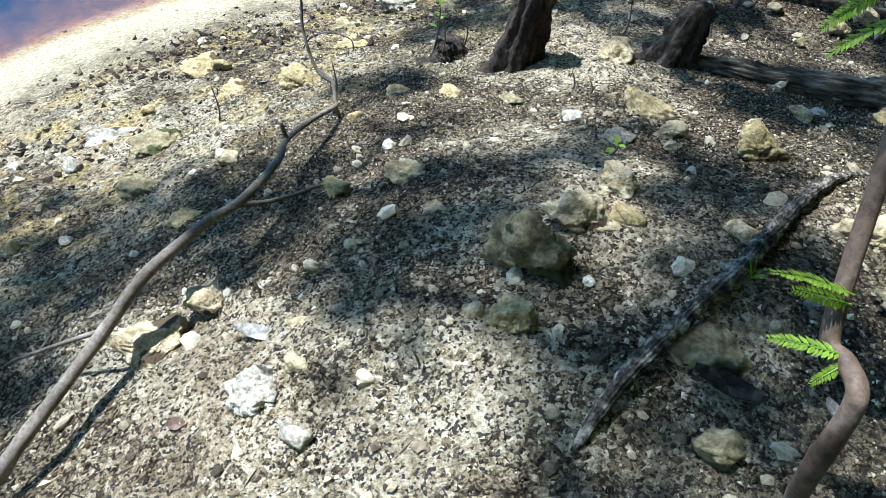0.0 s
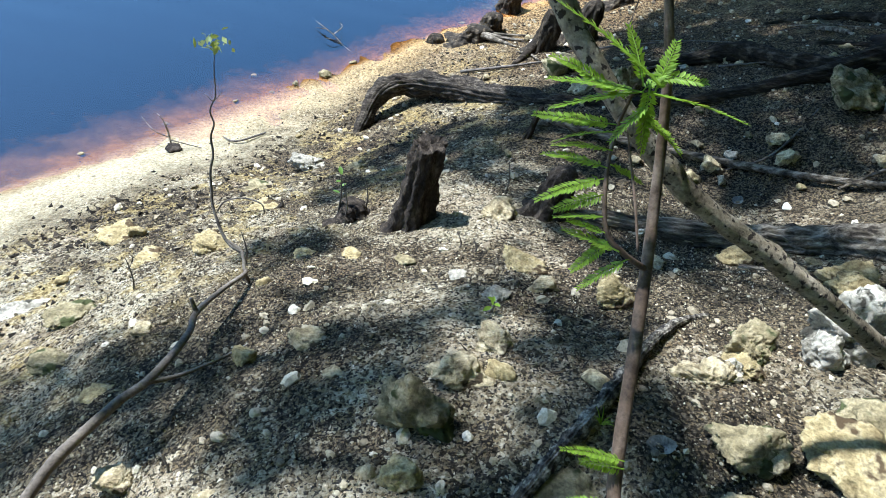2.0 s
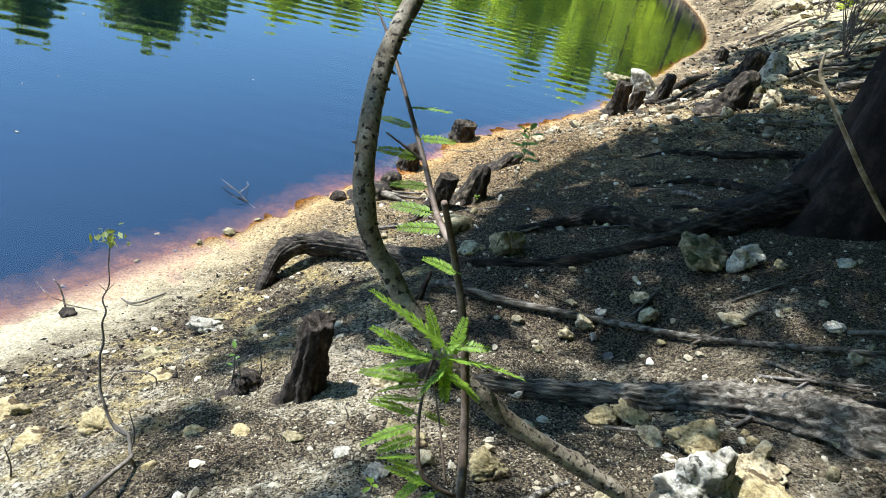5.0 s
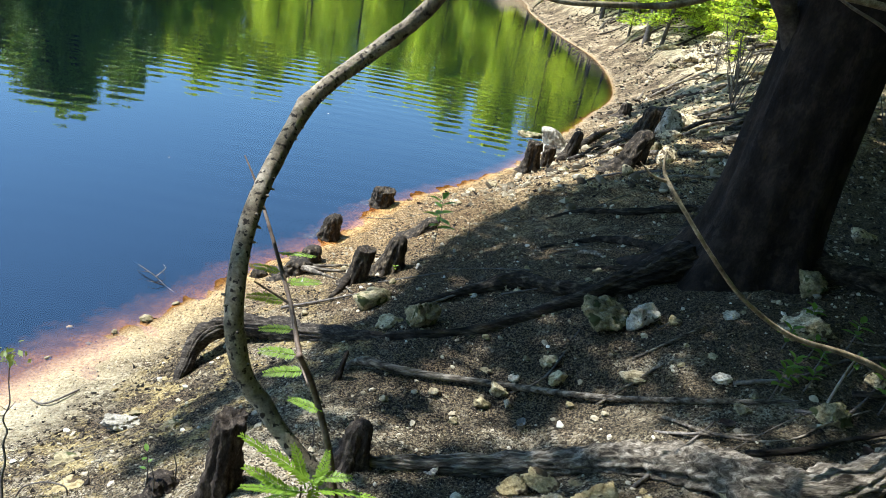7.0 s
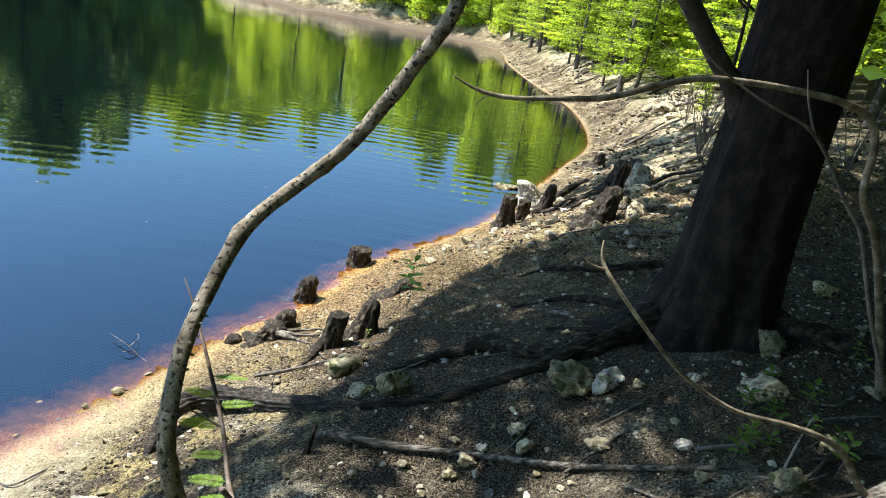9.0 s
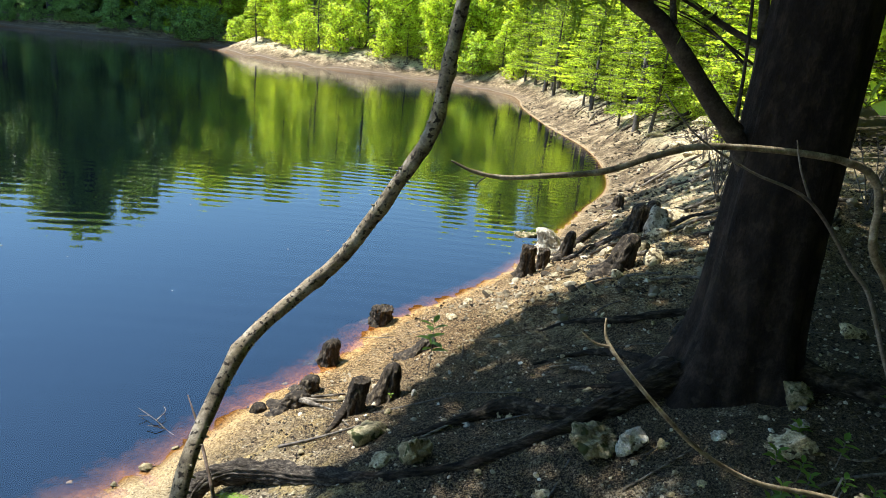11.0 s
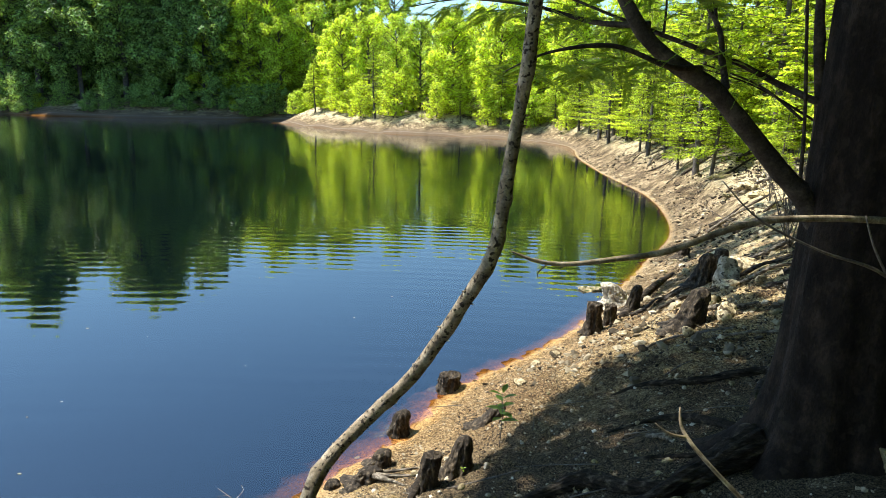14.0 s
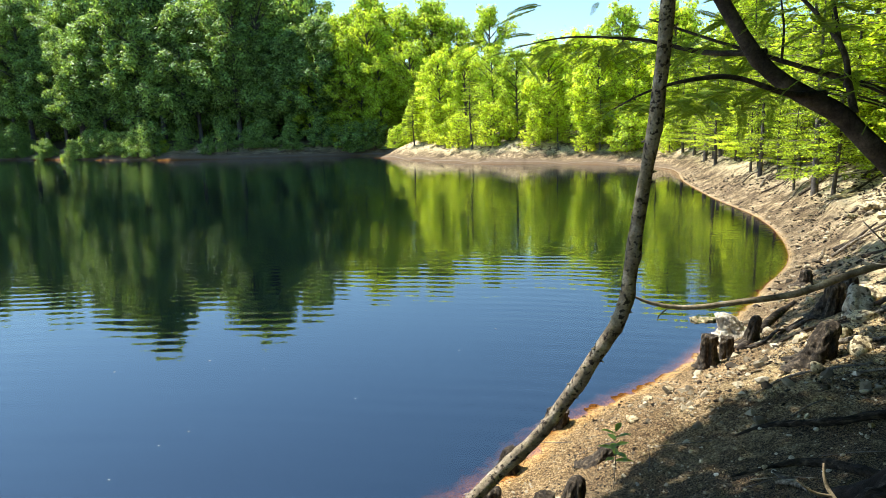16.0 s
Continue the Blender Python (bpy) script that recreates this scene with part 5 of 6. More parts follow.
tagged(solid("hooped_twig", tube(hoop, 6, 7, 0.1, 40, seed=3), TWIGBARK, hoop[0][:3]), "thin twig bent into a hoop over the soil", "twig")

# charred log
clog = lying([(0.258, 0.353, 0.004, 0.0046), (0.294, 0.429, 0.018, 0.0112), (0.332, 0.488, 0.02, 0.0115), (0.381, 0.559, 0.022, 0.0112), (0.442, 0.642, 0.024, 0.0119), (0.511, 0.744, 0.024, 0.0123), (0.587, 0.864, 0.022, 0.0115), (0.677, 0.974, 0.012, 0.0088), (0.767, 1.043, -0.008, 0.0045)])
tagged(solid("charred_log", tube(clog, 40, 12, 0.5, 30, 13, 0.14, 7), CHARWOOD, clog[0][:3]), "cracked charred log with pale ash flakes", "log")
# bleached log across the slope
blog = lying([(0.5, 1.62, 0.0, 0.012), (0.62, 1.6, 0.012, 0.022), (0.87, 1.59, 0.02, 0.036), (1.15, 1.55, 0.024, 0.05), (1.38, 1.445, 0.02, 0.064), (1.53, 1.31, 0.018, 0.074), (1.62, 1.2, 0.016, 0.076), (1.73, 1.15, 0.02, 0.07), (1.88, 1.18, 0.04, 0.058), (2.02, 1.21, 0.08, 0.05), (2.2, 1.24, 0.17, 0.048), (2.42, 1.28, 0.3, 0.046), (2.75, 1.34, 0.36, 0.04)])
tagged(solid("bleached_log", tube(blog, 56, 12, 0.34, 16, 15, 0.09, 8, knots=3), GREYWOOD, blog[0][:3]), "bleached grey driftwood log lying across the slope", "log")
# long thin bleached root with a hooked end
lroot = lying([(0.47, 2.36, 0.0, 0.01), (0.52, 2.35, 0.03, 0.016), (0.57, 2.32, 0.045, 0.02), (0.64, 2.28, 0.035, 0.019), (0.83, 2.22, 0.02, 0.016), (1.17, 2.1, 0.015, 0.014), (1.45, 1.9, 0.012, 0.012), (1.76, 1.67, 0.01, 0.01), (2.0, 1.6, 0.0, 0.006)])
tagged(solid("bleached_root", tube(lroot, 12, 8, 0.15, 20, seed=12, knots=3), GREYWOOD, lroot[0][:3]), "long pale root with a hooked end", "root")
# hump-backed log by the shore
hump = [(-0.3, 2.74, height(-0.3, 2.74) - 0.03, 0.02), (-0.28, 2.84, 0.15, 0.035), (-0.22, 2.98, 0.24, 0.05), (-0.08, 3.05, 0.27, 0.06), (0.12, 2.98, 0.32, 0.06), (0.3, 2.86, 0.38, 0.055), (0.5, 2.7, 0.48, 0.05), (0.66, 2.62, 0.54, 0.03)]
tagged(solid("hump_log", tube([(*q[:3], q[3] * 0.92) for q in hump], 44, 10, 0.4, 14, 15, 0.14, 13), DRIFTWOOD, (0.0, 3.0, 0.2)), "weathered hump-backed log with split grain", "log")

# sticks on the slope
for i, (a, b, c, rad) in enumerate((((0.95, 1.35), (1.1, 1.3), (1.2, 1.33), 0.006), ((1.5, 2.35), (1.3, 2.12), (1.15, 2.08), 0.005), ((1.5, 1.62), (1.65, 1.5), (1.95, 1.42), 0.006), ((0.15, 3.35), (0.4, 3.3), (0.62, 3.32), 0.008), ((0.9, 2.9), (1.05, 2.95), (1.15, 3.0), 0.007), ((-0.75, 2.75), (-0.85, 2.62), (-0.95, 2.7), 0.005), ((0.55, 3.35), (0.5, 3.5), (0.44, 3.6), 0.006), ((1.95, 1.55), (2.1, 1.5), (2.3, 1.62), 0.007), ((1.85, 3.35), (1.9, 3.25), (1.92, 3.15), 0.014), ((0.6, 0.25), (0.7, 0.3), (0.85, 0.32), 0.004), ((2.7, 1.95), (2.5, 1.85), (2.4, 1.9), 0.006), ((3.0, 4.6), (2.6, 4.75), (2.3, 4.7), 0.01), ((3.3, 4.3), (3.0, 4.45), (2.7, 4.5), 0.012))):
    pts = lying([(*a, 0.008, rad), (*b, 0.014, rad * 0.9), (*c, 0.006, rad * 0.5)])
    tagged(solid("fallen_stick", tube(pts, 7, 6, 0.15, 30, seed=30 + i, knots=2), (GREYWOOD, TWIGBARK)[i % 2], pts[0][:3]), "dry bent stick lying on the soil", "stick", "sticks on the bank")
for i, (line, rad) in enumerate(((((1.57, 1.68), (1.65, 1.49), (1.82, 1.41), (2.01, 1.46), (2.22, 1.52)), 0.006), (((1.51, 1.61), (1.58, 1.53), (1.65, 1.53)), 0.005), (((1.68, 1.38), (1.84, 1.35), (2.06, 1.39), (2.23, 1.4), (2.5, 1.45)), 0.012), (((1.62, 2.06), (1.77, 2.08), (1.93, 2.14)), 0.006), (((1.85, 1.75), (2.05, 1.7), (2.3, 1.78), (2.6, 1.75)), 0.009), (((2.2, 1.6), (2.45, 1.55), (2.8, 1.62)), 0.011))):
    pts = lying([(x, y, 0.01 + 0.012 * (k % 2), rad * (1 - 0.15 * k)) for k, (x, y) in enumerate(line)])
    tagged(solid("fallen_twig", tube(pts, 7, 7, 0.15, 30, seed=70 + i, knots=3), (GREYWOOD, TWIGBARK, ROOTBARK)[i % 3], pts[0][:3]), "thin curved twig lying on shaded litter", "twig", "twigs in the shade")
pale = [(2.07, 1.56, height(2.07, 1.56), 0.005), (2.1, 1.58, height(2.1, 1.58) + 0.09, 0.0045), (2.14, 1.6, height(2.14, 1.6) + 0.19, 0.003)]
tagged(solid("standing_stick", tube(pale, 7, 5, 0.1, 30, seed=81), PALEWOOD, pale[0][:3]), "short pale stick standing in the litter", "stick")
for i, (x, y, tall) in enumerate(((-0.36, 1.33, 0.12), (-0.13, 1.58, 0.15), (-0.08, 1.66, 0.13), (0.35, 1.72, 0.14), (1.32, 4.0, 0.22), (0.05, 0.44, 0.05), (-0.66, 1.25, 0.12), (0.22, 1.32, 0.06), (0.26, 1.3, 0.05), (-0.24, 0.57, 0.05))):
    p = on_land(x, y, -0.01)
    tagged(solid("dry_stem", tube([(*p, 0.0028), (x + 0.008, y, p.z + tall * 0.5, 0.0024), (x - 0.006, y + 0.01, p.z + tall, 0.0012)], 6, 5, 0.2, 60, seed=i), TWIGBARK, p), "thin dead stem standing in the soil", "stem", "dry stems")


# ---- cypress knees and stumps ----
def knee(name, x, y, tall, wide, lean=(0, 0), cut=False, mat=KNEEBARK, label="", seed=0, squash=1.0, group="cypress knees"):
    base = on_land(x, y, -0.03)
    if height(x, y) < -0.02:
        base.z = height(x, y) - 0.03
        tall = tall - base.z
    sides, rings = 56, 36
    verts, faces = [], []
    for i in range(rings + 1):
        u = i / rings
        if cut:
            r = wide * (1 + 0.7 * math.exp(-u * 7)) * (1 - 0.1 * u)
        else:
            r = wide * ((1 - 0.35 * u) + 0.85 * math.exp(-u * 7)) * math.sqrt(max(0.0, 1 - max(0, (u - 0.8) / 0.2) ** 2.2))
        for k in range(sides):
            a = 2 * math.pi * k / sides
            f = 1 + (0.16 * math.exp(-u * 2.2) + 0.05) * math.cos(5 * a + seed + 1.5 * u) + 0.05 * math.cos(11 * a + seed * 2)
            n = Vector((math.cos(a), math.sin(a), u * 2.5)) * 2.2 + Vector((seed * 3.1, 0, 0))
            f += 0.2 * noise.noise(n) + 0.1 * noise.noise(n * 3.1) + 0.07 * (0.3 - abs(noise.noise(n * 6.3))) + 0.08 * noise.noise(n * 13)
            top = 0.14 * wide * noise.noise(Vector((math.cos(a) * 1.5 + seed, math.sin(a) * 1.5, 9))) if i == rings and cut else 0
            verts.append(Vector((base.x + lean[0] * u + r * f * math.cos(a), base.y + lean[1] * u + squash * r * f * math.sin(a), base.z + tall * u + top)))
    for i in range(rings):
        for k in range(sides):
            a, b = i * sides + k, i * sides + (k + 1) % sides
            faces.append((a, b, b + sides, a + sides))
    if cut:  # a splintered top
        for ring in (0.72, 0.4):
            for k in range(sides):
                a = 2 * math.pi * k / sides
                rim = verts[rings * sides + k]
                jag = wide * (0.35 * noise.noise(Vector((math.cos(a) * ring * 3 + seed, math.sin(a) * ring * 3, 4))) + 0.2 * noise.noise(Vector((math.cos(a) * ring * 9 + seed, math.sin(a) * ring * 9, 7))) - 0.1)
                verts.append(Vector((base.x + lean[0] + (rim.x - base.x - lean[0]) * ring, base.y + lean[1] + (rim.y - base.y - lean[1]) * ring, base.z + tall + jag)))
        for i in (rings, rings + 1):
            for k in range(sides):
                a, b = i * sides + k, i * sides + (k + 1) % sides
                faces.append((a, b, b + sides, a + sides))
        rings += 2
    verts.append(Vector((base.x + lean[0], base.y + lean[1], base.z + tall - (0.1 * wide if cut else 0))))
    e = len(verts) - 1
    for k in range(sides):
        faces.append((rings * sides + k, rings * sides + (k + 1) % sides, e))
    return tagged(solid(name, (verts, faces), mat, base), label, "tree stump" if cut else "cypress knee", group)


knee("cypress_knee", 0.08, 1.54, 0.3, 0.05, (0.025, 0.02), True, label="tall dark cypress knee with a blunt broken top", seed=1)
knee("cypress_knee", -0.09, 1.6, 0.07, 0.05, (-0.03, 0.03), label="low broken cypress knee beside a taller one", seed=2)
knee("cypress_knee", 0.475, 1.6, 0.19, 0.055, (0.03, 0.03), label="stout pointed cypress knee with a reddish tip", seed=3)
knee("cypress_knee", 0.57, 3.58, 0.26, 0.06, (0.05, 0.0), True, mat=WETBARK, label="blunt dark stump at the edge of the sand", seed=4)
knee("cypress_knee", 0.78, 3.68, 0.27, 0.075, (0.05, 0.02), mat=WETBARK, label="dark pointed stump at the edge of the sand", seed=5)
knee("shore_stump", 0.2, 3.98, 0.13, 0.1, (0.03, 0), mat=WETBARK, label="low root-bound stump on wet sand", seed=6, squash=0.8)
knee("shore_stump", -0.04, 4.05, 0.09, 0.065, mat=WETBARK, label="low black stump on wet sand", seed=7)
knee("shore_stump", 0.27, 4.2, 0.16, 0.08, (0.04, 0), mat=WETBARK, label="black knobbly stump on wet sand", seed=8)
knee("water_stump", 0.4, 4.86, 0.2, 0.085, (0.06, 0), mat=WETBARK, label="knobbly black stump standing in shallow water", seed=9)
knee("water_stump", 0.88, 5.66, 0.2, 0.1, (0.02, 0), True, mat=WETBARK, label="blunt black stump standing in shallow water", seed=10)
knee("leaning_stump", 1.05, 4.5, 0.17, 0.075, (0.14, 0.03), mat=WETBARK, label="leaning dark stump on the sand", seed=11)
knee("bleached_stump", 3.3, 7.95, 0.3, 0.16, (-0.2, 0.05), mat=PALEWOOD, squash=0.8, label="pale bleached stump leaning at the water's edge", seed=31)
knee("root_snag", 0.44, 2.26, 0.17, 0.013, (0.04, 0.02), label="thin dark pointed snag on the slope", seed=32)
knee("cut_stump", 2.58, 6.8, 0.36, 0.085, (0.0, 0.0), True, mat=WETBARK, label="straight sawn stump by the water", seed=12)
knee("cut_stump", 2.83, 7.0, 0.25, 0.07, (0.0, 0.0), True, mat=WETBARK, label="short stump beside a taller one", seed=13)
knee("rotten_stump", 3.15, 7.25, 0.36, 0.08, (0.08, 0.0), mat=WETBARK, label="split rotten stump by the water", seed=14)
knee("rotten_stump", 2.75, 4.95, 0.36, 0.11, (0.16, 0.06), mat=WETBARK, label="thick leaning stump with broken top", seed=15)
knee("rotten_stump", 3.75, 6.75, 0.38, 0.12, (0.05, 0.0), mat=WETBARK, label="dark stump among limestone", seed=16)
knee("rotten_stump", 4.9, 9.8, 0.24, 0.1, (0, 0), mat=WETBARK, label="short dark stump near the bay", seed=17)
knee("rotten_stump", 4.35, 7.6, 0.22, 0.1, (0.03, 0), mat=WETBARK, label="short dark stump near the bay", seed=18)
for i, pts in enumerate(([(0.2, 3.98, 0.05, 0.03), (0.34, 3.92, 0.02, 0.014), (0.5, 3.86, 0.0, 0.007)], [(0.2, 4.0, 0.04, 0.025), (0.36, 4.0, 0.02, 0.012), (0.54, 3.98, 0.0, 0.006)], [(0.23, 3.95, 0.05, 0.025), (0.36, 3.84, 0.015, 0.012), (0.45, 3.72, 0.0, 0.006)], [(3.0, 7.05, 0.0, 0.05), (3.4, 7.6, 0.04, 0.055), (3.8, 8.1, 0.05, 0.045), (4.25, 8.65, 0.0, 0.03)], [(0.55, 3.6, 0.05, 0.03), (0.48, 3.45, 0.02, 0.02), (0.42, 3.36, 0.0, 0.01)])):
    q = lying(pts)
    tagged(solid("stump_root", tube(q, 10, 7, 0.2, 15, seed=40 + i), ROOTBARK if i > 2 else GREYWOOD, q[0][:3]), "bare root running out from a stump", "root", "stump roots")


# ---- stones ----
def stone(x, y, wide, tall, mat, label, seed, deep=None, sink=0.3, name="stone"):
    deep = deep or wide * 0.85
    b = on_land(x, y)
    v, f = rock_shape((wide * 0.62, deep * 0.62, tall * 0.8), seed, BALL5 if wide > 0.06 and y < 2.7 else BALL4 if wide > 0.045 and y < 3 or wide > 0.2 else BALL3)
    turn = Matrix.Rotation(random.Random(seed).uniform(-0.5, 0.5), 3, "Z")
    ob = solid(name, ([b + turn @ q + Vector((0, 0, tall * (0.8 - sink * 1.3))) for q in v], f), mat, b)
    return tagged(ob, label, "stone", "limestone pieces")


CREAM, WHITE, MOSS, OCHRE = (LIMESTONE, "pitted cream limestone piece half sunk in soil"), (WHITESTONE, "bright white limestone piece"), (MOSSSTONE, "grey-green mossy stone block"), (OCHRESTONE, "yellow-ochre stone half sunk in soil")
FOREGROUND_STONES = ((0.18, 0.655, 0.11, 0.09, MOSS, 1), (0.235, 0.76, 0.088, 0.055, CREAM, 2), (0.32, 0.755, 0.055, 0.033, OCHRE, 3), (0.28, 0.735, 0.037, 0.023, CREAM, 4), (0.305, 0.86, 0.075, 0.05, CREAM, 5), (0.17, 0.53, 0.075, 0.055, OCHRE, 6), (0.11, 0.54, 0.04, 0.03, CREAM, 7), (-0.32, 0.56, 0.065, 0.035, CREAM, 15), (-0.08, 0.33, 0.043, 0.03, WHITE, 16), (-0.16, 0.39, 0.064, 0.035, WHITE, 17), (-0.12, 0.435, 0.036, 0.04, CREAM, 18), (0.01, 0.78, 0.036, 0.02, CREAM, 21), (0.41, 0.52, 0.085, 0.03, MOSS, 25), (0.42, 0.38, 0.048, 0.035, MOSS, 26), (-0.39, 0.47, 0.1, 0.04, CREAM, 27), (-0.14, 0.51, 0.043, 0.02, CREAM, 28),)  # stones round the charred log
SLOPE_STONES = ((0.38, 1.215, 0.1, 0.05, OCHRE, 8), (0.42, 1.1, 0.062, 0.03, CREAM, 9), (0.23, 1.15, 0.045, 0.028, WHITE, 10), (0.31, 1.05, 0.06, 0.03, WHITE, 11), (0.56, 1.06, 0.1, 0.06, OCHRE, 12), (0.33, 1.56, 0.11, 0.055, CREAM, 13), (-0.51, 1.45, 0.105, 0.055, OCHRE, 14), (-0.06, 0.9, 0.068, 0.028, CREAM, 20), (-0.26, 1.18, 0.036, 0.04, OCHRE, 29), (-0.99, 1.2, 0.11, 0.03, WHITE, 30),)  # stones up to the cypress knees
LOGSIDE_STONES = ((0.87, 0.665, 0.17, 0.03, OCHRE, 61), (0.95, 0.74, 0.15, 0.03, MOSS, 62), (0.76, 0.86, 0.08, 0.04, OCHRE, 63), (1.66, 1.25, 0.1, 0.075, CREAM, 64), (1.14, 1.2, 0.13, 0.05, OCHRE, 65), (0.65, 0.52, 0.055, 0.04, MOSS, 22), (0.71, 0.64, 0.13, 0.035, MOSS, 23), (0.69, 0.8, 0.075, 0.042, CREAM, 24), (1.07, 1.43, 0.1, 0.04, OCHRE, 31), (0.82, 0.94, 0.11, 0.055, MOSS, 32), (1.03, 0.98, 0.17, 0.11, WHITE, 33), (1.21, 1.08, 0.11, 0.07, CREAM, 34), (0.93, 0.9, 0.08, 0.09, WHITE, 35), (0.78, 0.89, 0.075, 0.08, MOSS, 36), (1.17, 1.25, 0.15, 0.045, OCHRE, 37), (1.2, 0.96, 0.16, 0.05, OCHRE, 38), (0.67, 0.8, 0.07, 0.04, CREAM, 39), (1.65, 1.2, 0.09, 0.1, CREAM, 49), (2.05, 1.5, 0.11, 0.07, MOSS, 52),)  # the heap by the bleached log
BANK_STONES = ((-0.43, 2.33, 0.12, 0.045, WHITE, 19), (1.6, 2.38, 0.2, 0.1, MOSS, 40), (0.84, 2.66, 0.13, 0.12, MOSS, 41), (2.27, 1.98, 0.18, 0.07, CREAM, 42), (2.52, 2.33, 0.14, 0.07, MOSS, 43), (3.7, 6.2, 0.23, 0.25, WHITE, 44), (3.2, 8.95, 0.34, 0.12, MOSS, 45), (-0.6, 3.45, 0.05, 0.03, CREAM, 46), (0.7, 2.75, 0.12, 0.04, CREAM, 47), (0.66, 3.12, 0.2, 0.09, MOSS, 48), (1.33, 2.2, 0.08, 0.035, CREAM, 50), (1.6, 1.95, 0.1, 0.04, CREAM, 51), (2.95, 5.2, 0.2, 0.1, CREAM, 53), (3.05, 4.9, 0.18, 0.12, CREAM, 54), (4.0, 6.4, 0.3, 0.14, CREAM, 55), (3.5, 5.7, 0.22, 0.1, CREAM, 56), (1.45, 5.1, 0.09, 0.05, CREAM, 57), (1.75, 5.9, 0.1, 0.05, CREAM, 58), (2.0, 6.1, 0.1, 0.06, CREAM, 59),)  # stones towards the far bank
for x, y, w, h, look_of, i in FOREGROUND_STONES + SLOPE_STONES + LOGSIDE_STONES + BANK_STONES:
    stone(x, y, w, h * (0.75 if w < 0.12 else 1), look_of[0], look_of[1], i, sink=0.42 if w < 0.12 else 0.3)
# hollow white stone
hv, hf = rock_shape((0.075, 0.06, 0.07), 91)
hb = on_land(1.74, 2.3, 0.03)
hv = [q * (1 - 0.75 * math.exp(-((q.x - 0.01) ** 2 + (q.z - 0.01) ** 2) / 0.0011)) if q.y < 0 else q for q in hv]
tagged(solid("hollow_stone", ([hb + q for q in hv], hf), WHITESTONE, hb), "white limestone ring with a hollow in its middle", "stone", "limestone pieces")

rnd = random.Random(21)
for i in range(95):
    x, y = rnd.uniform(-1.1, 2.6), rnd.uniform(0.1, 4.6)
    if float(inland(x, y)) < 0.4:
        continue
    w = rnd.uniform(0.018, 0.05)
    stone(x, y, w, w * rnd.uniform(0.4, 0.7), rnd.choice((LIMESTONE, LIMESTONE, WHITESTONE, OCHRESTONE, MOSSSTONE)), "small pitted limestone lump on dark soil", 200 + i)
for i in range(95):
    x, y = rnd.uniform(1.9, 8.5), 4.3 + 10 * rnd.random() ** 1.5
    s = float(inland(x, y))
    if s < 0.3 or s > 3.4:
        continue
    w = 0.05 + 0.15 * rnd.random() ** 2.2
    stone(x, y, w, w * rnd.uniform(0.4, 0.7), rnd.choice((LIMESTONE, LIMESTONE, OCHRESTONE, MOSSSTONE)), "weathered limestone lump on the far bank", 400 + i)


for i, (x, y, w, mat) in enumerate(((-0.88, 1.62, 0.13, OCHRESTONE), (-0.7, 1.42, 0.1, OCHRESTONE), (-0.8, 1.15, 0.1, MOSSSTONE), (-0.45, 1.75, 0.1, OCHRESTONE), (-0.55, 2.0, 0.09, MOSSSTONE), (-0.72, 0.95, 0.08, MOSSSTONE), (-0.5, 0.8, 0.07, OCHRESTONE), (-0.2, 2.15, 0.07, MOSSSTONE), (-0.05, 1.3, 0.06, OCHRESTONE), (-0.2, 1.35, 0.05, OCHRESTONE))):
    stone(x, y, w, w * 0.16, mat, "flat crust of yellowish limestone flush with the soil", 850 + i, sink=0.3)


# bare twigs and stones at the water's edge
def twig_clump(name, lines, mat, label):
    base = lines[0][0][:3]
    root = holder(name, base, label, "twig")
    for k, pts in enumerate(lines):
        solid("twig", tube(pts, 6, 5, 0.12, 40, seed=k), mat, pts[0][:3], root)


twig_clump("drowned_twig", ([(-0.53, 3.81, -0.05, 0.004), (-0.66, 3.92, 0.02, 0.0035), (-0.82, 4.07, 0.03, 0.002)], [(-0.6, 3.87, 0.0, 0.003), (-0.66, 3.86, 0.025, 0.0025), (-0.72, 3.88, 0.02, 0.0015)], [(-0.68, 3.94, 0.02, 0.003), (-0.64, 4.02, 0.04, 0.0025), (-0.67, 4.1, 0.03, 0.0015)], [(-0.74, 4.0, 0.02, 0.0025), (-0.8, 3.97, 0.035, 0.0012)]), GREYWOOD, "pale forked twig lying in shallow water")
twig_clump("shore_twig", ([(-1.12, 2.51, 0.0, 0.005), (-1.14, 2.54, 0.07, 0.0042), (-1.17, 2.57, 0.13, 0.003), (-1.2, 2.58, 0.16, 0.0015)], [(-1.14, 2.53, 0.06, 0.0035), (-1.06, 2.53, 0.05, 0.003), (-0.97, 2.55, 0.025, 0.002)], [(-1.14, 2.54, 0.065, 0.003), (-1.22, 2.56, 0.075, 0.0025), (-1.3, 2.62, 0.1, 0.0012)]), GREYWOOD, "bare forked twig standing at the water's edge")
tagged(solid("bark_clump", ([on_land(-1.11, 2.5, 0.012) + q for q in rock_shape((0.05, 0.035, 0.022), 61, BALL3)[0]], BALL3[1]), KNEEBARK, on_land(-1.11, 2.5)), "dark clump of wet bark under a twig", "bark")
for i, (x, y, w) in enumerate(((-0.61, 3.45, 0.06), (-1.0, 3.36, 0.035), (-1.0, 3.04, 0.035), (-0.85, 3.2, 0.03), (-0.5, 3.66, 0.035), (-0.75, 3.3, 0.03), (0.1, 4.5, 0.04), (-1.25, 2.75, 0.03), (-1.5, 2.4, 0.035), (0.3, 4.45, 0.05))):
    stone(x, y, w, w * 0.55, MOSSSTONE, "small wet stone at the water's edge", 800 + i, sink=0.2)

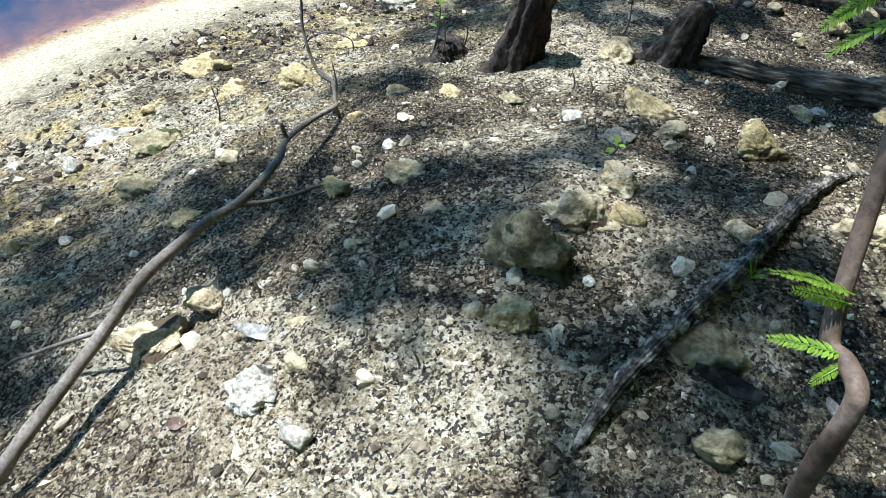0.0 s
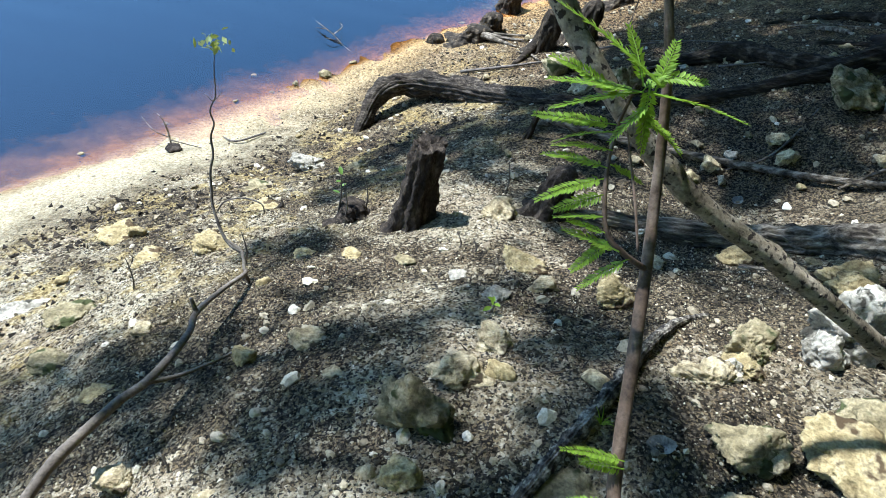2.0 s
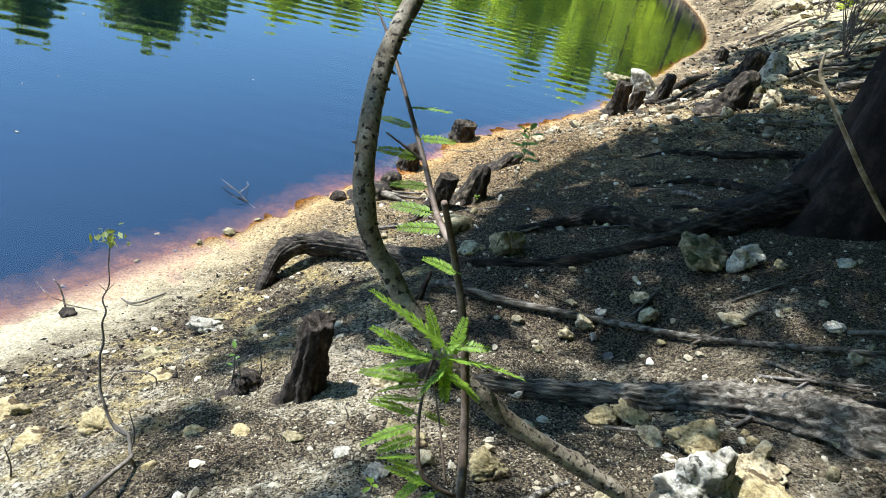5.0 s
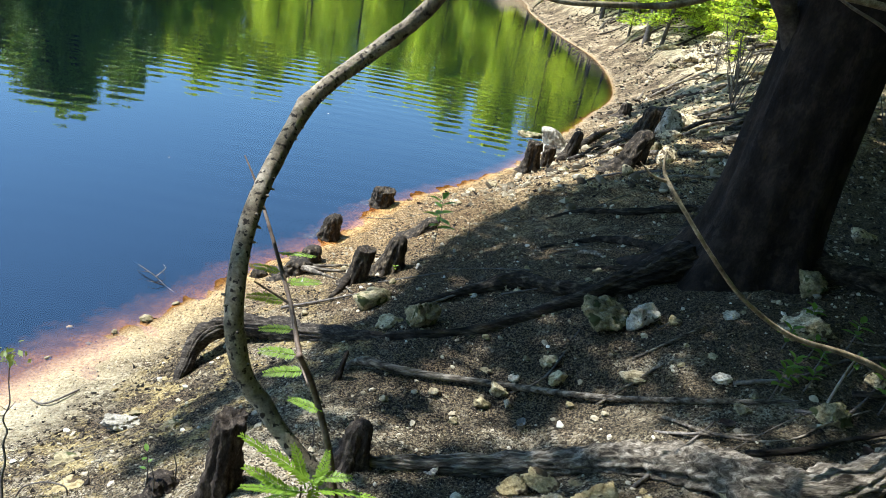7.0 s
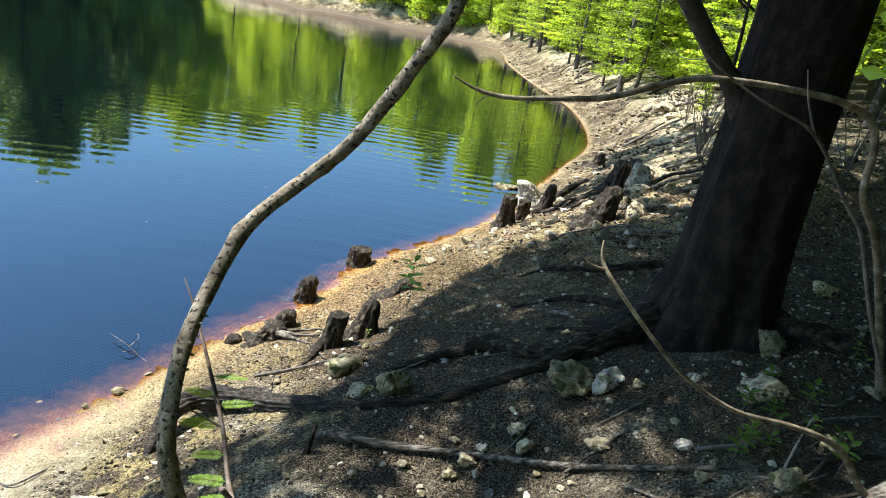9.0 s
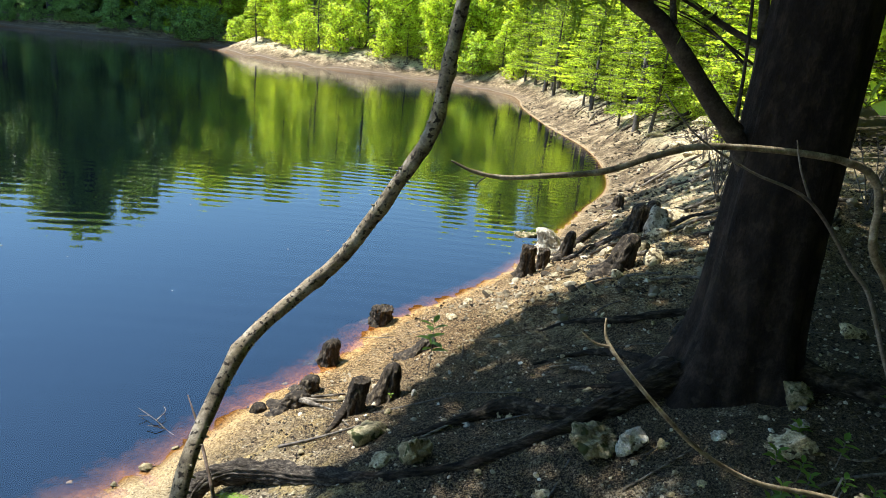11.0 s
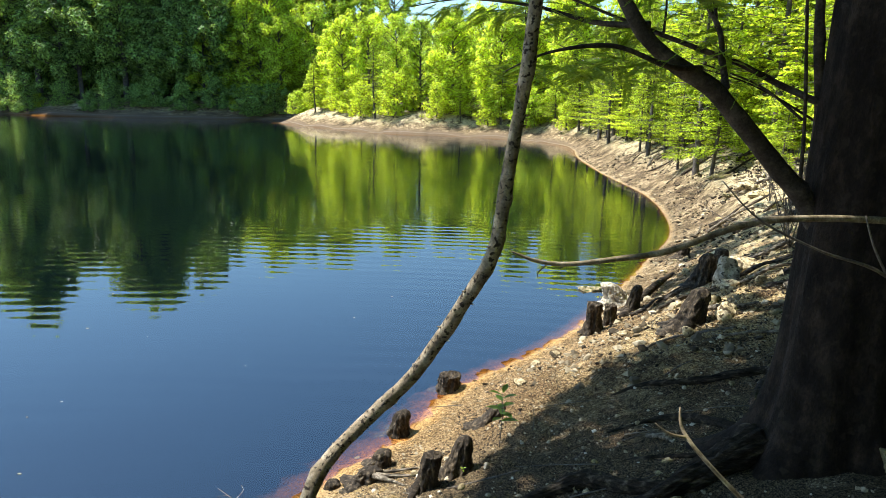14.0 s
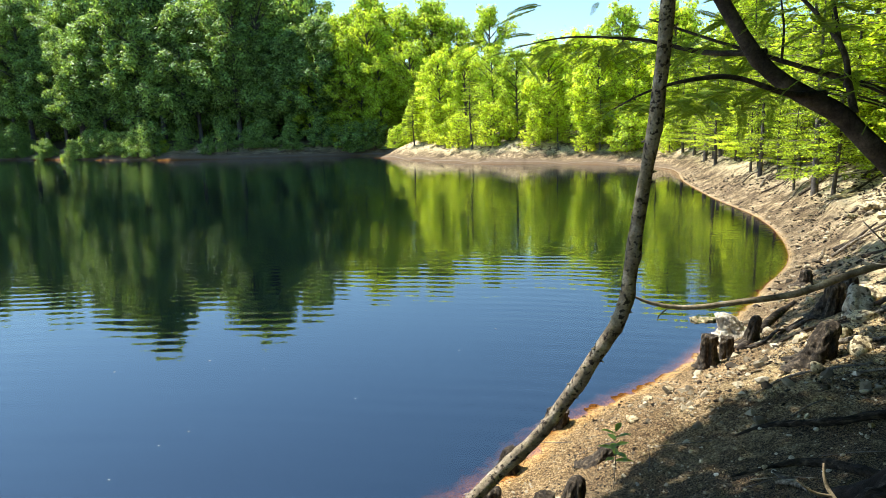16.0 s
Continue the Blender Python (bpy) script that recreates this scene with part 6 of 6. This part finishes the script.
rnd = random.Random(91)
for i in range(26):
    x, y = rnd.uniform(6.2, 10.2), rnd.uniform(9.0, 16.5)
    if not 1.3 < float(inland(x, y)) < 3.2:
        continue
    w = rnd.uniform(0.25, 0.65)
    stone(x, y, w, w * rnd.uniform(0.18, 0.3), rnd.choice((LIMESTONE, LIMESTONE, OCHRESTONE)), "flat sunlit limestone slab on the bay's bank", 900 + i, deep=w * rnd.uniform(0.6, 1.1))


rnd = random.Random(48)
for i in range(26):
    x, y = rnd.uniform(2.9, 5.2), rnd.uniform(4.7, 7.6)
    if float(inland(x, y)) < 0.5:
        continue
    a, long, rad = rnd.uniform(-0.6, 0.5), rnd.uniform(0.35, 0.95), rnd.uniform(0.014, 0.042)
    pts = [(x, y, 0.01, rad)]
    for k in (1, 2, 3):
        a += rnd.uniform(-0.3, 0.3)
        x, y = x + long / 3 * math.cos(a), y + long / 3 * math.sin(a)
        pts.append((x, y, rnd.uniform(0.0, 0.07), rad * (1 - 0.25 * k)))
    pts = lying(pts)
    tagged(solid("driftwood", tube(pts, 12, 7, 0.25, 12, 5, 0.1, seed=500 + i, knots=2), rnd.choice((GREYWOOD, ROOTBARK, DRIFTWOOD)), pts[0][:3]), "bent grey driftwood branch lying among rubble", "driftwood", "driftwood pieces")


# ---- flakes afloat ----
rnd = random.Random(63)
for i in range(16):
    x, y = rnd.uniform(-4.5, 0.5), rnd.uniform(2.0, 10.0)
    if float(inland(x, y)) > -0.35:
        continue
    v, f = rock_shape((rnd.uniform(0.008, 0.018), rnd.uniform(0.006, 0.012), 0.003), 700 + i, BALL2)
    tagged(solid("floating_flake", ([Vector((x, y, 0.002)) + q for q in v], f), PALEWOOD, (x, y, 0)), "small pale flake afloat on the lake", "flake", "floating flakes")


rnd = random.Random(49)
for i in range(48):
    y = rnd.uniform(8.5, 24)
    edge = float(np.interp(y, (8, 10.64, 13.34, 18, 23.5), (2.9, 4.63, 6.15, 7.4, 7.8)))
    x = edge + rnd.uniform(0.5, 3.2)
    a, long, rad = rnd.uniform(-1.0, 1.0), rnd.uniform(0.5, 1.5), rnd.uniform(0.015, 0.05)
    pts = [(x, y, 0.02, rad)]
    for k in (1, 2, 3):
        a += rnd.uniform(-0.3, 0.3)
        x, y = x + long / 3 * math.cos(a), y + long / 3 * math.sin(a)
        pts.append((x, y, rnd.uniform(0.0, 0.12), rad * (1 - 0.25 * k)))
    pts = lying(pts)
    tagged(solid("driftwood", tube(pts, 8, 6, 0.25, 8, seed=560 + i, knots=2), rnd.choice((GREYWOOD, ROOTBARK, ROOTBARK)), pts[0][:3]), "dead branch lying on the bay's bank", "driftwood", "driftwood pieces")


# ---- dead leaves and bark flakes ----
def dead_leaf(x, y, long, wide, turn, mat, label):
    b = on_land(x, y, 0.008)
    m = Matrix.Rotation(radians(turn), 3, "Z")
    v, f = [], []
    for layer in (0.0, -0.0015):
        for i in range(7):
            u = i / 6
            w = wide * 0.5 * math.sin(math.pi * (0.06 + 0.9 * u)) ** 0.8
            z = 0.1 * long * (2 * u - 1) ** 2 + layer
            for k in (-1, 0, 1):
                v.append(b + m @ Vector((long * (u - 0.5), k * w, z + 0.25 * abs(k) * w)))
    for o in (0, 21):
        for i in range(6):
            for k in (0, 1):
                q = o + 3 * i + k
                f.append((q, q + 1, q + 4, q + 3) if o == 0 else (q, q + 3, q + 4, q + 1))
    return tagged(solid("dead_leaf", (v, f), mat, b), label, "leaf", "dead leaves")


BROWNLEAF = rough_stuff("brown_leaf", ((0.35, (0.04, 0.026, 0.02)), (0.6, (0.13, 0.075, 0.05))), 30, 120, 0.6, 0.4, 0.001)
GREYLEAF = rough_stuff("grey_leaf", ((0.35, (0.11, 0.1, 0.085)), (0.6, (0.3, 0.275, 0.235))), 30, 120, 0.6, 0.4, 0.001)
for x, y, long, wide, turn, mat, label in ((0.155, 0.235, 0.08, 0.035, -20, BROWNLEAF, "purple-brown dead leaf curled on the sand"), (0.56, 0.62, 0.05, 0.035, 10, GREYLEAF, "pale grey dead leaf on dark soil"), (-0.17, 0.4, 0.04, 0.025, 40, GREYLEAF, "grey flake of bark against a white stone"), (-0.2, 0.49, 0.075, 0.025, 0, GREYLEAF, "long grey flake of bark"), (0.55, 0.46, 0.035, 0.016, -60, GREYLEAF, "small pale dead leaf"),
                                     (-0.26, 0.33, 0.025, 0.02, 20, BROWNLEAF, "small brown dead leaf"), (0.43, 0.47, 0.09, 0.03, -15, KNEEBARK, "long dark flake of bark"), (1.15, 1.9, 0.06, 0.035, 50, GREYLEAF, "grey dead leaf on the slope"), (1.72, 1.55, 0.06, 0.04, 0, BROWNLEAF, "brown dead leaf by the bleached log"), (2.05, 1.32, 0.06, 0.045, 80, BROWNLEAF, "red-brown dead leaf by the dead branch"), (1.9, 3.35, 0.16, 0.06, -50, GREYWOOD, "grey slab of bark on the slope")):
    dead_leaf(x, y, long, wide, turn, mat, label)


# ---- broad-leaved seedlings ----
def seedling(name, x, y, tall, leaves, size, label, seed, mat):
    b = on_land(x, y)
    root = holder(name, b, label, "plant", "seedlings")
    r = random.Random(seed)
    top = b + Vector((0.01, 0, tall))
    stem_part = solid("stem", tube([(*b, 0.003), (b.x + 0.01, b.y, b.z + tall * 0.5, 0.0025), (*top, 0.0012)], 6, 5, 0.1, 30), TWIGBARK, b, root)
    for i in range(leaves):
        u = 1 - 0.55 * i / leaves
        a = i * 2.4 + seed
        at = b.lerp(top, u)
        d = Vector((math.cos(a), math.sin(a), 0.75 if i < 3 else 0.3)).normalized()
        s = d.cross(Vector((0, 0, 1))).normalized()
        n = s.cross(d)
        L = size * r.uniform(0.8, 1.15)
        prof = ((0, 0.04), (0.25, 0.17), (0.5, 0.22), (0.75, 0.15), (1.0, 0.0))
        v, f = [], []
        for t, w in prof:
            c = at + d * L * t - Vector((0, 0, 0.25 * L * t * t))
            v += [c - s * w * L + n * 0.05 * L * w, c - n * 0.04 * L, c + s * w * L + n * 0.05 * L * w]
        for k in range(4):
            f += [(3 * k, 3 * k + 1, 3 * k + 4, 3 * k + 3), (3 * k + 1, 3 * k + 2, 3 * k + 5, 3 * k + 4)]
        solid("leaf", (v, f), mat, at, stem_part)
    return root


SEEDLEAF = leaf_stuff("seedling_leaves", (0.13, 0.23, 0.04), 0.9, 1.1)
seedling("broadleaf_seedling", 1.08, 3.9, 0.4, 11, 0.11, "upright seedling with long pointed green leaves", 1, SEEDLEAF)
seedling("small_seedling", -0.16, 1.62, 0.17, 4, 0.03, "tiny green seedling on the dry bank", 2, SEEDLEAF)
seedling("small_seedling", 0.29, 0.97, 0.04, 4, 0.025, "tiny green seedling between stones", 3, FROND)
for i, (x, y) in enumerate(((2.15, 1.75), (2.25, 1.7), (2.3, 1.62), (2.05, 1.65), (2.75, 2.05), (2.85, 2.2))):
    seedling("small_seedling", x, y, 0.09, 7, 0.045, "small leafy seedling in the shade of the cypress", 10 + i, SEEDLEAF)
for i, (x, y) in enumerate(((2.18, 1.83), (2.02, 1.72), (1.97, 1.66), (2.22, 1.5), (2.31, 2.04), (2.12, 1.9), (2.35, 1.85), (1.9, 1.62))):
    seedling("small_seedling", x, y, 0.08 + 0.025 * (i % 4), 9, 0.05, "small leafy seedling in the shade of the cypress", 30 + i, SEEDLEAF)
r = random.Random(66)
gb = on_land(0.46, 0.63, 0.035)
grass = holder("grass_tuft", gb, "small green grass tuft growing on a charred log", "grass")
for i in range(14):
    a, L = r.uniform(0, 6.3), r.uniform(0.012, 0.026)
    e = gb + Vector((math.cos(a) * L * 0.8, math.sin(a) * L * 0.8, L))
    solid("blade", tube([(*gb, 0.0009), (*(gb.lerp(e, 0.6) + Vector((0, 0, 0.004))), 0.0008), (*e, 0.0003)], 4, 4, 0), FROND, gb, grass)
tuft = seedling("small_seedling", 0.8, 3.6, 0.05, 5, 0.03, "small bright seedling against a stump", 4, FROND)


rnd = random.Random(35)
for i in range(34):
    x, y = rnd.uniform(0.9, 3.4), rnd.uniform(1.0, 5.2)
    a, long = rnd.uniform(-0.7, 0.7) + (math.pi if rnd.random() < 0.5 else 0), rnd.uniform(0.15, 0.55)
    rad = rnd.uniform(0.002, 0.006)
    pts = lying([(x, y, 0.008, rad), (x + 0.5 * long * math.cos(a), y + 0.5 * long * math.sin(a) + rnd.uniform(-0.03, 0.03), 0.016, rad * 0.9), (x + long * math.cos(a), y + long * math.sin(a), 0.006, rad * 0.4)])
    tagged(solid("fallen_stick", tube(pts, 6, 6, 0.15, 30, seed=130 + i, knots=1), rnd.choice((GREYWOOD, TWIGBARK, TWIGBARK)), pts[0][:3]), "dry bent stick lying on the soil", "stick", "sticks on the bank")
for i in range(55):
    x, y = rnd.uniform(0.7, 3.2), rnd.uniform(0.7, 2.3)
    w = rnd.uniform(0.025, 0.085)
    stone(x, y, w, w * rnd.uniform(0.35, 0.6), rnd.choice((LIMESTONE, LIMESTONE, WHITESTONE, OCHRESTONE, MOSSSTONE)), "pitted limestone lump among litter", 600 + i)


# ---- leafless shrubs beyond the cypress ----
def bare_shrub(x, y, tall, seed):
    b = on_land(x, y)
    root = holder("bare_shrub", b, "thin leafless shrub with spreading dark twigs", "shrub", "leafless shrubs")
    r = random.Random(seed)
    for i in range(7):
        a, out = r.uniform(0, 6.3), r.uniform(0.1, 0.35) * tall
        top = b + Vector((math.cos(a) * out, math.sin(a) * out, tall * r.uniform(0.6, 1.0)))
        mid = b.lerp(top, 0.5) + Vector((r.gauss(0, 0.03), r.gauss(0, 0.03), r.gauss(0, 0.03)))
        shoot_of = solid("shoot", tube([(*b, 0.007), (*mid, 0.005), (*top, 0.002)], 5, 5, 0.15, 20, seed=i), TWIGBARK, b, root)
        for k in range(3):
            p = mid.lerp(top, r.uniform(0.0, 0.8))
            e = p + Vector((r.gauss(0, 0.12), r.gauss(0, 0.12), r.uniform(0.02, 0.16))) * tall
            solid("twig", tube([(*p, 0.003), (*(p.lerp(e, 0.5) + Vector((0, 0, 0.02))), 0.0024), (*e, 0.001)], 4, 4, 0.1), TWIGBARK, p, shoot_of)


for i, (x, y, tall) in enumerate(((4.6, 6.6, 0.9), (5.0, 7.3, 1.1), (5.6, 8.2, 1.0), (4.4, 5.6, 0.8), (6.4, 9.6, 1.2), (7.0, 11.2, 1.1), (5.2, 5.2, 1.0))):
    bare_shrub(x, y, tall, 300 + i)
rnd = random.Random(57)
for i in range(34):
    x, y = rnd.uniform(2.9, 5.6), rnd.uniform(1.6, 5.6)
    w = 0.05 + 0.16 * rnd.random() ** 2
    stone(x, y, w, w * rnd.uniform(0.4, 0.6), rnd.choice((LIMESTONE, WHITESTONE, MOSSSTONE)), "limestone lump behind the big cypress", 950 + i)


# ---- loose stuff on the ground ----
def strewn(name, count, box, size, ball, mat, label, category, seed, flat=0.6, need=(0.1, 9), thick=None, slim=1.0):
    g = np.random.default_rng(seed)
    x, y = g.uniform(box[0], box[1], count), g.uniform(box[2], box[3], count)
    d = inland(x, y)
    back = d * (1 + 1.8 * np.clip((y - 2.6) * 0.55, 0, 1))
    keep = (back > need[0]) & (d < need[1])
    if thick:
        keep &= thick(x, y, d) > g.random(count)
    x, y, d = x[keep], y[keep], d[keep]
    n = len(x)
    rough = np.array([0.022 * noise.noise((a * 3.1, b * 3.1, 0)) + 0.012 * noise.noise((a * 9, b * 9, 3)) + 0.007 * noise.noise((a * 24, b * 24, 7)) for a, b in zip(x, y)])
    z = land(x, y) + np.clip(d / 0.8, 0.25, 1) * rough
    k = size * 1.3 * g.uniform(0.35, 1.0, n) ** 1.6
    r = np.stack([k * g.uniform(0.7, 1.2, n), k * g.uniform(0.6, 1.0, n) * slim, k * flat * g.uniform(0.6, 1.1, n)], 1)
    bv, bf = np.array([tuple(q) for q in ball[0]]), np.array(ball[1])
    v = bv[None] * r[:, None, :] * g.uniform(0.7, 1.2, (n, len(bv), 1))
    a, b, c = g.uniform(0, 6.3, n), g.uniform(-0.6, 0.6, n), g.uniform(-0.6, 0.6, n)
    vy, vz = v[..., 1] * np.cos(b)[:, None] - v[..., 2] * np.sin(b)[:, None], v[..., 1] * np.sin(b)[:, None] + v[..., 2] * np.cos(b)[:, None]
    vx, vz = v[..., 0] * np.cos(c)[:, None] + vz * np.sin(c)[:, None], vz * np.cos(c)[:, None] - v[..., 0] * np.sin(c)[:, None]
    px, py = vx * np.cos(a)[:, None] - vy * np.sin(a)[:, None], vx * np.sin(a)[:, None] + vy * np.cos(a)[:, None]
    verts = np.stack([px + x[:, None], py + y[:, None], vz + (z + r[:, 2] * 0.35)[:, None]], 2).reshape(-1, 3)
    faces = (bf[None] + (np.arange(n) * len(bv))[:, None, None]).reshape(-1, 3)
    me = bpy.data.meshes.new(name)
    me.from_pydata(verts.tolist(), [], faces.tolist())
    me.materials.append(mat)
    me.update()
    return tagged(new(name, me), label, category, kind="stuff")


OCTA = ([Vector(q) for q in ((1, 0, 0), (-1, 0, 0), (0, 1, 0), (0, -1, 0), (0, 0, 1), (0, 0, -1))], [(0, 2, 4), (2, 1, 4), (1, 3, 4), (3, 0, 4), (2, 0, 5), (1, 2, 5), (3, 1, 5), (0, 3, 5)])
CRUMB = ([Vector(q) for q in ((1, 0, 0), (-0.5, 0.87, 0), (-0.5, -0.87, 0), (0.1, 0, 1), (0, 0, -0.8))], [(0, 1, 3), (1, 2, 3), (2, 0, 3), (1, 0, 4), (2, 1, 4), (0, 2, 4)])
BALL1 = icosphere(1)
on_humus = lambda x, y, d: 0.08 + 0.92 * humus_share(x, y) ** 1.3
near_more = lambda x, y, d: (0.95 - 0.13 * y) * (1.0 - 0.45 * humus_share(x, y))
strewn("stone_chips", 30000, (-2.0, 3.0, 0.0, 5.5), 0.006, OCTA, CHIPS, "pale and grey limestone chips strewn over soil", "gravel", 1, 0.75, (0.5, 9), near_more)
strewn("fine_chips", 46000, (-0.8, 1.2, 0.12, 1.9), 0.0038, CRUMB, CHIPS, "fine limestone grit on the bank", "gravel", 7, 0.8, (0.5, 9))
strewn("gravel", 6500, (-2.0, 3.4, 0.0, 6.0), 0.009, BALL1, CHIPS, "broken limestone gravel on the bank", "gravel", 2, 0.65, (0.5, 9))
strewn("pebbles", 650, (-1.2, 3.0, 0.05, 4.5), 0.016, BALL2, PEBBLE, "rounded pale limestone pebbles half sunk in soil", "gravel", 15, 0.6, (0.6, 9))
strewn("dark_litter", 60000, (-2.0, 3.0, 0.0, 5.0), 0.0042, CRUMB, LITTER, "black charred crumbs and leaf litter", "litter", 3, 0.7, (0.45, 9), on_humus, 0.7)
strewn("beach_debris", 30000, (-2.4, 1.2, 0.2, 5.0), 0.0165, CRUMB, LITTER, "dark bark crumbs scattered on pale sand", "litter", 4, 0.45, (0.34, 1.25), lambda x, y, d: np.clip((d - 0.3) * 2.2, 0, 1) * np.clip((1.25 - d) / 0.5, 0, 1) * np.clip([0.5 + 1.3 * noise.noise((a * 4, b * 4, 21)) for a, b in zip(x, y)], 0.05, 1))
strewn("pine_straw", 5000, (-1.0, 3.2, 0.0, 5.0), 0.02, OCTA, LITTER, "thin dry needles and twigs on the soil", "litter", 5, 0.08, (0.6, 9), None, 0.1)
strewn("bark_bits", 20000, (-2.0, 3.0, 0.1, 5.5), 0.0078, CRUMB, LITTER, "dark brown bark bits scattered over the sand and soil", "litter", 8, 0.45, (0.5, 9), lambda x, y, d: on_humus(x, y, d) * np.clip((y - 0.2) * 1.6, 0.1, 1), 0.7)
strewn("drowned_bits", 9000, (-3.2, 3.5, 0.0, 8.0), 0.012, CRUMB, LITTER, "dark bark bits on the sand under shallow water", "litter", 18, 0.4, (-0.7, 0.03), lambda x, y, d: np.clip([0.4 + 1.2 * noise.noise((a * 2.5, b * 2.5, 31)) for a, b in zip(x, y)], 0.05, 1), 0.7)
strewn("strand_bits", 15000, (-1.0, 4.0, 2.4, 8.5), 0.0085, CRUMB, LITTER, "brown bark bits washed up on wet sand", "litter", 16, 0.5, (0.02, 1.4), None, 0.7)
strewn("strand_pebbles", 900, (-1.4, 4.0, 2.0, 8.5), 0.009, BALL1, PEBBLE, "pale pebbles on the wet sand", "gravel", 17, 0.6, (0.04, 1.4))
strewn("bank_litter", 7000, (1.0, 10, 4.3, 20), 0.03, CRUMB, LITTER, "dark bark and dead wood bits on the sunny bank", "litter", 9, 0.5, (0.1, 4), None, 0.6)
strewn("bank_rubble", 800, (1.8, 8.5, 4.0, 15), 0.055, BALL1, CHIPS, "tumbled limestone rubble on the sunny bank", "rubble", 10, 0.6, (0.35, 3.6))
strewn("knee_rubble", 320, (1.5, 4.6, 4.1, 7.6), 0.045, OCTA, CHIPS, "broken pale limestone among the cypress knees", "rubble", 19, 0.6, (0.7, 3.0))
strewn("bay_rubble", 1500, (4.5, 12.5, 8.5, 36), 0.065, BALL1, CHIPS, "limestone rubble along the bay", "rubble", 11, 0.5, (0.15, 3.4))
strewn("bay_litter", 18000, (4.5, 12.5, 8.5, 36), 0.07, CRUMB, LITTER, "dark dead wood and leaf litter along the bay", "litter", 12, 0.4, (0.3, 4.5), lambda x, y, d: np.minimum(1, 0.25 + d * 0.25), 0.5)
strewn("shade_litter", 9000, (2.6, 6.0, 0.8, 5.8), 0.022, CRUMB, LITTER, "dark leaf litter behind the big cypress", "litter", 13, 0.4, (0.5, 9), None, 0.6)
strewn("shade_chips", 5000, (2.6, 6.0, 0.8, 5.8), 0.016, OCTA, CHIPS, "limestone chips behind the big cypress", "gravel", 14, 0.6, (0.5, 9))
strewn("bank_gravel", 16000, (1.0, 10, 4.5, 18), 0.016, CRUMB, CHIPS, "coarse limestone gravel on the far bank", "gravel", 6, 0.7, (0.1, 4))
